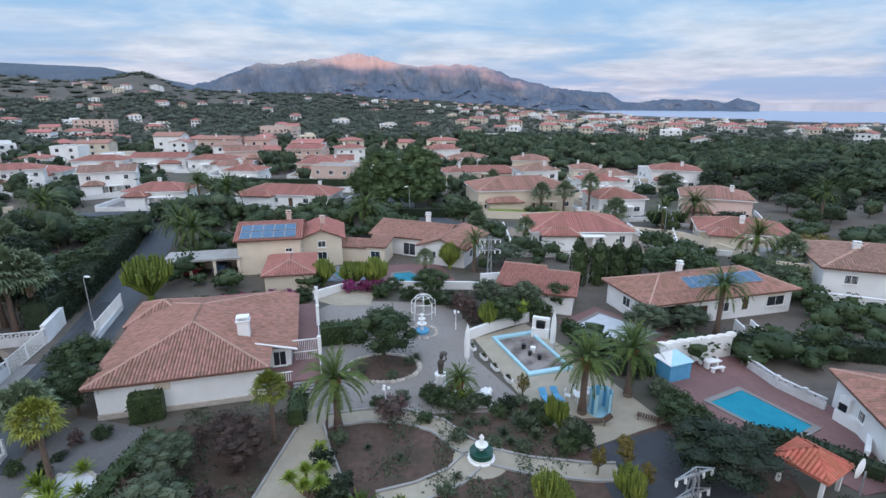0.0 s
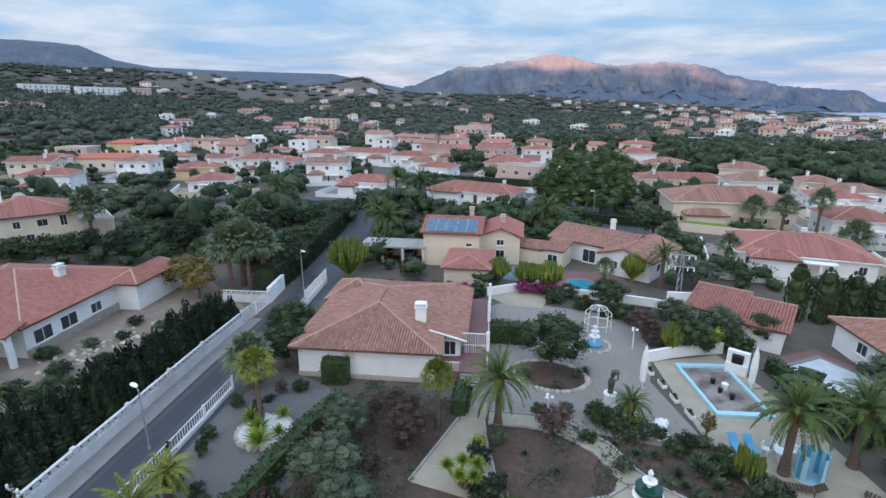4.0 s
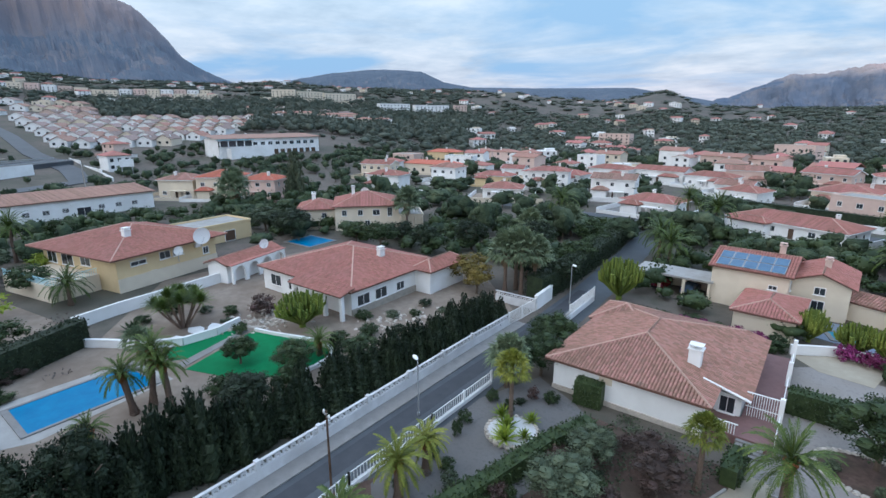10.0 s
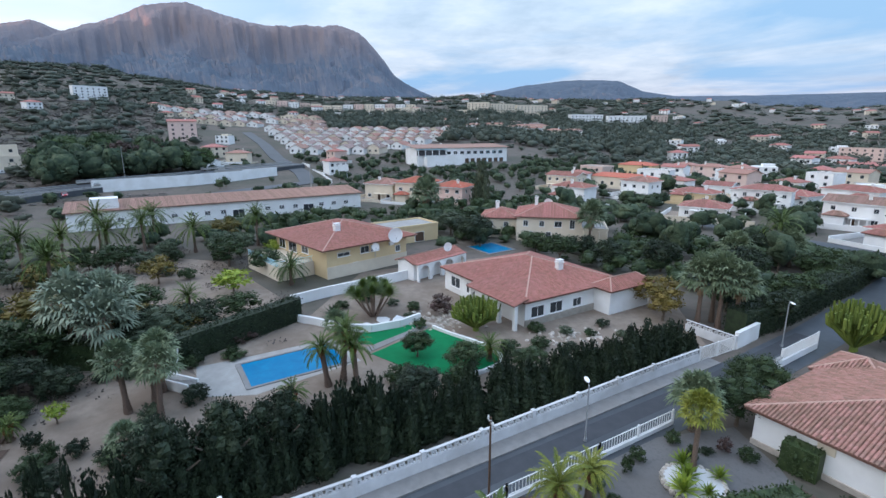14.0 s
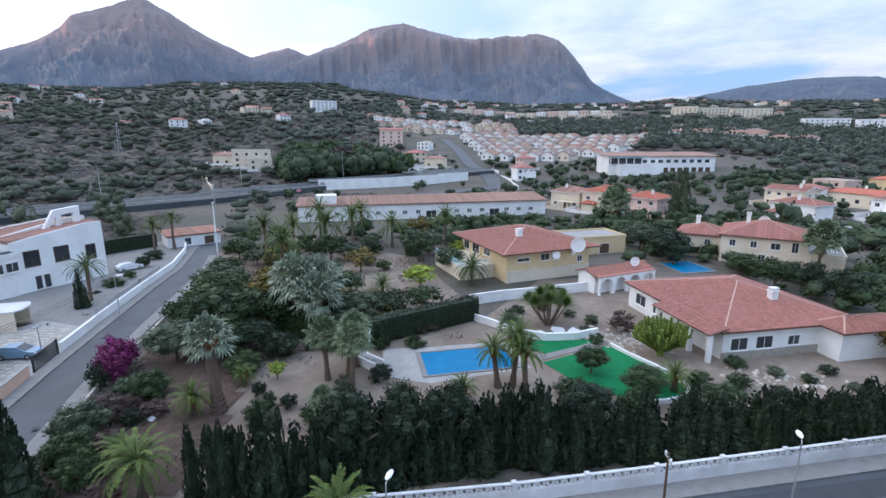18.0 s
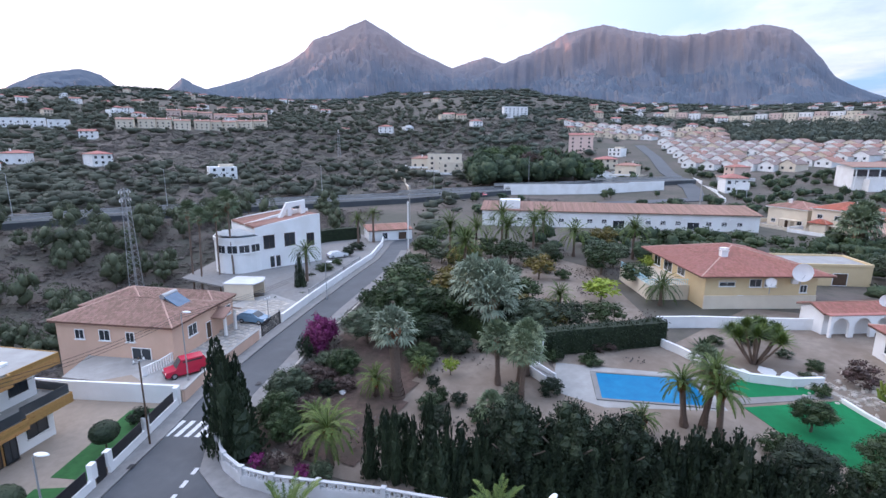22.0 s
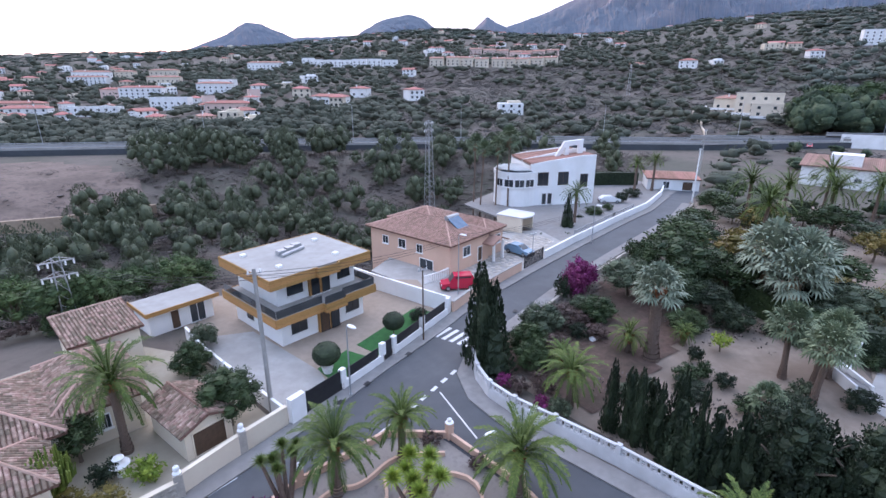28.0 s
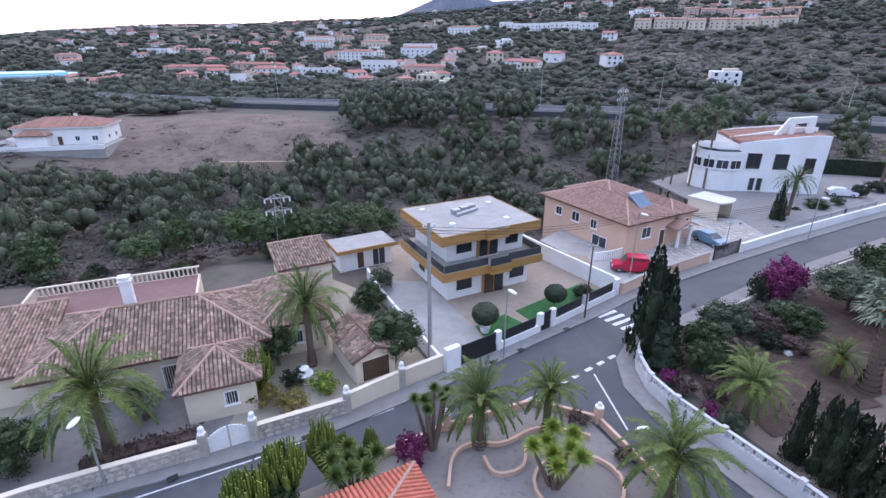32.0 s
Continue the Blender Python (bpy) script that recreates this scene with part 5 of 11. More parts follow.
for p, q in (((9.7, -7.0), (9.7, -2.0)), ((9.7, -2.0), (9.7, 10.4)), ((5.2, -6.9), (7.3, -6.9))):
    g = G()
    n = int(math.hypot(q[0] - p[0], q[1] - p[1]) / 0.2) + 1
    for i in range(n):
        a = lerp(p, q, i / max(1, n))
        g.box(a[0], a[1], 0.76, 0.05, 0.05, 0.85)
    g.bar(p, q, 0.08, 0.08, 1.6)
    part("railing", g, WHITE, tr)
g = G()
for i in range(13):
    g.box(7.5 + i * 0.17, -3.4, 0.8, 0.04, 0.04, 2.0)
g.box(8.5, -3.4, 2.8, 2.4, 0.08, 0.08).box(8.5, -3.4, 1.6, 2.4, 0.06, 0.06)
part("grille_gate", g, WHITE, tr, "tall white metal grille gate")
for y in (-3.4, 4.2, 10.0):
    part("pillar", G().box(9.7, y, 0.75, 0.35, 0.35, 2.3), WHITE, tr)


# the white villa in the west garden
h = thing("house", "long white villa with a red hipped roof and arched porch", "house", at(-65.1, 32.2, 0, 106))
bx = (-8.6, 8.6, -9.6, 9.0)
block(h, *bx, 3.4, WHITE, ROOF_B, "hip", 2.6, 0.6, 0.30, 0.45)
block(h, 3.6, 11.6, -12.4, -9.61, 3.4, WHITE, ROOF_B, "hip", 1.2, 0.5, 0.30, 0.45)
part("plinth", G().box(0, -9.7, 0, 17.4, 0.2, 0.9), STONE, h)
windows(h, bx, [("S", 2.0, 1.0, 2.2, 1.5), ("S", 5.2, 1.0, 2.2, 1.5), ("S", 9.0, 1.1, 1.6, 1.2), ("W", 3.0, 1.0, 2.4, 1.6), ("W", 7.0, 1.0, 2.2, 1.6), ("E", 4.0, 1.1, 1.4, 1.2), ("E", 8.0, 0.05, 1.1, 2.1, "door")])
chimney(h, 1.5, -5.0, 4.0, 1.9, 0.9)
pl = [(-11.0, -0.1, 3.32), (-11.0, -10.3, 3.32), (-8.62, -10.3, 3.92), (-8.62, -0.1, 3.92)]
g = G()
slab(g, pl, 0.08)
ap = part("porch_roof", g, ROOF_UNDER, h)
part("tiling", tile_rows(G(), pl, 0.30, 0.45), ROOF_B, ap)["kind"] = "stuff"
for y in (-9.8, -6.7, -3.6, -0.5):
    part("porch_pillar", G().box(-10.4, y, 0, 0.45, 0.45, 3.24), WHITE, h)
for y in (-8.25, -5.15, -2.05):
    g = G()
    ring = [(y - 1.3, 2.1)] + [(y - 1.3 * math.cos(math.pi * k / 8), 2.1 + 0.8 * math.sin(math.pi * k / 8)) for k in range(1, 8)] + [(y + 1.3, 2.1), (y + 1.3, 3.24), (y - 1.3, 3.24)]
    n = len(ring)
    g.v += [(-10.5, a, b) for a, b in ring] + [(-10.3, a, b) for a, b in ring]
    g.f += [tuple(range(n)), tuple(range(2 * n - 1, n - 1, -1))] + [(k, n + k, n + (k + 1) % n, (k + 1) % n) for k in range(n)]
    part("arch", g, WHITE, h)
# arcade between the two western houses
h2 = thing("arcade", "low white arcade with a red tiled roof linking two houses", "arcade", at(-80.5, 21.5, 0, 120))
block(h2, -5.5, 6.0, -1.6, 2.2, 2.9, WHITE, ROOF_B, "gable", 0.8, 0.4, 0.30, 0.45)
arch_wall(h2, -5.5, 6.0, -2.6, 2.88, 4, 1.5)
part("porch_roof", G().box(0.25, -2.2, 2.9, 11.9, 1.3, 0.12), ROOF_B, h2)
# yellow house
h = thing("house", "yellow house with a wide overhanging red roof", "house", at(-93.1, 7.3, 0, 117.2))
bx = (-8.3, 8.3, -9.2, 9.0)
block(h, *bx, 5.2, YELLOW, ROOF_B, "hip", 2.6, 1.5, 0.30, 0.45, z0=-1)
part("plinth", G().box(0, -9.26, -1, 16.7, 0.2, 3.0), CREAM, h)
windows(h, bx, [("S", 3.2, 3.4, 2.4, 0.7), ("S", 7.4, 3.3, 1.8, 1.2), ("S", 9.6, 3.3, 1.8, 1.2), ("S", 5.4, 0.05, 0.9, 2.0, "door"), ("S", 14.6, 2.4, 1.1, 1.2), ("W", 2.4, 2.7, 2.4, 2.0), ("W", 6.4, 2.7, 3.0, 2.0), ("W", 11, 3.2, 2.4, 1.4)])
for u, z in ((3.2, 4.15), (2.4, 4.75)):
    side_ = "S" if u > 3 else "W"
    x, y, d = side(*bx, side_, u)
    ar = part("window_arch", G().prism([(1.45 * math.cos(math.pi * k / 8), 0.34 * math.sin(math.pi * k / 8)) for k in range(9)], -0.06, 0.08), CREAM, h)
    ar.matrix_local = Matrix.Translation((x, y, z)) @ Matrix.Rotation(radians(d), 4, "Z") @ Matrix.Rotation(radians(90), 4, "X")
chimney(h, -3.4, -4.6, 5.9, 1.9, 1.0)
part("balcony", G().box(-11.6, 1.0, 0, 6.4, 12.0, 2.4), CREAM, h)
for p, q in (((-14.7, -5.0), (-8.6, -5.0)), ((-14.7, -5.0), (-14.7, 6.9))):
    g = G()
    n = int(math.hypot(q[0] - p[0], q[1] - p[1]) / 0.3)
    for i in range(n):
        a = lerp(p, q, (i + 0.5) / n)
        g.box(a[0], a[1], 2.4, 0.06, 0.06, 0.9)
    g.bar(p, q, 0.1, 0.08, 3.3)
    part("balcony_railing", g, PALE_BLUE, h)
part("air_conditioner", G().box(4.6, -9.6, 3.9, 0.9, 0.35, 0.65), WHITE, h)
h = thing("house", "flat-roofed ochre garage building", "garage", at(-108, 22, 0, 110))
block(h, -7, 7, -4, 4, 3.4, YELLOW, CONCRETE, "flat")
windows(h, (-7, 7, -4, 4), [("S", 4, 1.0, 1.2, 1.2), ("S", 9, 0.05, 2.4, 2.2, "door")])


def dish(x, y, z, deg, r):
    d = thing("satellite_dish", "white satellite dish on a pole", "satellite dish", at(x, y, z, deg))
    part("mast", G().tube([(0, 0, -1.5), (0, 0, 0.3)], [0.06, 0.06], 8), METAL, d)
    g = G()
    for rr, dep in ((0.02, 0.0), (0.35, 0.03), (0.7, 0.11), (1.0, 0.22)):
        for j in range(18):
            t = 2 * math.pi * j / 18
            g.v.append((rr * r * math.cos(t), -dep * r - 0.15, 0.3 + rr * r * math.sin(t)))
    for k in range(3):
        for j in range(18):
            a, b = k * 18 + j, k * 18 + (j + 1) % 18
            g.f.append((a, b, b + 18, a + 18))
    part("reflector", g, WHITE, d)
    part("feed_arm", G().tube([(0, -0.2, 0.3 - r * 0.9), (0, -r, 0.2)], [0.03, 0.03], 6), METAL, d)


dish(-82.6, 15.7, 6.3, 100, 1.3)
dish(-81.5, 24.7, 3.9, 100, 0.8)
dish(-83.6, 12.4, 4.2, 100, 0.7)
# long white block by the upper road
h = thing("house", "long low white block with a pale tiled roof", "apartment block", at(-153.8, -18.9, 0, 107))
bx = (-38, 38, -5, 6)
block(h, *bx, 4.6, WHITE, ROOF_E, "shed", 1.3, 0.6, 0.36, z0=-2)
part("stair_tower", G().box(-30, -1.0, 4.0, 6.0, 5.0, 3.4), WHITE, h)
for i in range(18):
    u = 3 + i * 4.0
    if i in (9, 14):
        windows(h, bx, [("S", u, 0.05, 3.2, 2.3)])
    elif i % 5 != 4:
        windows(h, bx, [("S", u, 1.4, 1.5, 1.2)], None, True)
    if i % 3 == 1:
        part("air_conditioner", G().box(-38 + u + 1.6, -5.25, 2.9, 0.85, 0.35, 0.6), WHITE, h)
# two-storey commercial hall
h = thing("house", "white two-storey hall with a glazed upper gallery and pinkish roof", "commercial building", at(-287, 92, land(-275, 92), 101))
bx = (-30, 30, -7, 9)
block(h, *bx, 9.4, WHITE, ROOF_E, "shed", 1.6, 1.2, 0.0, z0=-6)
part("terrace", G().box(-14, -9.6, -4, 24, 5.0, 8.4), WHITE, h)
part("terrace_parapet", G().box(-14, -12.0, 4.41, 24, 0.2, 0.9), WHITE, h)
part("glazed_gallery", G().box(-21, -7.6, 5.4, 18, 1.1, 2.8), GLASS, h)
for i in range(5):
    part("gallery_post", G().box(-29.6 + i * 4.3, -8.3, 0, 0.4, 0.4, 8.6), WHITE, h)
part("gallery_roof", G().box(-21, -7.4, 8.6, 19, 3.2, 0.3), PALE_BLUE, h)
for i in range(9):
    windows(h, bx, [("S", 20 + i * 4.4, 5.6, 2.6, 1.8), ("S", 24 + i * 4.0, 0.4, 2.8, 2.8, "door")], PALE_BLUE if i > 4 else None)
# cream house with red roof behind the western gardens
h = thing("house", "large cream villa with red roofs and a terrace on columns", "house", at(-101, 58, 0, 62))
bx = (-10, 4, -6, 7)
block(h, *bx, 5.4, CREAM, ROOF_B, "hip", 2.4, 0.6, 0.33)
block(h, -18, -10.01, -4, 5, 4.6, CREAM, ROOF_B, "hip", 1.7, 0.6, 0.33)
block(h, 4.01, 9.5, -6, 4, 2.9, CREAM, CONCRETE, "flat")
windows(h, bx, [("S", 2, 3.3, 1.1, 1.3), ("S", 5.5, 3.3, 1.1, 1.3), ("S", 9, 3.3, 1.6, 1.3), ("S", 12, 3.0, 1.1, 2.0), ("S", 3, 0.9, 1.2, 1.3), ("S", 7, 0.9, 1.2, 1.3)])
windows(h, (-18, -10, -4, 5), [("S", 2, 2.6, 1.1, 1.2), ("S", 5.5, 2.6, 1.1, 1.2)])
for i in range(4):
    part("column", G().tube([(4.4 + i * 1.6, -6.6, 0), (4.4 + i * 1.6, -6.6, 2.8)], [0.2, 0.18], 10), CREAM, h)
chimney(h, -6, 1, 7.0, 1.7)
chimney(h, -15, 1, 5.8, 1.6, 0.8)
dish(-108.0, 58.0, 6.6, 60, 1.1)
# cream house with the solar panels
h = thing("house", "cream villa with red roofs, solar panels and a carport", "house", at(-25.2, 73.4, 0, 12))
bx = (-5.2, 3.4, -4.6, 5.4)
block(h, *bx, 5.2, CREAM, ROOF_B, "gable", 1.5, 0.5, 0.33, 0.5, "x")
block(h, 3.41, 9.4, -2.4, 6.4, 4.4, CREAM, ROOF_B, "gable", 1.4, 0.5, 0.33, 0.5, "y")
block(h, -0.6, 5.4, -13.5, -4.61, 2.7, CREAM, ROOF_B, "hip", 1.0, 0.4, 0.33, 0.5, "y")
windows(h, bx, [("S", 7.0, 3.2, 1.0, 0.6), ("E", 2.0, 3.0, 1.0, 1.2), ("W", 4.0, 3.0, 1.2, 1.2)])
windows(h, (3.41, 9.4, -2.4, 6.4), [("S", 3.0, 0.9, 1.4, 1.4), ("S", 3.0, 3.0, 1.2, 1.0), ("E", 4.0, 0.05, 1.2, 2.1, "door")])
chimney(h, 1.5, 2.4, 5.9, 1.6, 0.7, PINK)
chimney(h, 6.6, 1.2, 5.2, 1.5, 0.7, PINK)
SOLAR = mat("solar_glass", [(0.05, 0.10, 0.17), (0.08, 0.15, 0.23)], 0.8, 0.15, spec=0.6)
sp = thing("solar_array", "blue solar panel array with pale frames on the roof slope", "solar panel", at(-25.2, 73.4, 0, 12))
for i in range(5):
    for k in range(2):
        c = Matrix.Translation((-4.1 + i * 1.55, -3.9 + k * 1.95, 5.74 + k * 0.54)) @ Matrix.Rotation(radians(15.4), 4, "X")
        f = part("panel_frame", G().add(G().box(0, 0, 0, 1.5, 1.9, 0.05), c), METAL, sp)
        part("panel_glass", G().add(G().box(0, 0, 0.052, 1.36, 1.76, 0.012), c), SOLAR, f)
cp = thing("carport", "flat white carport on square posts", "carport", at(-34.5, 68.6, 0, 14))
part("carport_roof", G().box(0, 0, 2.6, 10.4, 5.0, 0.28), CONCRETE, cp)
for i in range(4):
    part("post", G().box(-4.8 + i * 3.2, -2.3, 0, 0.35, 0.35, 2.6), CREAM, cp)
part("back_wall", G().box(0, 2.4, 0, 10.4, 0.2, 2.6), CREAM, cp)
# white house with the curved pool
h = thing("house", "low white villa with brownish tiled roofs and a chimney", "house", at(-2.0, 81.5, 0, -22))
bx = (-9.0, 3.5, -4.5, 5.5)
block(h, *bx, 3.0, WHITE, ROOF_A, "gable", 1.5, 0.5, 0.33, 0.5, "x")
block(h, 1.2, 8.6, -7.5, 3.2, 2.9, WHITE, ROOF_A, "gable", 1.4, 0.5, 0.33, 0.5, "y")
windows(h, bx, [("S", 3, 1.0, 1.3, 1.2), ("S", 7, 0.05, 2.2, 2.1), ("W", 3, 1, 1.2, 1.2)])
windows(h, (1.2, 8.6, -7.5, 3.2), [("S", 2.2, 1.0, 1.2, 1.2), ("S", 5.2, 1.0, 1.2, 1.2), ("E", 3, 1, 1.3, 1.2)])
chimney(h, -1, 1.0, 4.0, 1.8)
h = thing("house", "small cream outbuilding with an arched end and tiled roof", "outbuilding", at(-13.5, 76.5, 0, -10))
block(h, -2.6, 2.0, -2.0, 2.4, 2.4, CREAM, ROOF_A, "gable", 0.8, 0.3, 0.33, 0.5)
block(h, 2.01, 5.0, -2.6, 2.0, 2.8, CREAM, ROOF_A, "shed", 0.6, 0.3, 0.33, 0.5)
windows(h, (2.01, 5.0, -2.6, 2.0), [("S", 1.5, 0.05, 1.6, 2.1)])
# small white outbuilding
h = thing("house", "small white outbuilding with a red tiled roof", "outbuilding", at(11.8, 58.6, 0, -18))
block(h, -4.4, 0.4, -2.6, 2.6, 2.7, WHITE, ROOF_B, "shed", 1.0, 0.4, 0.30, 0.45)
block(h, 0.41, 4.6, -3.4, 2.0, 2.5, WHITE, ROOF_B, "shed", 0.9, 0.4, 0.30, 0.45)
# white house with the solar roof, right
h = thing("house", "white villa with terracotta roof and a row of solar panels", "house", at(31.2, 56.6, 0, 15))
bx = (-9.9, 9.9, -3.8, 4.2)
block(h, *bx, 2.95, WHITE, ROOF_A, "hip", 1.7, 0.6, 0.30, 0.45)
windows(h, bx, [("S", 7.0, 0.05, 1.6, 2.1, "door"), ("S", 10.0, 1.0, 1.5, 1.2), ("S", 13.0, 0.9, 1.0, 2.0, "door"), ("S", 17.4, 1.0, 2.6, 1.3), ("W", 4.0, 1.1, 1.4, 1.2), ("E", 4.0, 1.1, 1.4, 1.2)])
# Flat dark panel on the wall in place of the shaded open porch.
part("porch_recess", G().box(-7.4, -3.78, 0.05, 3.6, 0.08, 2.4), DARK, h)
for x in (-9.3, -5.4):
    part("porch_pillar", G().box(x, -4.1, 0, 0.4, 0.4, 2.8), WHITE, h)
arch = part("window_arch", G().prism([(1.45 * math.cos(math.pi * k / 8), 0.55 * math.sin(math.pi * k / 8)) for k in range(9)], -0.06, 0.1), CREAM, h)
arch.matrix_local = Matrix.Translation((7.5, -3.8, 2.3)) @ Matrix.Rotation(radians(90), 4, "X")
chimney(h, -1.6, 2.0, 3.9, 1.2, 0.6)
sp = thing("solar_array", "row of blue solar panels on a tiled roof", "solar panel", at(31.2, 56.6, 0, 15))
for i in range(9):
    c = Matrix.Translation((-3.2 + i * 1.15, -1.7, 4.12)) @ Matrix.Rotation(radians(19), 4, "X")
    f = part("panel_frame", G().add(G().box(0, 0, 0, 1.1, 2.0, 0.05), c), METAL, sp)
    part("panel_glass", G().add(G().box(0, 0, 0.052, 1.0, 1.9, 0.012), c), SOLAR, f)
st = thing("outside_stairs", "white outdoor stair with solid side walls", "stairs", at(32.5, 48.6, 0, -7))
for i in range(6):
    part("step", G().box(0, -1.0 + i * 0.3, 0, 1.4, 0.3, 0.2 + i * 0.18), PAVING, st)
for s in (-0.8, 0.8):
    part("stair_wall", G().bar((s, -1.2), (s, 1.0), 0.16, 1.6, 0), WHITE, st)
# house at the right edge with the pool terrace
h = thing("house", "white bungalow with a pale tiled roof and small chimneys", "house", at(36.4, 29.7, 0, -14))
block(h, -5.5, 5.5, -4, 5, 3.0, WHITE, ROOF_A, "hip", 1.6, 0.5, 0.30, 0.45)
windows(h, (-5.5, 5.5, -4, 5), [("W", 4, 1.2, 0.9, 0.9), ("S", 3, 1.0, 1.2, 1.2), ("S", 7.5, 0.05, 1.0, 2.1, "door")], None, True)
chimney(h, -3.0, -1.0, 3.6, 0.8, 0.5)
chimney(h, 2.0, 0.6, 4.0, 1.0, 0.5)
h = thing("house", "wide white house with a grey-brown hipped roof", "house", at(59.6, 63.1, 0, -20))
block(h, -9, 9, -6, 7, 4.0, WHITE, ROOF_E, "hip", 2.0, 0.6, 0.33, 0.5)
block(h, -15, -9.01, -2, 7, 2.6, CREAM, CONCRETE, "flat")
windows(h, (-9, 9, -6, 7), [("S", 3, 2.0, 1.5, 1.2), ("S", 8, 0.05, 1.2, 2.1, "door"), ("S", 13, 2.0, 1.5, 1.2), ("W", 4, 2.0, 1.4, 1.2)], None, True)
chimney(h, 2, -1, 5.4, 1.4, 0.8)
chimney(h, -4.4, -1, 4.6, 1.5, 0.8)
# own outbuilding with the orange roof, two more orange roofs by the corner
h = thing("house", "low outbuilding with a bright orange tiled roof", "outbuilding", at(-2.2, -15.6, 0, 196))
block(h, -3.2, 3.2, -3.2, 3.2, 2.6, PEACH, ROOF_D, "hip", 1.3, 0.4, 0.26, 0.4)
h = thing("gazebo", "square garden shelter with an orange-red tiled roof", "gazebo", at(23.9, 26.9, 0, 30))
for p in roof_planes(-1.35, 1.35, -1.35, 1.35, 2.0, 0.9, "hip", 0.25):
    g = G()
    slab(g, p)
    rf = part("roof", g, ROOF_D, h)
    t = tile_rows(G(), p, 0.26, 0.4)
    part("tiling", t, ROOF_D, rf)["kind"] = "stuff"
for sx in (-1.2, 1.2):
    for sy in (-1.2, 1.2):
        part("post", G().box(sx, sy, 0, 0.22, 0.22, 2.0), WHITE, h)
dish(26.2, 25.6, 1.9, -150, 0.7)


# modern house with timber bands
h = thing("house", "modern white two-storey house with timber balcony bands, flat roof", "house", at(-14.67, -48.1, 0, 195.4))
bx = (-4.8, 4.8, -4.6, 4.2)
part("wall", G().prism([(-4.8, -4.6), (4.8, -4.6), (4.8, 4.2), (-4.8, 4.2)], 0, 2.76), WHITE, h)
part("upper_wall", G().prism([(-4.2, -3.4), (4.8, -3.4), (4.8, 4.2), (-4.2, 4.2)], 3.54, 6.12), WHITE, h)


def timber_band(x0, x1, y0, y1, z, hh, step=0.0):
    """A slab edged with timber boards; the middle bay may step forward."""
    pts = [(x0, y0), (-0.9, y0), (-0.9, y0 - step), (1.5, y0 - step), (1.5, y0), (x1, y0), (x1, y1), (x0, y1)]
    part("slab", G().prism([(x0 + .1, y0 + .1), (x1 - .1, y0 + .1), (x1 - .1, y1 - .1), (x0 + .1, y1 - .1)], z + 0.05, z + hh - 0.03), CONCRETE, h)
    for a, b in zip(pts, pts[1:] + pts[:1]):
        ln = math.hypot(b[0] - a[0], b[1] - a[1])
        if ln < 0.05:
            continue
        for k in range(3):
            part("board", G().bar(a, b, 0.09, hh / 3 - 0.008, z + k * hh / 3), TIMBER, h)


TIMBER = mat("golden_timber", [(0.30, 0.155, 0.05), (0.42, 0.24, 0.085), (0.24, 0.115, 0.035)], 0.35, 0.55, 0.002, 0.05, stretch=(1, 1, 5), vary=0.2)
timber_band(-5.9, 5.6, -5.9, 4.4, 2.72, 0.86, 0.5)
timber_band(-5.7, 5.6, -5.2, 4.6, 6.08, 1.0, 0.4)
part("roof", G().prism([(-5.5, -5.0), (5.4, -5.0), (5.4, 4.4), (-5.5, 4.4)], 6.98, 7.02), mat("grey_roof_felt", [(0.34, 0.335, 0.325), (0.43, 0.42, 0.405)], 1.2, 0.85, 0.003, 0.1, big=(3.0, (0.30, 0.29, 0.28), 0.6)), h)
part("timber_bay", G().box(0.3, -4.75, 0.02, 2.3, 0.3, 2.9).box(0.3, -3.55, 3.6, 2.3, 0.3, 2.7), TIMBER, h)
BLK = BLACK_METAL
windows(h, bx, [("S", 1.9, 0.9, 1.7, 1.5), ("S", 8.2, 0.9, 1.7, 1.5)], BLK)
windows(h, (-4.8, 4.8, -4.9, 4.2), [("S", 4.6, 0.05, 1.0, 2.4, "door"), ("S", 5.8, 0.05, 1.0, 2.4)], BLK)
windows(h, (-4.2, 4.8, -3.4, 4.2), [("S", 1.9, 4.3, 1.7, 1.4), ("S", 7.6, 4.3, 1.5, 1.4)], BLK)
windows(h, (-4.2, 4.8, -3.7, 4.2), [("S", 4.0, 3.65, 0.9, 2.4), ("S", 5.2, 3.65, 0.9, 2.4)], BLK)
windows(h, bx, [("W", 3.0, 1.0, 1.2, 1.2), ("E", 3.0, 1.0, 1.2, 1.2)], BLK)
SMOKE = mat("smoked_glass", [(0.045, 0.05, 0.055), (0.06, 0.065, 0.07)], 2.0, 0.1, spec=0.6)
for p, q in (((-5.7, -5.75), (-0.9, -5.75)), ((-0.9, -6.25), (1.5, -6.25)), ((1.5, -5.75), (5.5, -5.75)), ((-5.75, -5.7), (-5.75, 4.2)), ((5.5, -5.7), (5.5, 1.0))):
    part("glass_balustrade", G().bar(p, q, 0.03, 0.75, 3.6), SMOKE, h)
ac = thing("air_conditioner", "silver rooftop air-conditioning ducts on a flat roof", "air conditioner", at(-14.67, -48.1, 7.02, 195.4))
for x, y in ((-1.2, 0.4), (0.0, 0.8), (1.0, 1.2)):
    part("unit", G().box(x, y, 0, 0.9, 0.7, 0.55), METAL, ac)
part("duct", G().tube([(-1.6, -0.4, 0.2), (1.4, 0.5, 0.2)], [0.2, 0.2], 10), METAL, ac)
for x, y in ((-3.2, -2.6), (2.6, -3.4), (-4.0, 2.8), (3.8, 2.0)):
    part("vent", G().box(x, y, 0, 0.5, 0.5, 0.25), WHITE, ac)
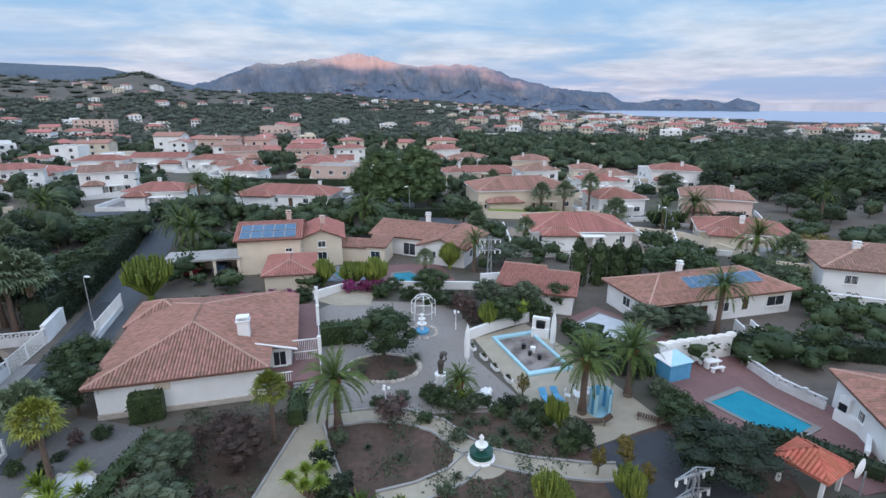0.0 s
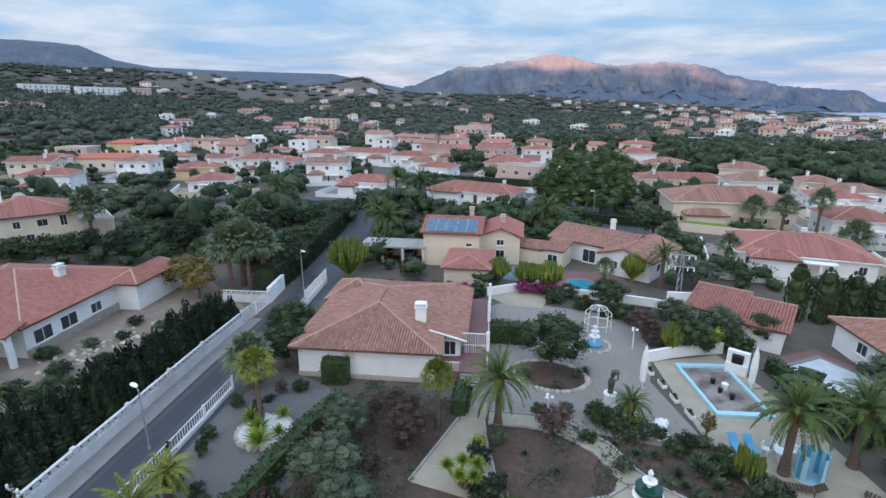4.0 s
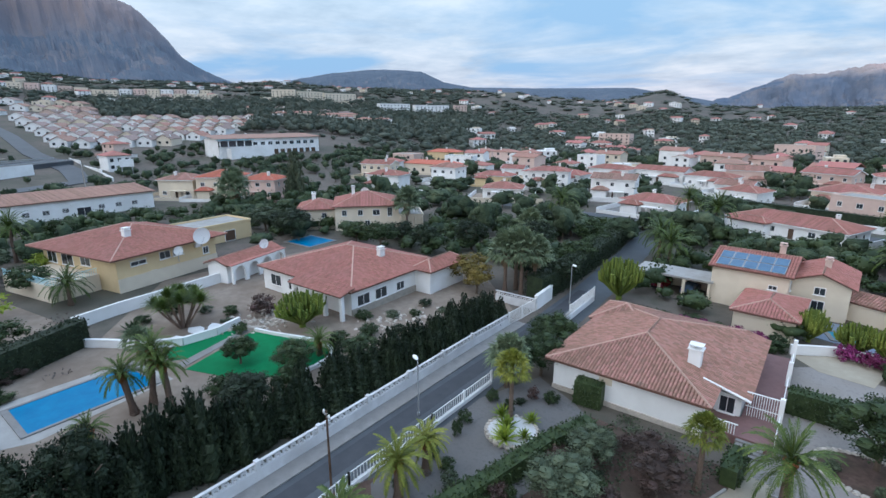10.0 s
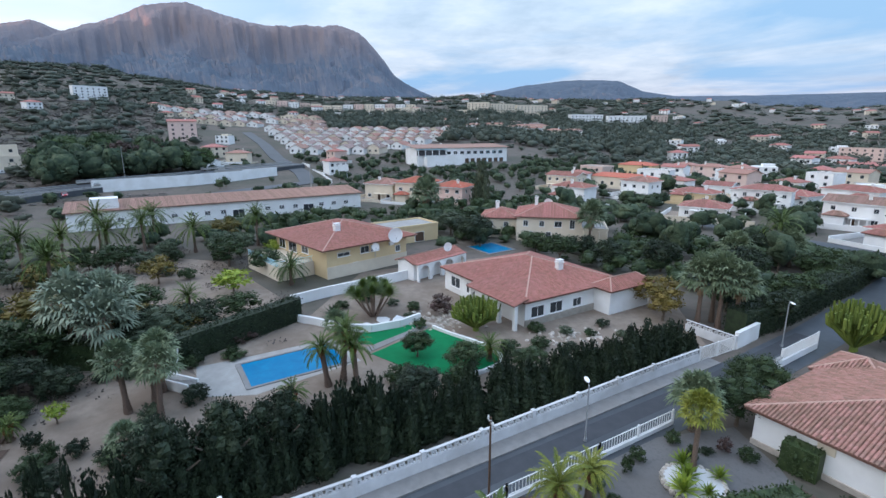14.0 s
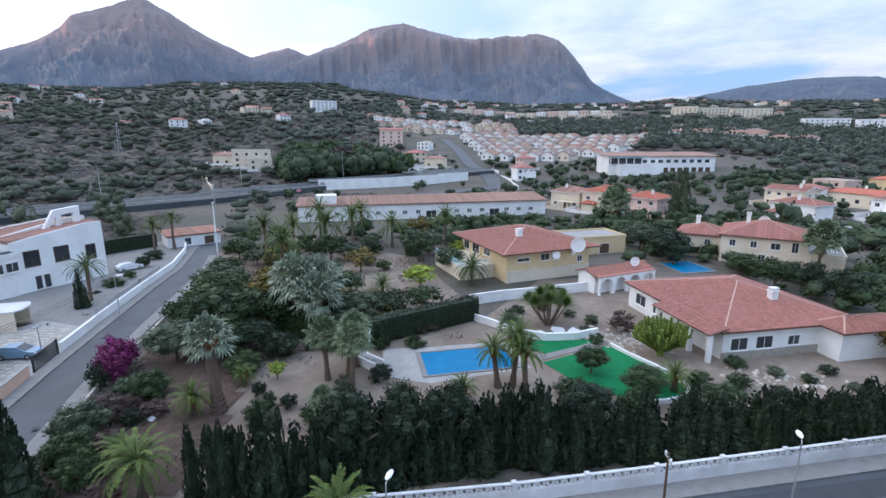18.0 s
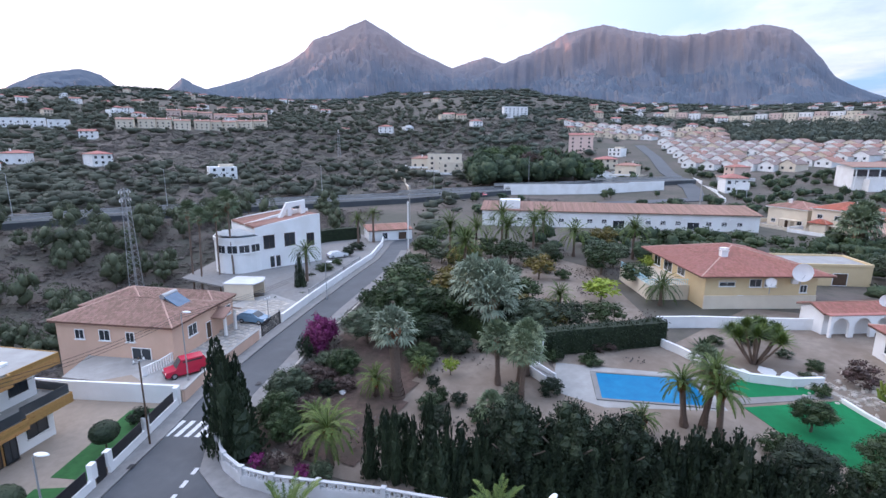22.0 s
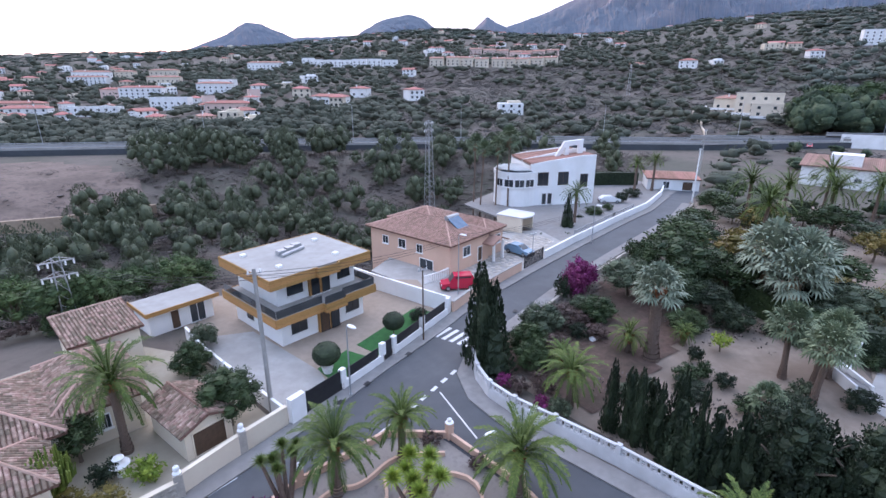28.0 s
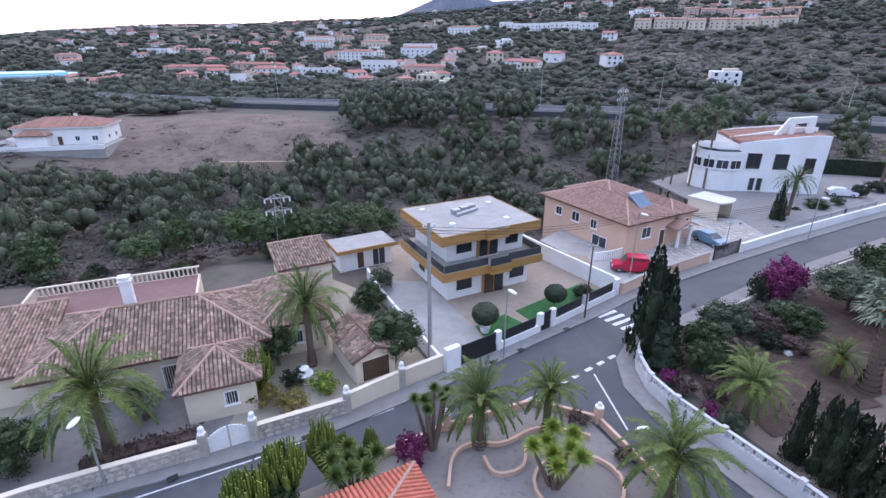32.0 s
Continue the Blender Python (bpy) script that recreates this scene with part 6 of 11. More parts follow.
h = thing("house", "small white annex with a timber-edged flat roof", "outbuilding", at(-3.6, -53.6, 0, 197))
part("wall", G().prism([(-3.2, -1.6), (3.0, -1.6), (3.0, 2.2), (-3.2, 2.2)], -1, 2.3), WHITE, h)
part("roof", G().box(0, 0.2, 2.31, 7.0, 4.6, 0.2), CONCRETE, h)
part("fascia", G().box(0, -2.15, 2.28, 7.1, 0.08, 0.42).box(-3.55, 0.2, 2.28, 0.08, 4.6, 0.42), TIMBER, h)
windows(h, (-3.2, 3.0, -1.6, 2.2), [("S", 4.6, 0.05, 1.6, 2.1), ("S", 2.4, 0.05, 0.9, 2.05, "door")], WHITE)
# peach house
h = thing("house", "peach rendered house with a brown tiled roof and white window surrounds", "house", at(-38.0, -57.8, 0, 197.9))
bx = (-6.3, 2.2, -7.3, 7.3)
block(h, *bx, 4.1, PEACH, ROOF_E, "hip", 1.6, 0.5, 0.33, 0.36, "y", z0=-3)
block(h, -2.4, 4.4, -1.0, 6.9, 4.6, PEACH, ROOF_E, "hip", 1.5, 0.5, 0.33, 0.36, "x", z0=4.0)
block(h, 2.21, 6.3, -6.9, 3.0, 3.8, PEACH, ROOF_E, "hip", 1.1, 0.4, 0.33, 0.36, z0=-3)
windows(h, bx, [("W", 3.0, 2.0, 1.2, 1.2), ("W", 6.2, 2.0, 1.4, 1.3), ("W", 9.4, 2.0, 1.1, 1.2), ("S", 3.4, 1.8, 1.6, 1.4), ("S", 6.4, 0.3, 1.0, 2.1, "door"), ("W", 10.6, -0.6, 2.4, 2.0)], WHITE)
windows(h, (2.21, 6.3, -6.9, 3.0), [("S", 2.6, 1.6, 1.6, 1.3), ("E", 3, 1.4, 1.2, 1.2)], WHITE)
for x in (1.6, 3.8):
    part("porch_column", G().tube([(x, -8.6, 0), (x, -8.6, 2.6)], [0.22, 0.2], 10), WHITE, h)
for p in roof_planes(1.0, 4.4, -8.8, -6.2, 2.7, 0.8, "gable", 0.3, "y"):
    g = G()
    slab(g, p)
    part("porch_roof", g, ROOF_E, h)
hw = thing("solar_heater", "solar water heater with a silver tank on a roof frame", "solar heater", at(-36.3, -54.7, 4.75, 197.9))
part("tank", G().tube([(0.2, -1.0, 1.35), (2.6, -1.0, 1.35)], [0.33, 0.33], 12), METAL, hw)
part("collector", G().add(G().box(0, 0, 0, 2.3, 2.4, 0.1), Matrix.Translation((1.3, -2.3, 0.65)) @ Matrix.Rotation(radians(33), 4, "X")), SOLAR, hw)
part("frame", G().tube([(0.3, -3.3, 0), (0.3, -1.0, 1.3)], [0.04, 0.04], 6).tube([(2.4, -3.3, 0), (2.4, -1.0, 1.3)], [0.04, 0.04], 6).tube([(0.3, -0.6, 0), (0.3, -1.0, 1.3)], [0.04, 0.04], 6).tube([(2.4, -0.6, 0), (2.4, -1.0, 1.3)], [0.04, 0.04], 6), METAL, hw)
g = thing("garage", "flat white curved carport roof beside the peach house", "carport", at(-55.2, -61.0, 0, 202))
part("carport_roof", G().prism([(-2.2, -2.4), (-1.2, -2.9), (0, -3.1), (1.2, -2.9), (2.2, -2.4), (2.2, 2.4), (-2.2, 2.4)], 2.5, 2.7), OLD_WHITE, g)
for x in (-1.95, 1.95):
    part("side_wall", G().box(x, 0, 0, 0.25, 4.6, 2.5), CREAM, g)
bl = thing("garden_balustrade", "white balustered fence along the lower yard", "fence")
LN = curved([(-30.2, -48.4), (-32.6, -48.6), (-35.4, -49.6), (-38.2, -51.0)], 2)
for i in range(30):
    t = (i + 0.5) / 30 * (len(LN) - 1)
    p = lerp(LN[int(t)], LN[int(t) + 1], t - int(t))
    part("picket", G().box(p[0], p[1], 0, 0.12, 0.12, 1.0), WHITE, bl)
g = G()
for a, b in zip(LN, LN[1:]):
    g.bar(a, b, 0.16, 0.1, 1.0)
part("rail", g, WHITE, bl)
# white angular villa
h = thing("house", "white angular two-storey villa with sloping parapets and terracotta roof panels", "house", at(-74.0, -76.0, 0, 158, 1.0, 1.32))
bx = (-4.0, 9.5, -6.2, 6.2)
part("wall", G().prism([(-4.0, -6.2), (9.5, -6.2), (9.5, 6.2), (-4.0, 6.2)], -2, 6.0), WHITE, h)
for y0, y1, z0, z1 in ((-6.2, -5.9, 5.7, 7.4), (-1.2, -0.8, 5.9, 7.9), (5.9, 6.2, 5.9, 7.4)):
    g = G()
    i = 0
    ring = [(-4.0, y0, 6.0), (9.5, y0, 6.0), (9.5, y0, z1), (7.0, y0, z1), (-1.0, y0, z0 + 0.9), (-4.0, y0, z0 + 0.5)]
    n = len(ring)
    g.v += ring + [(x, y1, z) for x, y, z in ring]
    g.f += [tuple(range(n)), tuple(range(2 * n - 1, n - 1, -1))] + [(k, n + k, n + (k + 1) % n, (k + 1) % n) for k in range(n)]
    part("parapet", g, WHITE, h)
for y0, y1 in ((-5.9, -1.2), (-0.8, 5.9)):
    pl = [(-4.0, y0, 6.35), (-4.0, y1, 6.35), (9.3, y1, 7.3), (9.3, y0, 7.3)]
    g = G()
    slab(g, pl)
    rf = part("roof", g, ROOF_A, h)
    part("tiling", tile_rows(G(), pl, 0.36), ROOF_A, rf)["kind"] = "stuff"
part("bay", G().turn([(4.6, -2), (4.6, 4.6), (4.75, 4.61), (4.75, 5.1)], 24, -5.4, -2.2), WHITE, h)
part("bay_roof", G().turn([(4.5, 5.12), (4.2, 5.35)], 24, -5.4, -2.2), GLASS, h)
for i in range(9):
    part("bay_beam", G().box(-5.4, -6.0 + i * 0.95, 5.36, 2 * math.sqrt(max(0.3, 4.3 ** 2 - (-3.8 + i * 0.95) ** 2)), 0.25, 0.12), WHITE, h)
for k, a in enumerate((205, 232, 258, 284)):
    x, y = -5.4 + 4.62 * math.cos(radians(a)), -2.2 + 4.62 * math.sin(radians(a))
    opening(h, x, y, 2.9, a + 90, 1.9, 1.2)
windows(h, bx, [("S", 2.6, 3.0, 2.2, 2.0), ("S", 6.8, 3.0, 2.2, 2.0), ("S", 3.0, 0.2, 0.8, 1.6), ("S", 4.2, 0.2, 0.8, 1.6), ("S", 11.2, 2.6, 1.6, 2.0), ("E", 4, 3.0, 1.2, 1.4), ("E", 8, 0.5, 1.6, 1.6)], DARK_WOOD)
g = G()
ring = [(2.2, -2.6, 6.6), (3.0, -2.6, 6.6), (4.4, -2.6, 8.3), (4.4, -2.6, 6.7), (5.2, -2.6, 6.7), (5.2, -2.6, 8.4), (7.2, -2.6, 8.6), (7.2, -2.6, 6.8), (8.2, -2.6, 6.8), (8.2, -2.6, 9.4), (4.2, -2.6, 9.1)]
n = len(ring)
g.v += ring + [(x, -1.9, z) for x, y, z in ring]
g.f += [tuple(range(n)), tuple(range(2 * n - 1, n - 1, -1))] + [(k, n + k, n + (k + 1) % n, (k + 1) % n) for k in range(n)]
part("roof_horn", g, WHITE, h, "angular white frame rising from the roof")
h = thing("garage", "low white garage with a terracotta roof", "garage", at(-107.5, -67.5, 0, 135))
block(h, -5.5, 5.5, -3, 3.5, 2.6, WHITE, ROOF_A, "shed", 0.5, 0.3, 0.36)
windows(h, (-5.5, 5.5, -3, 3.5), [("S", 4, 0.4, 1.4, 1.6), ("S", 8.5, 0.05, 2.2, 2.0, "door")])
# old Spanish house
h = thing("house", "rambling old Spanish house with mottled straw-coloured tile roofs", "house", at(12.0, -38.0, 0, 190))
block(h, -8.5, 6.5, -5.0, 3.8, 3.0, CREAM, ROOF_C, "hip", 2.1, 0.5, 0.27, 0.40)
block(h, 1.2, 5.6, -9.6, -5.01, 2.8, CREAM, ROOF_C, "hip", 1.5, 0.45, 0.27, 0.40, "y")
block(h, 6.51, 11.4, -3.6, 4.6, 3.0, CREAM, ROOF_C, "hip", 1.6, 0.45, 0.27, 0.40)
block(h, -14.6, -8.51, -3.0, 4.5, 2.6, CREAM, ROOF_C, "shed", 1.5, 0.45, 0.27, 0.40)
windows(h, (-8.5, 6.5, -5.0, 3.8), [("S", 3.4, 1.0, 1.2, 1.2), ("S", 8.4, 0.05, 1.1, 2.1, "door")], None, True)
windows(h, (1.2, 5.6, -9.6, -5.01), [("S", 2.8, 1.0, 0.9, 1.1)], None, True)
windows(h, (6.51, 11.4, -3.6, 4.6), [("S", 2.4, 1.0, 1.1, 1.2)], None, True)
chimney(h, -3.4, 3.0, 3.6, 2.2, 0.8)
rt = part("roof_terrace", G().box(-5.0, 6.2, 0, 13.0, 4.6, 3.2), CREAM, h)
part("terrace_tiles", G().box(-5.0, 6.2, 3.204, 12.6, 4.2, 0.03), TILE_RED, rt)
g = G()
for i in range(34):
    g.box(-11.3 + i * 0.38, 8.4, 3.2, 0.12, 0.12, 0.75)
g.box(-5.0, 8.4, 3.95, 13.0, 0.2, 0.12)
for i in range(12):
    g.box(-11.4, 4.1 + i * 0.38, 3.2, 0.12, 0.12, 0.75)
g.box(-11.4, 6.2, 3.95, 0.2, 4.6, 0.12)
part("balustrade", g, CREAM, rt)
h2 = thing("house", "square cream tower room with a mottled tile roof", "house", at(2.6, -47.0, 0, 196))
block(h2, -2.4, 2.4, -2.2, 2.2, 4.0, CREAM, ROOF_C, "shed", 0.9, 0.35, 0.27, 0.40)
h2 = thing("house", "small cream garage with a mottled tile roof and open front", "garage", at(-2.6, -33.6, 0, 200))
block(h2, -1.6, 1.6, -2.4, 2.6, 2.2, CREAM, ROOF_C, "gable", 0.8, 0.35, 0.27, 0.40, "y")
windows(h2, (-1.6, 1.6, -2.4, 2.6), [("S", 1.6, 0.05, 2.3, 1.9, "door")], CREAM)
h2 = thing("house", "cream outbuilding with a dark tiled roof beside a pool", "outbuilding", at(27.0, -36.0, 0, 190))
block(h2, -3.5, 3.5, -3, 3, 2.4, CREAM, ROOF_E, "shed", 0.8, 0.3, 0.27, 0.4)


# villas of the middle distance
house_row(-38.0, 123.0, -8, 23.1, 10.0, 2.9, 'W', 'B', 'hip')
house_row(-69.9, 122.4, 6, 13.9, 9.0, 3.6, 'W', 'B', 'hip')
house_row(-42.0, 172.7, -1, 14.2, 11.0, 4.6, 'C', 'B', 'hip')
house_row(-135.9, 253.3, 4, 13.0, 10.0, 8.4, 'W', 'A', 'gable')
house_row(-127.0, 246.0, 4, 8.0, 9.0, 5.8, 'W', 'A', 'gable')
house_row(9.6, 201.2, -21, 13.4, 10.0, 3.6, 'W', 'A', 'hip')
house_row(31.4, 182.3, -7, 12.5, 10.0, 4.7, 'C', 'A', 'hip')
house_row(18.1, 119.1, 10, 23.0, 13.0, 5.1, 'C', 'A', 'hip')
house_row(39.1, 113.2, 5, 10.6, 10.0, 3.9, 'W', 'B', 'hip')
house_row(12.2, 164.3, 7, 24.6, 9.0, 2.4, 'C', 'B', 'hip')
house_row(24.2, 89.0, -1, 17.1, 12.0, 1.7, 'W', 'B', 'hip')
house_row(-131.1, 155.2, 10, 25.4, 9.0, 3.6, 'W', 'B', 'hip')
house_row(-139.4, 130.5, 22, 13.4, 8.0, 3.6, 'Y', 'B', 'hip')
house_row(-234.9, 178.9, 28, 18.8, 9.0, 5.7, 'Y', 'D', 'hip')
house_row(-232.1, 207.2, 24, 11.8, 8.0, 5.4, 'P', 'A', 'hip')
house_row(-212.8, 206.7, 21, 13.3, 8.0, 5.8, 'P', 'A', 'hip')
house_row(-198.8, 211.0, 19, 11.9, 8.0, 5.8, 'P', 'A', 'hip')
house_row(-122.8, 180.4, 10, 16.7, 9.0, 4.4, 'W', 'B', 'hip')
house_row(-105.5, 188.6, 5, 19.4, 9.0, 4.6, 'W', 'B', 'gable')
house_row(-86.0, 188.3, 3, 16.3, 9.0, 4.0, 'W', 'B', 'hip')
house_row(-62.1, 157.2, -4, 10.8, 9.0, 4.0, 'W', 'B', 'hip')
house_row(-110.4, 251.4, -3, 19.4, 9.0, 7.0, 'P', 'A', 'gable')
house_row(-94.0, 256.3, -6, 16.8, 9.0, 6.2, 'P', 'A', 'gable')
house_row(-56.6, 210.5, -8, 15.0, 9.0, 6.0, 'P', 'B', 'gable')
house_row(-120.4, 372.5, -15, 25.7, 9.0, 7.5, 'P', 'B', 'flat')
house_row(-0.7, 284.8, -7, 16.5, 9.0, 4.4, 'C', 'B', 'hip')
house_row(38.1, 336.7, -1, 28.5, 9.0, 4.4, 'W', 'A', 'flat')
house_row(-23.5, 277.9, -5, 18.1, 9.0, 3.8, 'C', 'B', 'hip')
house_row(48.7, 172.2, -4, 9.0, 9.0, 2.4, 'C', 'A', 'hip')
house_row(58.4, 105.9, -22, 13.0, 11.0, 5.3, 'P', 'A', 'hip')
house_row(53.2, 86.4, -20, 13.9, 10.0, 1.9, 'C', 'B', 'hip')
house_row(-275.1, 404.4, 9, 28.9, 9.0, 8.8, 'P', 'A', 'flat')
house_row(-163.4, 200.9, 15, 10.3, 9.0, 2.6, 'W', 'B', 'hip')
house_row(-187.1, 135.2, 23, 28.0, 9.0, 4.4, 'C', 'D', 'hip')
house_row(-471.1, 166.8, 71, 15, 9.0, 6.2, 'W', 'A', 'hip')
house_row(-465.1, 184.8, 78, 16, 9.0, 6.8, 'C', 'A', 'gable')
house_row(-460.1, 203.8, 73, 15, 9.0, 6.0, 'W', 'A', 'hip')
house_row(-455.1, 222.8, 80, 16, 9.0, 6.6, 'W', 'A', 'gable')
house_row(-449.1, 241.8, 72, 14, 9.0, 5.8, 'C', 'A', 'hip')
house_row(-443.1, 258.8, 77, 16, 9.0, 6.4, 'W', 'A', 'hip')
house_row(-556.6, 398.8, 80, 48.8, 10.0, 13.5, 'W', 'W', 'flat')
house_row(-559.9, 450.9, 69, 18.0, 8.0, 15.3, 'P', 'B', 'flat')
house_row(-561.1, 343.8, 84, 41.9, 9.0, 12.5, 'W', 'W', 'flat')
house_row(-178.5, 30.4, 48, 11.5, 10.0, 5.6, 'C', 'A', 'hip')
house_row(-169.5, 40.2, 52, 12.5, 11.0, 6.6, 'C', 'D', 'hip')
house_row(-160.6, 50.4, 46, 11.0, 10.0, 5.8, 'P', 'D', 'hip')
house_row(-272.0, -132.0, 116, 20.0, 12.0, 9.4, 'C', 'C', 'flat')
house_row(-264.0, -124.0, 116, 13.0, 9.0, 6.0, 'C', 'C', 'flat')
house_row(-278.0, -150.0, 116, 14.0, 9.0, 5.6, 'C', 'A', 'hip')
house_row(-613.3, -202.5, 127, 30.7, 9.0, 12.8, 'W', 'W', 'flat')
house_row(-685.6, 248.7, 58, 30.4, 10.0, 16.0, 'C', 'C', 'flat')
house_row(-684.2, 282.8, 92, 37.6, 10.0, 15.8, 'C', 'C', 'flat')
house_row(-693.1, 332.5, 92, 49.8, 10.0, 15.1, 'C', 'C', 'flat')
house_row(-481.0, 230.9, 89, 38.7, 9.0, 6.5, 'C', 'A', 'hip')
house_row(-397.5, -77.0, 100, 17.9, 9.0, 14.1, 'P', 'B', 'gable')
house_row(-305.0, -31.8, 77, 11.9, 8.0, 5.4, 'C', 'A', 'hip')
house_row(-121.2, -324.8, 133, 24.4, 9.0, 4.4, 'W', 'B', 'hip')
house_row(-149.1, -339.3, 132, 12.0, 9.0, 5.6, 'W', 'B', 'hip')
house_row(-66.4, -367.4, 145, 29.4, 9.0, 4.6, 'P', 'B', 'hip')
house_row(-37.2, -425.3, 150, 27.2, 9.0, 8.2, 'W', 'W', 'flat')
house_row(18.2, -706.5, 153, 41.1, 9.0, 8.9, 'W', 'A', 'hip')
house_row(-19.6, -740.3, 154, 22.3, 9.0, 9.6, 'C', 'A', 'hip')
house_row(-51.3, -629.2, 151, 33.7, 9.0, 8.5, 'C', 'A', 'hip')
house_row(-78.8, -492.2, 146, 29.8, 9.0, 7.9, 'W', 'A', 'hip')
house_row(47.8, -432.9, -198, 27.7, 10.0, 6.0, 'W', 'B', 'hip')
house_row(10.4, -424.8, -203, 33.5, 10.0, 6.0, 'W', 'W', 'flat')
house_row(-161.7, -644.0, 141, 42.1, 9.0, 8.5, 'W', 'A', 'hip')
house_row(-1.8, -555.8, -205, 16.4, 9.0, 8.2, 'P', 'B', 'hip')
house_row(66.9, -148.0, -180, 20.0, 11.0, 4.4, 'W', 'A', 'hip')
house_row(-24.7, -535.0, 153, 36.6, 9.0, 9.8, 'W', 'B', 'hip')
house_row(61.1, -470.6, 162, 45.0, 9.0, 6.3, 'P', 'B', 'hip')
house_row(111.0, -473.5, 167, 52.1, 9.0, 4.8, 'P', 'B', 'hip')
house_row(247.8, -572.9, -181, 19.4, 9.0, 7.3, 'P', 'A', 'hip')
house_row(195.5, -652.6, 169, 37.7, 9.0, 7.3, 'W', 'W', 'flat')
house_row(145.5, -640.7, 165, 25.8, 9.0, 7.3, 'P', 'A', 'gable')
house_row(14.2, -727.0, -204, 40.0, 9.0, 11.3, 'W', 'A', 'hip')
house_row(-57.1, -686.3, 150, 31.4, 9.0, 10.8, 'C', 'A', 'hip')
house_row(-83.7, -505.9, 146, 31.6, 9.0, 9.5, 'W', 'W', 'flat')


# plants: a few meshes of each kind, set out again and again
MESH = {}


def shared(key, make):
    if key not in MESH:
        MESH[key] = make()
    return MESH[key]


def rand_dir(rnd, lo=-1.0):
    z = rnd.uniform(lo, 1)
    t = rnd.uniform(0, 2 * math.pi)
    r = math.sqrt(max(0, 1 - z * z))
    return Vector((r * math.cos(t), r * math.sin(t), z))


def frond(g, rnd, az, el, ln, droop, n=15, wide=0.034, leafl=0.24):
    """A feather leaf from the origin: a bent rib with leaflets on both sides."""
    d = Vector((math.cos(az) * math.cos(el), math.sin(az) * math.cos(el), math.sin(el)))
    p = Vector((0, 0, 0))
    sidev = Vector((-math.sin(az), math.cos(az), 0))
    pts = [p.copy()]
    for k in range(n):
        d = (d + Vector((0, 0, -droop / n * (0.6 + 1.2 * k / n)))).normalized()
        p = p + d * (ln / n)
        pts.append(p.copy())
        t = k / n
        if t > 0.10:
            l2 = leafl * ln * math.sin(math.pi * min(1, 0.15 + 0.85 * t)) ** 0.6 * rnd.uniform(0.8, 1.15)
            for s in (-1, 1):
                q = (sidev * s * 0.8 + d * 0.75 + Vector((0, 0, rnd.uniform(-0.25, 0.25)))).normalized()
                g.leafq(p, q, Vector((0, 0, 1)), l2, wide * ln)
    for a, b in zip(pts, pts[1:]):
        g.face(tuple(a - sidev * 0.012), tuple(a + sidev * 0.012), tuple(b + sidev * 0.008), tuple(b - sidev * 0.008))


def date_crown(v, lf):
    """Arching feather fronds: stiff young ones upright, older ones bowed low."""
    rnd = random.Random(100 + v)
    g = G()
    n = 46
    for i in range(n):
        t = i / n
        frond(g, rnd, i * 2.39996 + rnd.uniform(-.25, .25), radians(80 - 80 * t + rnd.uniform(-9, 9)), rnd.uniform(0.92, 1.15) * (0.8 + 0.2 * min(1, t * 3)), 1.0 + 1.25 * t, 32, 0.026, 0.135)
    for k in range(10):
        g.blob(math.cos(k * 2.4) * 0.05, math.sin(k * 2.4) * 0.05, -0.05 + 0.012 * k, 0.05, 0.05, 0.05, rnd, 0.3, 5, 3)
    return g.mesh("crown", lf)


def cut_bases(v):
    """The shaved frond bases below a date palm's crown."""
    rnd = random.Random(120 + v)
    g = G()
    for k in range(34):
        a = k * 2.39996
        z = -0.9 + 0.9 * k / 34
        r = 0.75 + 0.55 * (k / 34)
        o = Vector((math.cos(a), math.sin(a), 0))
        g.tube([tuple(o * 0.6 + Vector((0, 0, z))), tuple(o * r * 1.25 + Vector((0, 0, z + 0.3)))], [0.24, 0.14], 5)
    return g.mesh("trunk_collar", CUT_FROND)


def palm_trunk(v, n=9, flare=1.5):
    g = G()
    for k in range(16):
        z0, z1 = k / 16, (k + 1) / 16
        r = 1.0 * (flare - (flare - 1) * min(1, z0 * 4))
        g.tube([(0, 0, z0), (0, 0, z1)], [r * 1.0, r * 1.14], n, False)
    g.turn([(0.02, 0.995), (1.1, 0.999), (1.0, 1.0)], n)
    return g.mesh("trunk", PALM_BARK)


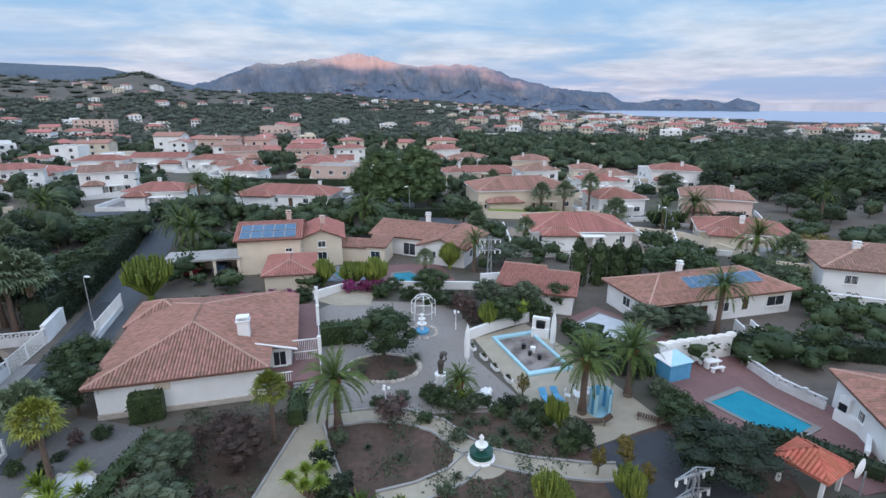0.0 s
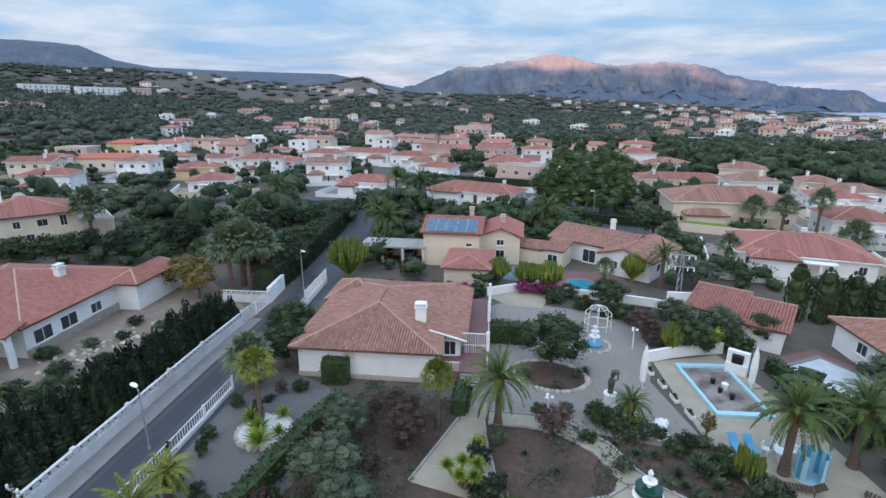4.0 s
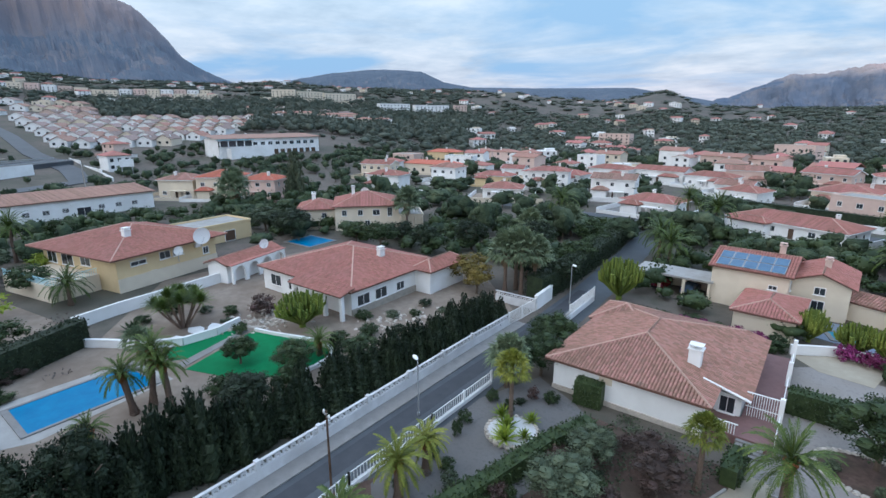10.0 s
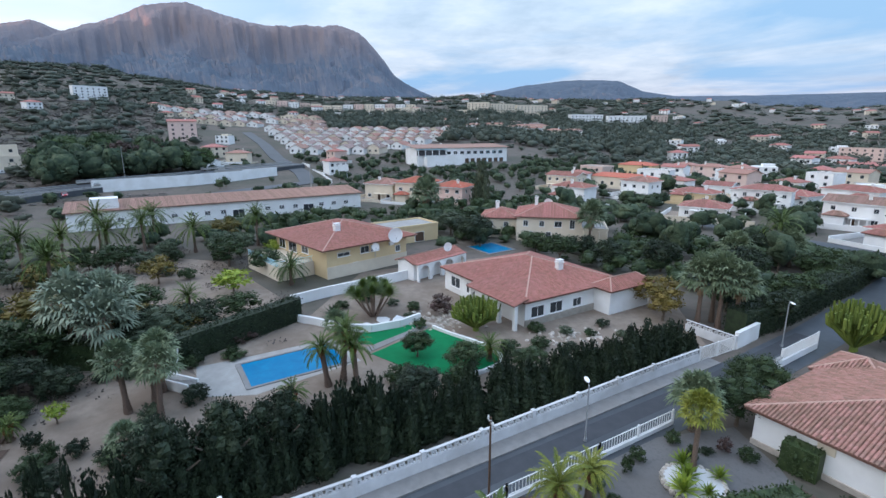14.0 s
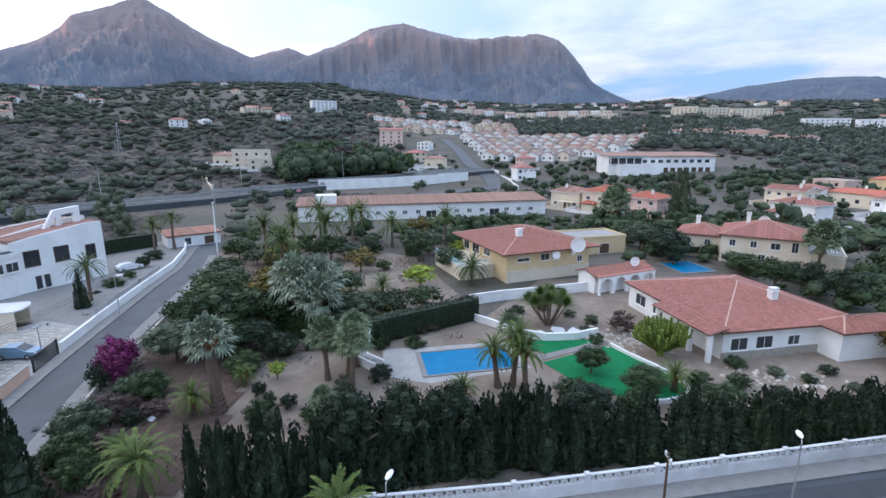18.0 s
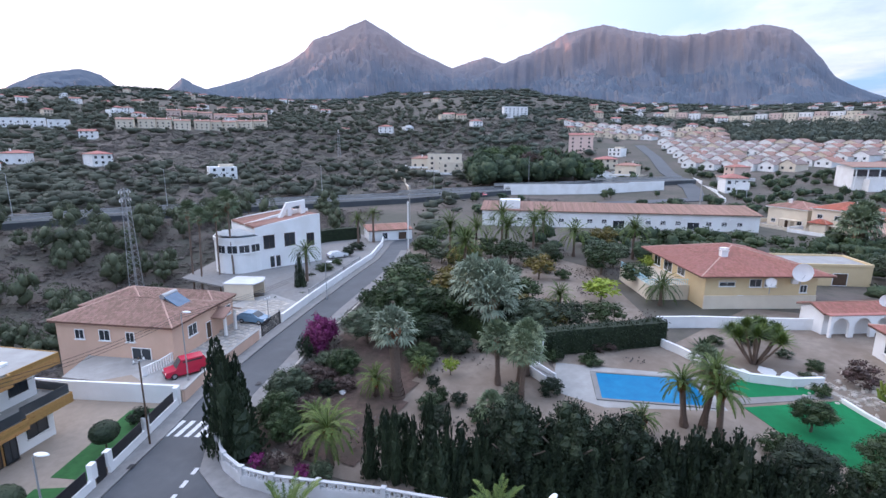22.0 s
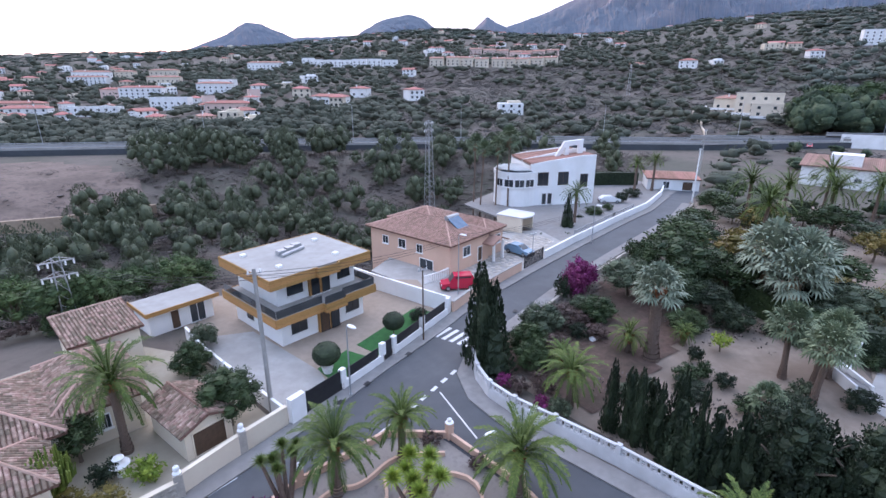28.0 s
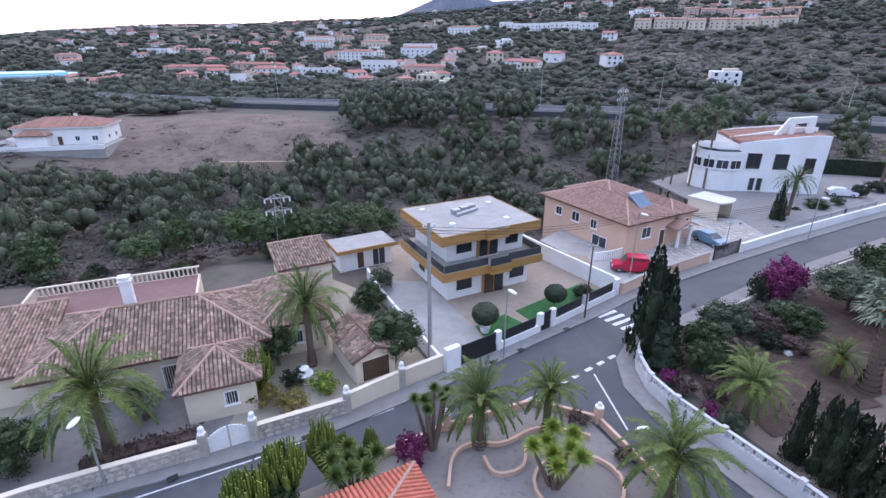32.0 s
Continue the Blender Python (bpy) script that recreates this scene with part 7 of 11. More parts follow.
def fan_crown(v, lf=None):
    """A round head of pleated fans on long stalks, their tips hanging."""
    rnd = random.Random(200 + v)
    g = G()
    n = 58
    for i in range(n):
        t = i / n
        az, el = i * 2.39996 + rnd.uniform(-.2, .2), radians(86 - 110 * t ** 1.1 + rnd.uniform(-9, 9))
        d = Vector((math.cos(az) * math.cos(el), math.sin(az) * math.cos(el), math.sin(el)))
        sv = Vector((-math.sin(az), math.cos(az), 0))
        stem = rnd.uniform(0.46, 0.64)
        p = d * stem + Vector((0, 0, -0.10 * t))
        g.face(tuple(sv * -0.014), tuple(sv * 0.014), tuple(p + sv * 0.012), tuple(p - sv * 0.012))
        up = sv.cross(d)
        roll = rnd.uniform(-0.5, 0.5)
        sv2 = (sv * math.cos(roll) + up * math.sin(roll)).normalized()
        for k in range(12):
            a = radians(-105 + 19 * k)
            q = (d * math.cos(a) + sv2 * math.sin(a) + up * 0.12 * (k % 2)).normalized()
            l2 = 0.44 * (1 - 0.25 * abs(k - 5.5) / 5.5) * rnd.uniform(0.85, 1.1)
            tip = Vector((0, 0, -0.13 * rnd.uniform(0.4, 1.5)))
            s2 = q.cross(up)
            s2 = s2.normalized() * 0.036 if s2.length > 0.01 else sv * 0.036
            m = p + q * l2 * 0.6
            g.face(tuple(p), tuple(m - s2), tuple(p + q * l2 + tip), tuple(m + s2))
    return g.mesh("crown", lf or FAN_LEAF)


def dead_skirt(v):
    rnd = random.Random(230 + v)
    g = G()
    for i in range(60):
        az = i * 2.39996
        o = Vector((math.cos(az), math.sin(az), 0))
        z = -rnd.uniform(0.0, 0.35)
        p = o * 0.08 + Vector((0, 0, z))
        d = (o * rnd.uniform(0.3, 0.7) + Vector((0, 0, -1))).normalized()
        g.leafq(p, d, o, rnd.uniform(0.3, 0.5), 0.12)
    return g.mesh("dry_skirt", DEAD_LEAF)


def sized(ob, x, y, z, sx, sy, sz, deg=0.0, tilt=0.0):
    ob.matrix_local = Matrix.LocRotScale((x, y, z), Euler((radians(tilt), 0, radians(deg))), (sx, sy, sz))
    return ob


PR = random.Random(5)


def date_palm(x, y, h, w, label="", lean=0.0):
    p = thing("date_palm", label or "feathery green date palm with a stout brown trunk", "palm tree", at(x, y, land(x, y), PR.uniform(0, 360)), "palms")
    v = PR.randrange(3)
    th = max(0.5, h - w * 0.22)
    lf = YELLOW_PALM if "yellow-green" in label else PALM_LEAF
    sized(part("trunk", shared(("pt", 0), lambda: palm_trunk(0)), None, p), 0, 0, 0, 0.24, 0.24, th, 0, lean)
    top = (0, -math.sin(radians(lean)) * th, math.cos(radians(lean)) * th)
    if math.hypot(x, y) < 70:
        sized(part("trunk_collar", shared(("cb", 0), lambda: cut_bases(0)), None, p, "orange-brown shaved frond bases"), *top, 0.3, 0.3, 0.8)
    sized(part("crown", shared(("dc", v, lf.name), lambda: date_crown(v, lf)), None, p), *top, w * 0.54, w * 0.54, w * 0.54, 0, lean * 0.5)
    return p


def fan_palm(x, y, h, w, label="", lean=0.0, skirt=True, r=0.24):
    p = thing("fan_palm", label or "tall fan palm with a grey-green crown and dry skirt", "palm tree", at(x, y, land(x, y), PR.uniform(0, 360)), "palms")
    v = PR.randrange(3)
    th = max(0.4, h - w * 0.4)
    lf = SILVER_LEAF if "silver" in label else YELLOW_PALM if "bright" in label else FAN_LEAF
    sized(part("trunk", shared(("pt", 0), lambda: palm_trunk(0)), None, p), 0, 0, 0, r, r, th, 0, lean)
    top = (0, -math.sin(radians(lean)) * th, math.cos(radians(lean)) * th)
    sized(part("crown", shared(("fc", v, lf.name), lambda: fan_crown(v, lf)), None, p), *top, w * 0.55, w * 0.55, w * 0.55)
    if skirt:
        sized(part("dry_skirt", shared(("ds", v), lambda: dead_skirt(v)), None, p), *top, w * 0.5, w * 0.5, w * 0.6)
    return p


def leaf_clumps(v, leaves, per, clumps, flat, size, openness=0.0, low=-0.8, up=0.0):
    """A crown of radius 1: leaf blades round uneven clumps, with dark twiggy cores."""
    rnd = random.Random(300 + v)
    g = G()
    cs = []
    for i in range(clumps):
        z = 1 - (1 - low) * (i + 0.5) / clumps
        a = i * 2.39996 + rnd.uniform(-.4, .4)
        q = math.sqrt(max(0.0, 1 - z * z))
        r = rnd.uniform(0.58, 0.80)
        cs.append((Vector((math.cos(a) * q * r, math.sin(a) * q * r, z * r * flat)), rnd.uniform(0.20, 0.33)))
    cs.append((Vector((0, 0, 0)), 0.6))
    for c, r in cs:
        g.blob(c.x, c.y, c.z, r * 0.66, r * 0.66, r * 0.52, rnd, 0.25, 6, 4)
        for k in range(per):
            d = rand_dir(rnd, -0.8)
            p = c + Vector((d.x, d.y, d.z * 0.8)) * r * rnd.uniform(0.55, 1.12)
            q = (d + rand_dir(rnd) * 0.9 + Vector((0, 0, up))).normalized()
            g.leafq(p, q, rand_dir(rnd), size * rnd.uniform(0.7, 1.4), size * 0.6)
    return g


def limbs(v, n=5):
    rnd = random.Random(400 + v)
    g = G()
    g.tube([(0, 0, 0), (0.02, 0.01, 0.25), (0.0, 0.03, 0.5)], [0.055, 0.04, 0.035], 8)
    for i in range(n):
        a = i * 2.39996
        e = Vector((math.cos(a) * 0.42, math.sin(a) * 0.42, rnd.uniform(0.72, 0.92)))
        g.tube([(0, 0.02, rnd.uniform(0.3, 0.48)), tuple(e * 0.55 + Vector((0, 0, 0.2))), tuple(e)], [0.026, 0.018, 0.008], 6)
    return g.mesh("trunk", BARK)


TREES = {
    "broad": (LEAF, 154, 30, 0.8, 0.063), "olive": (LEAF_OLIVE, 154, 30, 0.76, 0.059), "yellow": (LEAF_YELLOW, 98, 24, 0.85, 0.067),
    "purple": (LEAF_PURPLE, 98, 24, 0.8, 0.063), "lime": (LEAF_LIME, 64, 20, 0.8, 0.10), "pine": (LEAF_STONE_PINE, 120, 40, 0.92, 0.06), "dark": (LEAF_DARK, 168, 28, 0.85, 0.063), "magenta": (BOUGAIN, 70, 22, 0.8, 0.10),
}


def tree(kind, x, y, h, w, label="", name="tree", cat="tree", trunk=True):
    """A tree or, with no trunk showing, a bush."""
    lf, per, cl, flat, size = TREES[kind]
    v = PR.randrange(3)
    t = thing(name, label or {"broad": "leafy green garden tree with a full crown", "olive": "grey-green olive tree with a rounded crown", "yellow": "small tree with yellowing autumn leaves", "purple": "bush with dull purple foliage", "lime": "bright yellow-green leafy garden shrub", "pine": "dark green pine with a wide crown", "dark": "dark green tree with dense foliage", "magenta": "magenta bougainvillea bush in full flower"}[kind], cat, at(x, y, land(x, y), PR.uniform(0, 360)))
    small = 0.42 if w < 2.2 else 0.56 if w < 3.4 or (math.hypot(x, y) > 62 and w < 9) else 1.0
    cr = shared(("cr", kind, v, small), lambda: leaf_clumps(v * 7 + len(kind), lf, int(per * small), int(cl * small), flat, size / small).mesh("crown", lf))
    if trunk:
        sized(part("trunk", shared(("lb", v), lambda: limbs(v)), None, t), 0, 0, -0.1, max(1.5, h * 0.8), max(1.5, h * 0.8), h * 0.8)
        ch = h * 0.78
        sized(part("crown", cr, None, t), 0, 0, h - ch * 0.5, w * 0.54, w * 0.54, ch * 0.62)
    else:
        sized(part("crown", cr, None, t), 0, 0, h * 0.46, w * 0.5, w * 0.5, h * 0.68)
    return t


def bush(kind, x, y, h, w, label="", name="bush"):
    return tree(kind, x, y, h, w, label or {"broad": "rounded green bush in a garden bed", "olive": "grey-green rounded bush in dry soil", "dark": "dark green clipped garden bush", "lime": "bright lime-green leafy garden bush", "purple": "dull purple bush with small leaves", "yellow": "bush with yellowing autumn leaves", "pine": "low green bush with needle leaves", "magenta": "magenta bougainvillea bush in full flower"}[kind], name, "bush", False)


def conifer_mesh(v, lf, slim, spires=6, shape="spire"):
    """A shaggy conifer: several uneven spires growing out of one bushy base."""
    rnd = random.Random(500 + v)
    g = G()
    tops = [(0.0, 0.0, 1.0, 0.62 if spires else 1.0)] + [(math.cos(k * 2.4 + v) * rnd.uniform(0.3, 0.62), math.sin(k * 2.4 + v) * rnd.uniform(0.3, 0.62), rnd.uniform(0.5, 0.88), rnd.uniform(0.34, 0.5)) for k in range(spires)]
    for x, y, hh, rr in tops:
        for k in range(5):
            z = k / 5
            r = rr * ((1 - z) ** 0.7 * 0.72 + 0.05) if shape == "spire" else rr * min(1.0, 3.2 * (1 - z)) ** 0.5 * 0.85
            g.blob(x + rnd.uniform(-.04, .04), y + rnd.uniform(-.04, .04), hh * (z * 0.86 + 0.09), r * slim, r * slim, hh * 0.15, rnd, 0.3, 6, 4)
        for k in range(int(190 * hh * (4.5 if rr > 0.9 else 1.6 if rr > 0.6 else 1))):
            z = rnd.random() ** 1.15
            a = rnd.uniform(0, 2 * math.pi)
            r = rr * ((1 - z) ** 0.65 * 0.95 + 0.08) * rnd.uniform(0.7, 1.15) * slim if shape == "spire" else rr * min(1.0, 3.2 * (1 - z)) ** 0.5 * rnd.uniform(0.8, 1.02)
            p = Vector((x + math.cos(a) * r, y + math.sin(a) * r, hh * z * 0.98))
            d = Vector((math.cos(a) * 0.6, math.sin(a) * 0.6, 0.2 + 0.25 * rnd.random())) + rand_dir(rnd) * 0.3
            d = Vector((d.x, d.y, d.z * 0.5)).normalized()
            g.leafq(p, d, rand_dir(rnd), (0.12 * (0.6 + 0.5 * (1 - z)) + 0.04) * slim, 0.07)
    return g.mesh("crown", lf)


def conifer(x, y, h, w, label="dark green shaggy conifer of a tall hedge", name="conifer", lf=None, shape="spire"):
    t = thing(name, label, "conifer", at(x, y, land(x, y), PR.uniform(0, 360)), "conifers")
    v = PR.randrange(4)
    sized(part("trunk", shared(("ct", 0), lambda: G().tube([(0, 0, 0), (0, 0, 0.5)], [1, 0.8], 6).mesh("trunk", BARK)), None, t), 0, 0, 0, 0.1, 0.1, h)
    sized(part("crown", shared(("cf", v, (lf or LEAF_DARK).name, name, shape), lambda: conifer_mesh(v, lf or LEAF_DARK, 1.0, 0 if name == "cypress" else 6, shape)), None, t), 0, 0, 0.05, w * 0.5, w * 0.5, h)
    return t


def hedge(line, h, w, lf, label, cat="hedge", density=26, z=0.0):
    """A clipped hedge: leafy skin over a dark core."""
    rnd = random.Random(int(abs(line[0][0] * 7 + line[0][1])))
    g = G()
    for a, b in zip(line, line[1:]):
        ln = math.hypot(b[0] - a[0], b[1] - a[1])
        u = Vector((b[0] - a[0], b[1] - a[1], 0)) / ln
        s = Vector((-u.y, u.x, 0))
        g.bar(a, b, w * 0.82, h * 0.93, z)
        for k in range(int(density * ln * (2 * h + w))):
            t = rnd.uniform(0, ln)
            f = rnd.uniform(0, 2 * h + w)
            wob = 1 + 0.10 * noise.noise((t * 0.7, a[0], f))
            if f < h:
                p, o = s * (-w / 2) * wob + Vector((0, 0, f)), -s
            elif f < h + w:
                p, o = s * (f - h - w / 2) + Vector((0, 0, h * wob)), Vector((0, 0, 1))
            else:
                p, o = s * (w / 2) * wob + Vector((0, 0, f - h - w)), s
            p = Vector((a[0], a[1], z)) + u * t + p * 0.96
            d = (o + rand_dir(rnd) * 1.1).normalized()
            g.leafq(p, d, rand_dir(rnd), 0.26 * rnd.uniform(0.7, 1.3), 0.16)
    return solo("hedge", g, lf, label, cat)


def euphorbia_mesh(v):
    """A short forked trunk whose arms fan out and turn up into crowded lobes."""
    rnd = random.Random(600 + v)
    g = G()
    g.tube([(0, 0, 0), (0.01, 0.02, 0.12), (0, 0, 0.26)], [0.13, 0.11, 0.10], 7)
    n = 46
    for i in range(n):
        a = i * 2.39996 + rnd.uniform(-.2, .2)
        r = 0.90 * math.sqrt((i + 0.5) / n)
        x, y = math.cos(a) * r, math.sin(a) * r
        top = (1 - 0.42 * r * r) * rnd.uniform(0.84, 1.0)
        mid = (x * 0.72, y * 0.72, 0.16 + (top - 0.16) * 0.45)
        g.tube([(x * 0.08, y * 0.08, 0.10 + 0.1 * (1 - r)), (x * 0.42, y * 0.42, 0.16 + (top - 0.16) * 0.18), mid], [0.045, 0.042, 0.040], 5)
        for k in range(3):
            b = a + k * 2.1 + rnd.uniform(-.5, .5)
            q = rnd.uniform(0.05, 0.10)
            ex, ey, ez = x + math.cos(b) * q, y + math.sin(b) * q, top * rnd.uniform(0.88, 1.03)
            g.tube([mid, (ex * 0.94, ey * 0.94, mid[2] + (ez - mid[2]) * 0.4), (ex, ey, ez)], [0.036, 0.046, 0.030], 5)
    return g.mesh("stem_clump", CACTUS)


def euphorbia(x, y, h, w, label="big candelabra cactus with crowded upright stems"):
    t = thing("cactus", label, "cactus", at(x, y, 0, PR.uniform(0, 360)), "cacti")
    v = PR.randrange(2)
    sized(part("stem_clump", shared(("eu", v), lambda: euphorbia_mesh(v)), None, t), 0, 0, 0, w * 0.5, w * 0.5, h)["kind"] = "stuff"
    return t


def rosette_mesh(v, n, lf, wide, stiff):
    rnd = random.Random(700 + v)
    g = G()
    for i in range(n):
        az, el = i * 2.39996, radians(82 - 80 * i / n)
        d = Vector((math.cos(az) * math.cos(el), math.sin(az) * math.cos(el), math.sin(el)))
        s = Vector((-math.sin(az), math.cos(az), 0)) * wide
        l2 = rnd.uniform(0.85, 1.05)
        m = d * 0.5 * l2 + Vector((0, 0, 0.03))
        e = d * l2 + Vector((0, 0, -(1 - stiff) * 0.35))
        g.face(tuple(-s * 0.6), tuple(s * 0.6), tuple(m + s), tuple(m - s))
        g.face(tuple(m - s), tuple(m + s), tuple(e))
    return g.mesh("leaf_rosette", lf)


def agave(x, y, r, label="spiky grey-green agave rosette plant", lf=None, z=0.0):
    t = thing("agave", label, "succulent", at(x, y, z, PR.uniform(0, 360)), "succulents")
    sized(part("leaf_rosette", shared(("ag", (lf or LEAF_OLIVE).name), lambda: rosette_mesh(3, 38, lf or LEAF_OLIVE, 0.07, 0.9)), None, t), 0, 0, 0.02, r, r, r)
    return t


def yucca(x, y, h, w, n=7, label="many-stemmed yucca with spiky green heads", lf=None):
    rnd = random.Random(int(abs(x * 13 + y * 7)))
    t = thing("yucca", label, "yucca", at(x, y, 0, PR.uniform(0, 360)), "yuccas")
    for i in range(n):
        a = i * 2.39996
        r = w * 0.42 * math.sqrt((i + 0.3) / n)
        hh = h * rnd.uniform(0.62, 0.9)
        e = (math.cos(a) * r, math.sin(a) * r, hh)
        part("stem", G().tube([(e[0] * 0.15, e[1] * 0.15, 0), (e[0] * 0.6, e[1] * 0.6, hh * 0.5), e], [0.16, 0.12, 0.09], 7), PALM_BARK, t)
        k = w * 0.24
        sized(part("leaf_head", shared(("yh", (lf or PALM_LEAF).name), lambda: rosette_mesh(9, 84, lf or PALM_LEAF, 0.05, 0.55)), None, t), *e, k, k, k)
    return t


# garden of the first villa
date_palm(-8.0, 32.6, 5.4, 5.6)
fan_palm(-12.4, 31.2, 5.6, 2.8, "slim young palm with a bright green head", 0, False, 0.16)
date_palm(11.2, 34.7, 5.9, 5.4)
date_palm(15.8, 37.2, 5.4, 5.2)
date_palm(18.0, 42.6, 3.6, 4.2)
tree("broad", -5.7, 43.2, 5.4, 6.2, "rounded dark olive-leaved tree on a stone-edged island")
hedge([(-12.6, 46.6), (-8.6, 47.6)], 2.2, 1.6, LEAF, "clipped block of dark green hedge")
hedge([(-2.4, 57.4), (3.2, 58.0)], 1.4, 1.2, LEAF, "clipped green hedge behind the gazebo")
tree("olive", -16.7, 22.6, 3.8, 4.8)
tree("olive", -18.2, 27.6, 3.0, 3.6)
tree("olive", -14.0, 20.4, 3.2, 4.0)
tree("purple", -13.6, 28.2, 3.4, 3.6, "bare brownish-purple shrub beside the path")
tree("purple", -15.4, 30.6, 2.8, 3.4, "bare brownish shrub below the villa")
hedge([(-20.6, 14.0), (-20.6, 20.0), (-21.0, 26.0), (-20.6, 30.6)], 1.5, 1.3, LEAF, "clipped dark green garden hedge beside the yard")
hedge([(-11.3, 33.0), (-11.9, 36.2)], 1.5, 1.2, LEAF, "clipped green hedge beside the steps")
bush("broad", -19.0, 30.6, 1.2, 1.5)
bush("lime", -16.6, 32.2, 0.9, 1.1)
fan_palm(-25.2, 26.4, 6.4, 3.2, "slim fan palm with a bright green head", 0, False, 0.17)
for x, y, s in ((-24.6, 25.4, 1.3), (-23.6, 24.2, 1.5), (-26.0, 26.2, 1.2), (-24.0, 27.6, 1.0), (-22.9, 25.6, 0.9)):
    agave(x, y, s, "spiky lime-green succulent in the round planter", LEAF_LIME, 0.4)
date_palm(-23.4, 14.6, 4.0, 4.3, "yellow-green date palm by the street")
date_palm(-24.6, 17.6, 3.4, 3.6, "yellow-green young date palm by the street")
date_palm(-22.0, 10.0, 3.6, 4.2)
fan_palm(-29.6, 30.4, 5.0, 4.4, "grey-green palm beside the street fence")
tree("broad", -29.2, 34.4, 4.4, 4.8, "grey-green leafy tree beside the street")
tree("broad", -31.6, 38.8, 4.6, 5.0, "leafy tree at the villa corner")
for x, y in ((-27.6, 23.6), (-28.6, 27.6), (-26.6, 19.6), (-29.8, 30.8)):
    bush("broad", x, y, 1.2, 1.3, "small clipped bush along the fence")
for x, y, w in ((-8.2, 28.4, 2.0), (-6.4, 26.4, 1.6), (-4.2, 34.8, 1.4)):
    bush("dark", x, y, w * 0.8, w)
yucca(-8.5, 25.9, 1.9, 3.4, 5, "yellow-green cycad-like palm bush", LEAF_LIME)
agave(-5.0, 24.6, 1.6, "spiky green palm-like plant", PALM_LEAF)
tree("purple", -4.0, 33.6, 2.2, 2.8, "small leafless grey tree", "tree")
for x, y, r in ((4.6, 32.0, 0.9), (6.0, 33.0, 1.2), (7.0, 31.6, 1.0), (3.2, 33.4, 0.8), (8.4, 31.0, 0.8), (0.4, 33.8, 0.6)):
    agave(x, y, r)
for x, y, h, w in ((2.6, 35.4, 1.6, 1.8), (1.6, 34.8, 1.2, 1.5), (4.4, 34.2, 1.3, 1.6), (8.0, 33.2, 1.5, 1.8), (10.0, 30.6, 1.6, 2.2), (5.8, 30.2, 0.9, 1.4)):
    bush(PR.choice(("broad", "olive", "dark")), x, y, h, w)
for x, y, h, w in ((8.9, 32.4, 3.0, 1.6), (6.6, 25.2, 2.6, 2.6), (11.6, 25.6, 2.8, 2.2)):
    euphorbia(x, y, h, w, "tall yellow-green columnar cactus")
date_palm(1.4, 36.6, 2.6, 3.4, "low bright green palm beside the statue")
for x, y in ((10.4, 27.8), (13.0, 26.2), (12.4, 28.2), (6.8, 37.0)):
    tree("yellow", x, y, 2.3, 1.1, "thin yellowing sapling in dry soil")
tree("dark", 18.4, 27.6, 3.5, 7.2, "broad dark green tree with a dense spreading crown")
bush("broad", 21.0, 23.4, 1.8, 2.6)
bush("dark", 24.4, 23.4, 1.8, 3.0)
hedge([(22.6, 31.8), (26.0, 30.6), (29.4, 27.4)], 1.0, 1.2, LEAF_DARK, "dark clipped hedge below the pool terrace")
bush("magenta", 29.4, 25.0, 2.2, 3.2)
tree("broad", 18.0, 33.6, 2.0, 3.2)
for x, y, h, w, k in ((6.6, 50.8, 3.8, 3.8, "broad"), (9.6, 54.6, 4.2, 4.2, "olive"), (2.4, 53.0, 3.4, 3.4, "purple"), (5.4, 55.2, 4.2, 4.2, "olive"), (8.2, 52.0, 3.0, 3.0, "lime"), (13.6, 55.6, 3.6, 3.6, "broad"), (-1.6, 59.6, 4.0, 4.6, "broad")):
    tree(k, x, y, h, w)
euphorbia(4.9, 50.0, 3.8, 2.6, "yellow-green columnar cactus clump")
agave(-2.6, 43.4, 0.9)
hedge([(13.4, 50.0), (15.4, 46.2), (17.0, 43.0), (19.4, 40.6)], 1.4, 1.2, LEAF, "green hedge between the pools")
# neighbours north
for x, y, h, w in ((-12.2, 63.6, 4.0, 4.4), (-9.4, 63.6, 4.6, 4.6), (-16.4, 63.8, 4.2, 4.0)):
    euphorbia(x, y, h, w)
euphorbia(1.0, 71.2, 4.6, 3.8)
euphorbia(-37.0, 58.6, 6.6, 6.6)
for x, y in ((-22.6, 56.8), (-26.4, 57.6), (-8.0, 60.6), (-6.6, 62.6), (-18.5, 57.0)):
    bush("broad", x, y, 1.6, 3.2, "low leafy bush with magenta flowers", "bush")
for i in range(7):
    bush("magenta" if i % 3 else "broad", -28.4 + i * 1.8, 55.2 + i * 0.53, 1.9, 2.6)
hedge([(-33.0, 55.0), (-28.8, 55.9)], 1.4, 1.1, LEAF_DARK, "dark hedge behind the villa")
for x, y in ((-12.4, 61.6), (-10.4, 61.6), (-8.6, 61.9)):
    bush("magenta", x, y, 1.8, 2.4)
date_palm(4.6, 70.1, 5.8, 5.6)
fan_palm(-2.6, 67.8, 4.0, 3.0)
date_palm(-15.6, 96.0, 6.0, 8.6)
date_palm(-41.0, 78.4, 5.8, 8.2)
date_palm(-45.4, 83.0, 6.2, 8.0)
date_palm(-47.4, 108.0, 7.6, 8.6)
date_palm(-55.0, 110.5, 8.6, 7.4)
date_palm(-75.3, 92.0, 7.6, 8.6)
date_palm(29.2, 48.4, 7.0, 5.6)
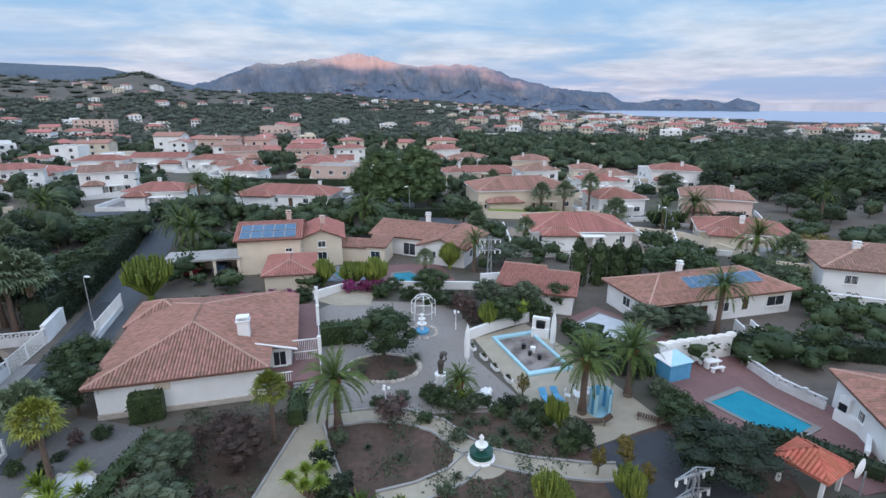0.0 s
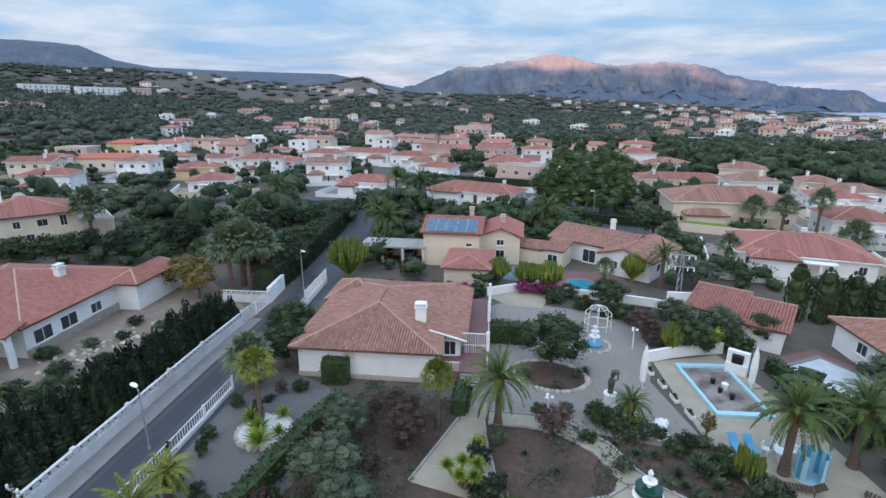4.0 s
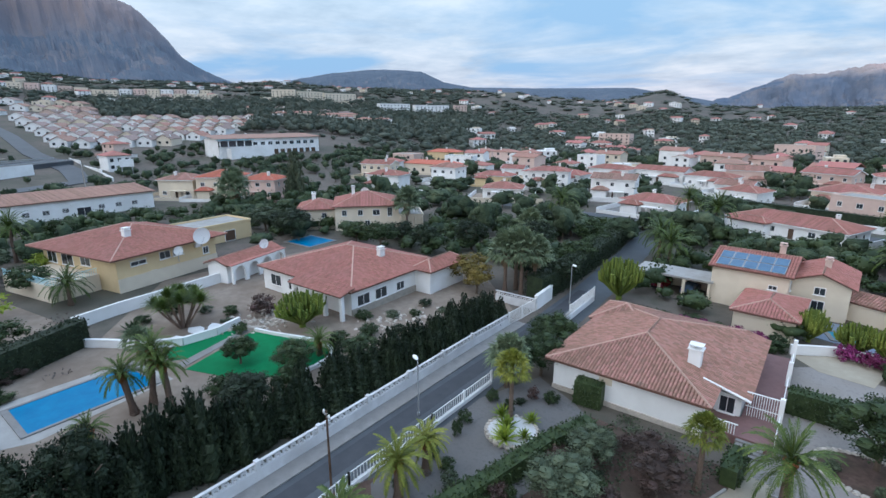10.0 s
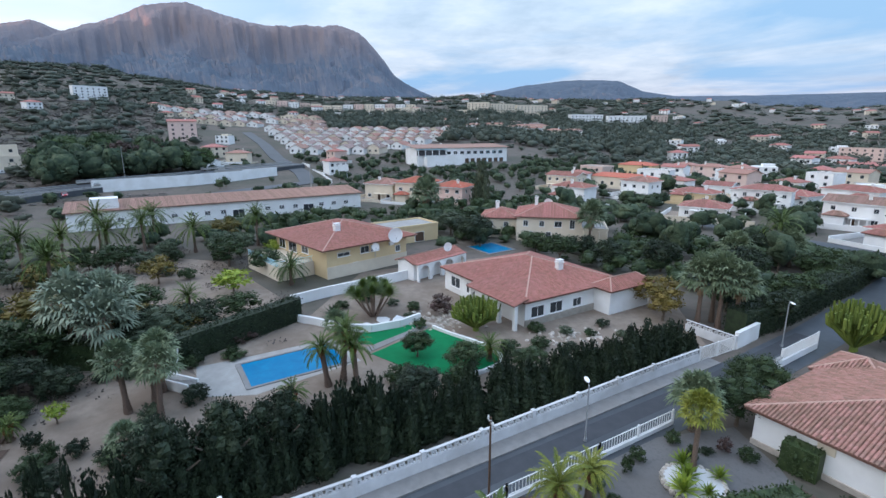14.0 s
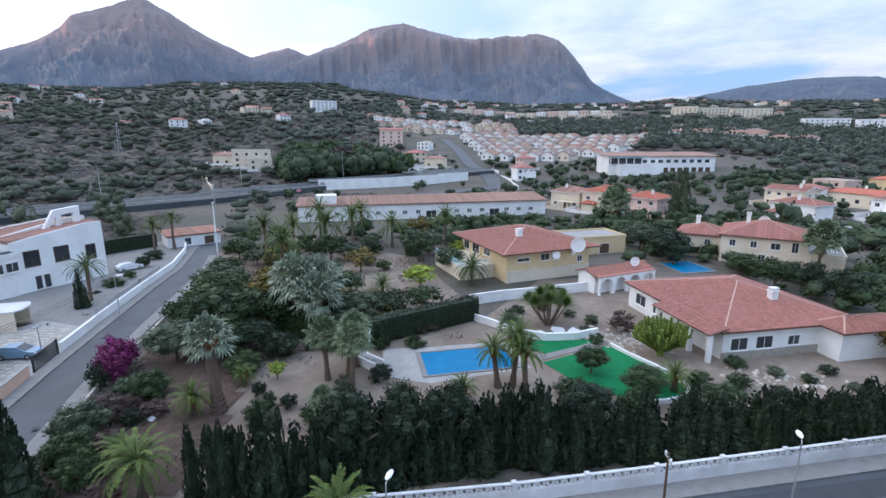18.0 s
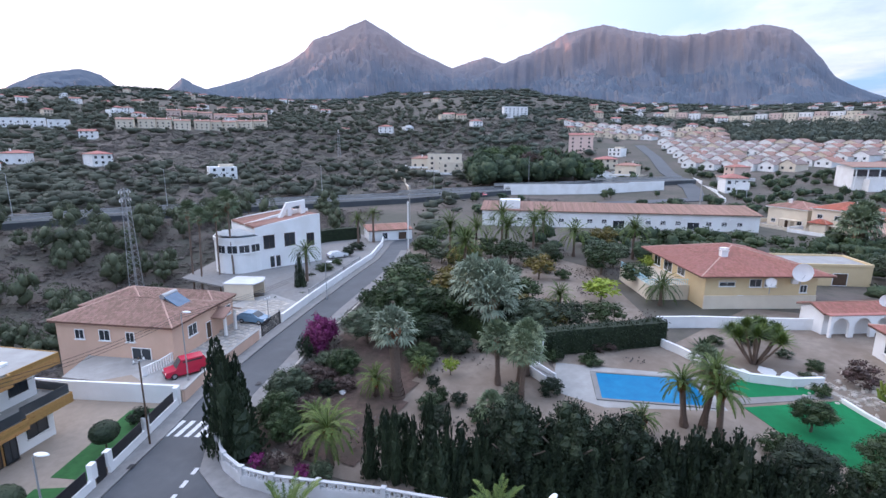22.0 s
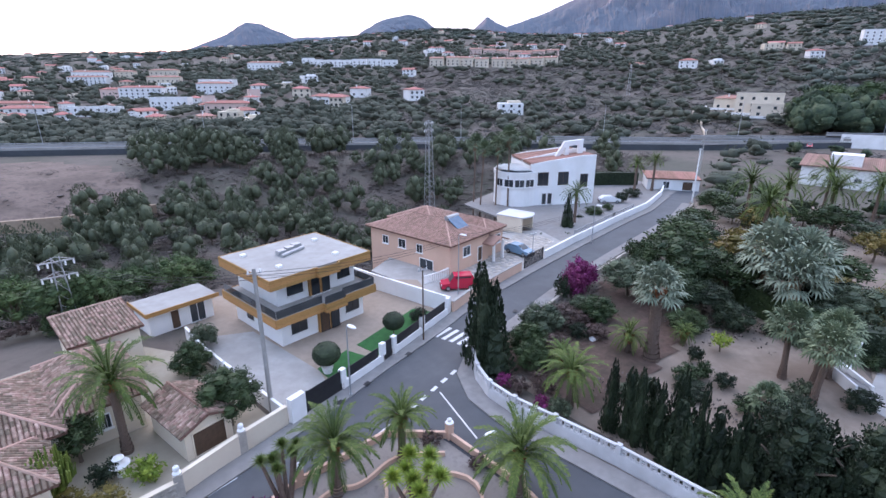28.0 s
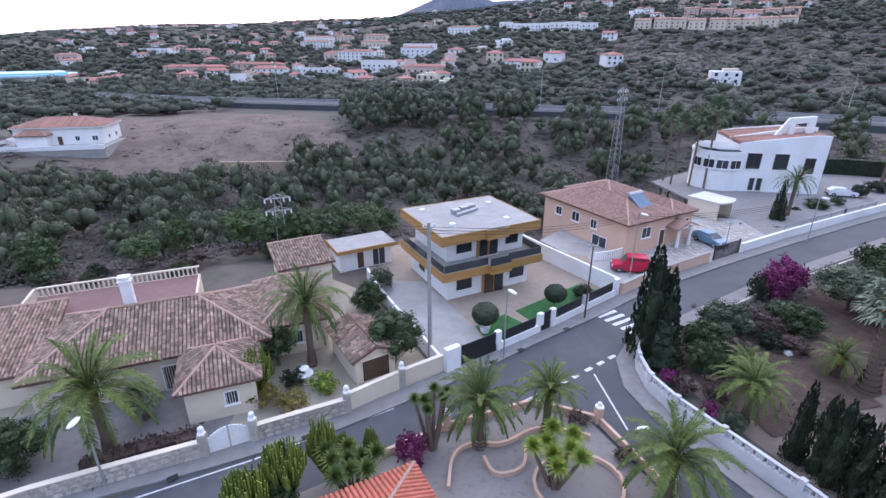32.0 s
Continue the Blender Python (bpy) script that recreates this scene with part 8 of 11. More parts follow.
for x, y, h, w in ((12.7, 128.5, 7.5, 5), (17.4, 119.8, 6.6, 5), (22.0, 110.0, 7.0, 5), (27.0, 109.5, 7.4, 5), (32.4, 109.0, 9.2, 5), (42.7, 94.4, 5.8, 6.6), (49.9, 97.0, 6.6, 8), (46.2, 70.5, 6.8, 7.0), (77.3, 99.5, 8.2, 6.6), (55.5, 49.4, 3.4, 6.6), (14.7, 85.9, 4.6, 4.2), (49.5, 68.0, 6.0, 5.5), (6.5, 92, 4.2, 5), (36.0, 102, 5.0, 6)):
    (date_palm if w > 6 else fan_palm)(x, y, h, w)
for x, y, h, w in ((18.5, 64.4, 6.8, 2.2), (21.3, 64.6, 6.4, 2.1), (23.8, 64.8, 6.3, 2.1), (26.2, 65.0, 6.0, 2.1)):
    conifer(x, y, h, w, "tall clipped dark green column cypress", "cypress", LEAF, "column")
for x, y, h, w, k in ((9.4, 72.9, 3.6, 6.6, "olive"), (4.0, 97.0, 5.8, 8.3, "broad"), (55.1, 92.0, 4.7, 7.1, "dark"), (63.0, 81.0, 3.0, 6.5, "yellow"), (26.8, 50.4, 2.8, 5.4, "olive"), (21.9, 49.0, 3.6, 4.8, "olive"), (36, 66, 4, 6, "broad"), (30, 68, 3.6, 6, "broad"), (44, 62, 4, 6, "olive"), (60, 70, 4.4, 6, "dark"), (70, 66, 4.2, 6.6, "broad"), (24, 72, 3.6, 5, "broad"), (40, 46, 2.2, 3.0, "broad"), (36.6, 45.2, 1.8, 2.6, "lime"), (33.2, 47.0, 1.6, 2.2, "broad")):
    tree(k, x, y, h, w)
hedge([(28.6, 45.4), (36.0, 44.6), (43.0, 43.2), (52, 42)], 1.9, 1.6, LEAF_DARK, "long dark clipped hedge beside the terrace")
hedge([(-36.0, 106.6), (-20, 107.6), (1.8, 106.8)], 2.0, 1.6, LEAF_DARK, "long dark clipped hedge across the street", density=12)
hedge([(-58.0, 144.0), (-24.0, 142.0)], 3.2, 1.6, LEAF_DARK, "tall dark hedge round a tennis court", density=8)
hedge([(10.0, 107.6), (29.5, 105.0)], 1.6, 1.6, LEAF_LIME, "yellow-green clipped hedge on the estate wall", density=12)
hedge([(-45.4, 52.5), (-49.0, 61.0), (-54.8, 75.0), (-61.5, 92.0), (-64, 99)], 2.4, 3.0, LEAF, "broad clipped green hedge following the street", density=16)
hedge([(-64.0, 99.5), (-78.0, 93.0), (-84, 86)], 2.0, 2.2, LEAF, "curving clipped hedge of the corner garden", density=12)
for x, y, h, w in ((-14.8, 121.0, 13.6, 11.5), (-6.2, 124.0, 14.4, 11.0), (-18.6, 118.0, 9.6, 9.0), (-10.4, 117.0, 10.4, 10.0), (-3.4, 119.5, 9.4, 9.0), (-13.6, 114.5, 6.4, 9.2), (-6.4, 115.0, 6.2, 9.0)):
    tree("pine", x, y, h, w, "tall spreading pine with a bushy green crown", "pine_tree", "tree")

# trees and palms between the walled plots east of the street
for x, y, h, w, k in ((84, 127, 6.5, 8, "dark"), (91, 121, 5.5, 7, "broad"), (95, 133, 7.0, 9, "dark"), (103, 142, 7.5, 10, "dark"), (88, 138, 6.0, 8, "broad"), (79, 112, 4.6, 6, "olive"), (86, 106, 5.4, 7, "dark"), (74, 99, 3.6, 5, "broad"), (108, 130, 6.4, 8, "broad"), (112, 150, 7.6, 10, "dark"), (98, 152, 6.8, 9, "dark"), (117, 140, 7.0, 9, "broad"), (72, 118, 4.4, 5.6, "broad"), (68, 128, 5.0, 6.4, "dark"), (76, 140, 6.2, 8, "dark"), (64, 140, 5.6, 7, "broad"), (90, 92, 4.6, 6, "dark"), (100, 112, 5.0, 6.6, "dark")):
    tree(k, x, y, h, w)

# fuller planting of the beds round the small fountain
GR = random.Random(9)
for x, y, h, w, k in ((-0.9, 36.2, 1.7, 2.6, "broad"), (0.6, 35.6, 1.4, 2.2, "broad"), (2.0, 36.4, 1.2, 2.0, "lime"), (3.4, 35.8, 1.0, 1.6, "broad"), (5.2, 35.2, 1.3, 1.9, "dark"), (6.4, 36.0, 0.9, 1.6, "olive"), (7.6, 34.8, 1.2, 1.7, "broad"), (9.6, 31.4, 1.9, 2.4, "olive"), (9.0, 30.2, 1.3, 2.0, "broad"), (10.6, 31.8, 1.2, 1.7, "dark"), (3.8, 30.8, 0.8, 1.5, "olive"), (1.2, 31.4, 1.0, 1.6, "olive"), (-1.4, 33.6, 0.8, 1.5, "broad"), (-6.9, 25.4, 1.9, 2.8, "dark"), (-7.6, 31.0, 1.1, 1.7, "olive"), (-8.8, 30.2, 0.8, 1.4, "lime"), (0.2, 26.0, 0.8, 1.4, "olive"), (3.6, 25.4, 0.9, 1.2, "olive"), (-3.4, 36.6, 0.8, 1.6, "olive"), (-5.4, 35.8, 0.8, 1.5, "broad"), (13.4, 30.8, 0.8, 1.4, "yellow")):
    bush(k, x, y, h, w)
for x, y, r in ((6.6, 32.6, 1.3), (7.5, 33.4, 1.2), (6.0, 33.8, 1.1), (7.0, 34.2, 1.0), (2.0, 33.0, 0.8), (5.0, 31.0, 0.7), (1.0, 27.4, 0.6), (-3.0, 29.4, 0.5), (-5.4, 30.4, 0.5)):
    agave(x, y, r, "blue-grey spiky agave in the bed")
for x, y, h, w in ((8.3, 32.9, 3.2, 1.2), (7.2, 24.4, 2.4, 1.8), (11.9, 24.9, 3.0, 1.3), (-2.6, 23.6, 2.2, 1.6)):
    euphorbia(x, y, h, w, "tall yellow-green columnar cactus in a bed")
for i in range(26):
    x, y = GR.uniform(-27, -14), GR.uniform(14, 33)
    if -25.6 < x < -21.6 and 22 < y < 29:
        continue
    bush(GR.choice(("broad", "olive", "dark", "purple")), x, y, GR.uniform(0.6, 1.5), GR.uniform(1.0, 2.0))
for x, y, h, w, k in ((14.0, 41.4, 1.4, 2.2, "broad"), (16.0, 41.6, 1.5, 2.4, "olive"), (18.6, 37.4, 1.6, 2.4, "olive"), (19.4, 35.6, 1.6, 2.6, "broad"), (20.0, 33.6, 1.5, 2.4, "broad"), (17.2, 40.4, 1.8, 2.2, "dark"), (-8.0, 59.4, 1.6, 2.6, "broad"), (-4.4, 58.8, 1.8, 2.8, "broad"), (1.0, 56.8, 2.2, 3.2, "olive"), (7.6, 52.2, 3.2, 3.8, "broad"), (3.8, 52.0, 2.2, 3.0, "purple"), (11.0, 52.6, 2.6, 3.2, "broad")):
    bush(k, x, y, h, w)

for i in range(34):
    x, y = GR.uniform(-20, -12.6), GR.uniform(17, 32)
    bush(GR.choice(("broad", "olive", "dark", "purple", "purple")), x, y, GR.uniform(0.7, 1.8), GR.uniform(1.2, 2.4))

# the tall clipped hedge along the far side of the street, and one square block by the villa
hedge([(-44.2, 49.5), (-45.3, 55.6), (-49.0, 67.0), (-54.0, 81.5), (-60.6, 96.0)], 3.4, 3.0, LEAF_DARK, "tall dark clipped hedge along the street pavement")
hedge([(-24.4, 33.6), (-22.2, 34.4)], 2.3, 1.6, LEAF, "square clipped green hedge against the villa wall")


# western gardens
for i in range(30):
    t = i / 29
    x, y = lerp((-34.6, 7.5), (-42.0, 40.0), t)
    for k in range(2):
        if k and i % 3 == 1:
            continue
        conifer(x - 1.9 * k + PR.uniform(-.5, .5) + (0.7 if k == 0 else 0), y + PR.uniform(-.5, .5) + k * 0.6, PR.uniform(2.5, 4.7) if t > 0.25 else PR.uniform(2.8, 4.8), PR.uniform(2.3, 3.3))
for i in range(16):
    t = i / 15
    x, y = lerp((-28.2, -13.0), (-34.0, 6.8), t)
    conifer(x - 0.5 + PR.uniform(-.5, .5), y + PR.uniform(-.5, .5), PR.uniform(3.8, 6.4), PR.uniform(2.6, 3.6), lf=LEAF_DARK)
    if 3 < i:
        conifer(x - 3.2 + PR.uniform(-.5, .5), y + PR.uniform(-.5, .5), PR.uniform(3.4, 5.6), PR.uniform(2.6, 3.4))
for x, y, h, w in ((-30.6, -8.4, 7.4, 4.6), (-32.4, -5.0, 7.0, 4.4), (-33.6, -1.6, 6.4, 4.2)):
    tree("dark", x, y, h, w, "dark glossy-leaved evergreen tree in the hedge")
for x, y, h, w in ((-28.9, -13.9, 6.8, 1.7), (-28.5, -12.4, 6.9, 1.7), (-27.9, -16.2, 6.0, 1.9), (-27.6, -18.2, 5.8, 1.9), (-28.4, -15.0, 5.4, 1.8), (-28.2, -17.2, 5.4, 2.6), (-29.8, -14.6, 5.6, 3.0), (-29.6, -16.4, 4.6, 2.8)):
    conifer(x, y, h, w * 0.62, "slender dark cypress by the street wall", "cypress")
for x, y, h, w in ((-25.6, -30.9, 9.2, 2.8), (-25.0, -29.7, 8.4, 2.6), (-26.6, -30.4, 7.6, 2.6), (-25.4, -28.4, 5.6, 3.0)):
    conifer(x, y, h, w, "tall narrow cypress at the street corner", "cypress")
p = fan_palm(-38.4, -22.5, 8.8, 4.8, "tall silvery-green fan palm with a thick brown trunk", 3, False, 0.46)
sized(part("trunk_collar", shared(("cb", 0), lambda: cut_bases(0)), None, p, "rust-brown shaved frond bases"), 0, -0.33, 6.6, 0.5, 0.5, 1.3)
fan_palm(-57.6, -22.6, 9.6, 7.6, "large silvery fan palm with a shaggy head")
fan_palm(-59.6, -20.4, 9.0, 7.2, "large silvery fan palm with a shaggy head")
fan_palm(-55.6, -19.4, 8.0, 6.4, "large silvery fan palm with a shaggy head")
for x, y, h in ((-45.2, -14.8, 6.6), (-43.2, -11.8, 6.8), (-46.6, -13.0, 5.4), (-48.4, -12.8, 6.0)):
    fan_palm(x, y, h, 4.0, "green fan palm of a small group", PR.uniform(-4, 4), True, 0.22)
fan_palm(-35.4, -11.8, 4.6, 2.6, "fan palm with a stout brown trunk", 2, True, 0.34)
for x, y, h, w in ((-27.2, -21.6, 4.2, 5.0), (-37.6, -24.4, 2.6, 3.8), (-43.3, -22.6, 1.8, 2.6), (-30.0, -25.2, 2.6, 3.4)):
    date_palm(x, y, h, w)
for x, y, h in ((-45.6, 3.6, 6.2), (-44.2, 4.8, 5.2), (-45.2, 2.2, 4.8)):
    date_palm(x, y, h, 4.2, "date palm of a pool-side clump", PR.uniform(-8, 8))
date_palm(-42.0, -1.0, 2.2, 3.2)
date_palm(-46.0, 19.0, 2.4, 4.0)
tree("broad", -44.0, 15.6, 3.4, 4.2, "leafy tree beside the putting green")
tree("broad", -49.0, 11.8, 3.0, 3.4, "round-crowned tree on the putting green")
tree("dark", -40.6, 10.0, 3.2, 4.6)
tree("broad", -42.6, 22.0, 2.6, 4.0)
euphorbia(-54.2, 20.4, 4.9, 6.6, "large rounded candelabra cactus before the villa")
bush("purple", -61.0, 17.8, 2.8, 3.8, "rounded dark purple clipped bush")
yucca(-62.7, 9.0, 4.6, 7.6, 11)
agave(-63.6, 4.0, 2.2, "big spiky green agave plant", LEAF)
fan_palm(-56.6, 3.8, 3.4, 3.4)
for x, y, h, w, k in ((-54.4, 46.2, 5.0, 6.6, "yellow"), (-50.6, 44.6, 4.6, 5.2, "yellow"), (-44.6, 56.2, 5.0, 5.0, "dark"), (-51.0, 55.0, 5.4, 6.0, "dark"), (-56.4, 62.0, 5.6, 7.0, "dark"), (-50.0, 66.0, 5.0, 6.0, "broad"), (-62.0, 70.0, 5.6, 7.0, "dark"), (-60.0, 82.0, 4.6, 6.0, "broad"), (-70.0, 60.0, 6.0, 7.0, "dark"), (-74.0, 52.0, 5.4, 6.0, "dark"), (-80.0, 46.0, 5.6, 6.6, "broad"), (-82.0, 52.0, 4.6, 5.6, "dark"), (-88.0, 45.0, 4.4, 5.6, "broad"), (-99.0, 36.0, 6.6, 9.0, "dark"), (-106.0, 38.0, 4.0, 6.0, "dark"), (-110.0, 34.0, 5.6, 8.0, "olive"), (-118.0, 40.0, 5.0, 8.0, "broad"), (-72, 84, 5, 6, "dark"), (-78, 70, 5, 6, "dark"), (-86, 78, 5, 6, "broad")):
    tree(k, x, y, h, w)
for x, y, h, w in ((-46.6, 49.4, 9.4, 6.2), (-48.2, 47.8, 8.8, 6.0), (-45.6, 50.8, 8.4, 5.6), (-48.6, 50.4, 9.0, 5.8)):
    fan_palm(x, y, h, w, "tall grey-green fan palm of a close group", PR.uniform(-5, 5))
for x, y, h, w in ((-89.7, 58.2, 9.6, 7.0), (-93.4, 60.8, 9.2, 6.6), (-147.6, 37.6, 10.5, 10.0), (-143.0, 36.0, 9.5, 9.0), (-70.0, 76.0, 6.0, 6.6), (-66.0, 84.0, 6.6, 6.2)):
    fan_palm(x, y, h, w)
conifer(-152.6, 57.0, 15.0, 8.0, "tall dark green tiered araucaria", "conifer", LEAF_PINE)
hedge([(-53.6, -13.6), (-56.4, -10.6), (-61.0, -4.6), (-64.2, -0.6)], 3.2, 2.0, LEAF_DARK, "tall dark clipped hedge along the plot", density=20)
hedge([(-60.3, -31.0), (-57.0, -24.0), (-54.5, -16.0)], 3.0, 2.4, LEAF, "overgrown hedge across the plot", density=14)
for x, y, h, w in ((-106.9, -35.4, 7.2, 9.4), (-104.2, -28.4, 9.0, 8.0), (-107.6, -20.4, 6.6, 8.0), (-110.4, -8.7, 7.8, 7.6), (-88.1, -40.6, 9.6, 8.0), (-78.1, -33.0, 8.6, 7.6), (-112.2, -38.4, 9.0, 8.4), (-100, -40, 7.5, 8), (-118, -30, 8, 8), (-72.2, -15.0, 2.8, 5.0), (-79.7, -1.6, 4.2, 6.4)):
    date_palm(x, y, h, w)
for x, y, h, w, k in ((-48.0, -32.6, 4.8, 6.6, "olive"), (-52.6, -30.0, 7.2, 8.0, "broad"), (-48.4, -28.0, 5.4, 6.6, "broad"), (-56.6, -26.2, 6.0, 7.4, "broad"), (-62.0, -36.0, 6.4, 8.0, "broad"), (-70.0, -40.0, 5.2, 7.6, "olive"), (-78.0, -43.0, 4.4, 6.0, "broad"), (-66.0, -30.0, 6.0, 7.0, "yellow"), (-84.0, -36.0, 5.6, 7.4, "yellow"), (-94.0, -30.0, 5.4, 7.0, "broad"), (-94.1, -12.5, 5.8, 6.6, "broad"), (-77.4, -9.9, 4.0, 6.2, "lime"), (-86.0, -22.0, 4.6, 6.0, "yellow"), (-100.0, -14.0, 5.4, 6.6, "olive"), (-72.0, -26.0, 4.2, 6.0, "broad"), (-92.0, -48.0, 4.6, 6.6, "broad"), (-104.0, -52.0, 4.4, 6.0, "broad"), (-118.0, -16.0, 5.4, 7.0, "yellow"), (-124.0, -2.0, 5.0, 6.6, "broad"), (-98.0, -4.0, 4.0, 5.0, "lime"), (-108, 4, 5, 6, "broad")):
    tree(k, x, y, h, w)
for x, y, h, w, k in ((-33.4, -31.4, 3.4, 4.6, "olive"), (-30.0, -29.4, 3.0, 4.0, "broad"), (-36.4, -31.6, 2.6, 4.0, "purple"), (-31.4, -27.4, 2.4, 3.6, "purple"), (-28.4, -27.0, 2.8, 3.4, "broad"), (-40.6, -30.6, 2.6, 4.0, "broad"), (-37.4, -28.0, 1.6, 3.0, "purple"), (-46.0, -24.0, 2.4, 4.2, "broad"), (-50.2, -22.0, 3.0, 4.6, "dark"), (-27.0, -24.2, 1.8, 2.6, "purple"), (-41.2, -36.2, 3.0, 1.9, "dark"), (-52.6, -17.2, 3.0, 3.2, "broad"), (-39.6, -18.4, 1.6, 1.6, "broad")):
    bush(k, x, y, h, w)
tree("lime", -45.0, -20.0, 2.0, 1.8, "small bright green sapling on sandy ground")
for x, y, h, w in ((-43.0, -36.4, 3.6, 3.4), (-45.0, -37.2, 4.0, 3.6), (-46.8, -37.8, 3.2, 3.2)):
    bush("magenta", x, y, h, w)
bush("magenta", -24.8, -26.4, 1.3, 1.5)
bush("purple", -25.2, -25.2, 1.4, 2.0)
bush("magenta", -25.4, -22.6, 1.1, 1.4)
bush("olive", -25.8, -21.2, 1.6, 2.2)
# own corner garden
date_palm(-9.2, -23.0, 4.9, 5.6)
date_palm(-13.8, -23.4, 4.4, 4.6)
date_palm(-18.2, -17.0, 4.6, 6.2)
date_palm(-25.0, -7.6, 3.4, 5.2)
yucca(-12.6, -19.3, 3.6, 4.0, 8, "lime-green many-headed yucca in a round bed", LEAF_LIME)
euphorbia(2.2, -21.0, 5.0, 2.8, "yellow-green branching cactus by the street")
euphorbia(0.2, -22.3, 5.0, 2.0, "tall green branching cactus by the street")
euphorbia(4.0, -19.8, 4.6, 2.8, "yellow-green branching cactus by the street")
euphorbia(-0.9, -22.8, 3.3, 0.8, "slim young columnar cactus by the street")
euphorbia(-2.5, -22.8, 3.3, 1.1, "slim young columnar cactus by the street")
yucca(-1.3, -20.7, 3.4, 3.8, 9)
yucca(-6.3, -23.5, 5.0, 2.8, 7, "tall green many-headed yucca at the street edge")
bush("magenta", -4.9, -22.8, 2.2, 2.4)
bush("broad", 3.0, -20.0, 2.6, 3.4)
bush("lime", -15.8, -14.0, 1.6, 2.2)
for x, y in ((-16.4, -15.0), (-17.6, -20.2), (-16.2, -23.8)):
    bush("purple", x, y, 1.0, 1.6, "low reddish-brown shrub in the bed")
# Spanish house garden
date_palm(1.4, -34.0, 7.0, 6.6)
date_palm(13.5, -27.4, 6.2, 7.6, "stout date palm in the paved forecourt")
fan_palm(12.2, -30.0, 2.8, 2.6, "small fan palm by the house wall", 0, False, 0.16)
euphorbia(5.2, -31.0, 4.2, 3.4, "branching green cactus before the house")
tree("broad", -5.0, -33.2, 4.6, 4.6, "dense green tree by the street wall")
tree("broad", 4.0, -34.6, 3.4, 3.0)
tree("yellow", 4.6, -30.0, 1.4, 2.6, "low yellowish shrub behind the wall")
bush("dark", 2.6, -31.6, 1.6, 2.0)
bush("lime", 0.4, -30.6, 1.6, 2.4)
tree("yellow", 2.6, -29.0, 1.3, 2.6, "dry yellow shrub behind the wall")
bush("broad", 18.6, -27.0, 3.4, 4.6, "dark leafy shrub in the forecourt")
hedge([(7.8, -27.0), (11.4, -26.4), (14.2, -25.4)], 1.0, 1.3, LEAF_PURPLE, "clipped dull-purple hedge behind the stone wall")
agave(13.4, -24.9, 1.0)
bush("broad", -3.6, -42.0, 3.0, 3.6)
bush("olive", -5.2, -46.5, 2.4, 3.0)
# round clipped trees before the modern house
def topiary(x, y, h, r):
    rnd = random.Random(61)
    t = thing("topiary", "clipped dark grey-green ball tree before the modern house", "tree", at(x, y, 0.05), "ball trees")
    part("trunk", G().tube([(0, 0, 0.1), (0.03, 0, h - r)], [0.07, 0.06], 8), BARK, t)
    g = G().blob(0, 0, h - r * 0.7, r * 0.95, r * 0.95, r * 0.78, rnd, 0.03, 18, 12)
    for k in range(900):
        d = rand_dir(rnd, -0.9)
        g.leafq(Vector((d.x * r * 0.93, d.y * r * 0.93, h - r * 0.7 + d.z * r * 0.76)), (d + rand_dir(rnd) * 1.2).normalized(), rand_dir(rnd), 0.1, 0.07)
    part("crown", g, LEAF_DARK, t)


topiary(-13.3, -36.0, 2.7, 1.25)
topiary(-20.9, -38.5, 2.5, 1.1)
bush("dark", -24.6, -40.0, 1.6, 2.4)
# second street
for x, y, h, w in ((-60.6, -80.6, 13.6, 4.2), (-60.2, -78.2, 12.6, 3.8), (-62.4, -75.6, 13.4, 4.6), (-63.8, -73.2, 15.4, 5.0)):
    fan_palm(x, y, h - land(x, y), w, "very tall slim fan palm beside the white villa", PR.uniform(-5, 5), True, 0.16)
date_palm(-66.4, -58.2, 7.6, 5.6)
conifer(-63.4, -57.0, 7.6, 2.6, "dark irregular araucaria-like conifer")
conifer(-56.6, -56.0, 4.0, 2.2, "small dark conifer in a yard")
date_palm(-98.0, -70.0, 7.0, 5.0)
date_palm(-101.0, -67.6, 8.0, 4.6)
for x, y, h, w, k in ((-60.6, -54.4, 1.8, 3.0, "broad"), (-74.0, -60.6, 1.6, 4.0, "broad"), (-92.0, -66.0, 2.0, 4.0, "dark"), (-86.0, -64.0, 2.2, 3.0, "dark"), (-54.0, -84.0, 4.0, 6.0, "olive"), (-58.0, -90.0, 4.0, 6.0, "broad")):
    bush(k, x, y, h, w)
for x, y, h, w, k in ((-60.0, -64.0, 1.6, 2.4, "olive"), (-63.0, -61.0, 1.2, 2.0, "broad"), (-66.6, -62.6, 2.2, 2.6, "broad"), (-70.0, -60.4, 1.4, 2.4, "dark"), (-71.6, -64.4, 1.8, 2.2, "olive"), (-78.4, -61.0, 1.4, 2.2, "broad"), (-57.6, -68.0, 1.8, 3.0, "olive"), (-55.8, -72.0, 2.0, 3.0, "broad")):
    bush(k, x, y, h, w)
hedge([(-88, -82), (-98, -78), (-104, -74)], 3.2, 2.0, LEAF_DARK, "tall dark hedge beside the white villa", density=10)

# copper-leaved trees and tall pines behind the upper retaining wall
for x, y, h, w in ((-262, -76, 15, 15), (-268, -66, 16, 14), (-256, -70, 11, 12)):
    tree("purple", x, y, h, w, "large tree with dull purple autumn foliage", "tree")
for x, y, h, w in ((-252, -92, 14, 13), (-262, -98, 16, 15), (-244, -86, 11, 11), (-274, -88, 17, 15), (-258, -52, 12, 12), (-268, -44, 12, 12), (-252, -60, 10, 11), (-286, -72, 15, 15), (-250, -104, 12, 12)):
    tree("pine", x, y, h, w, "tall bushy dark pine on the slope", "pine_tree", "tree")

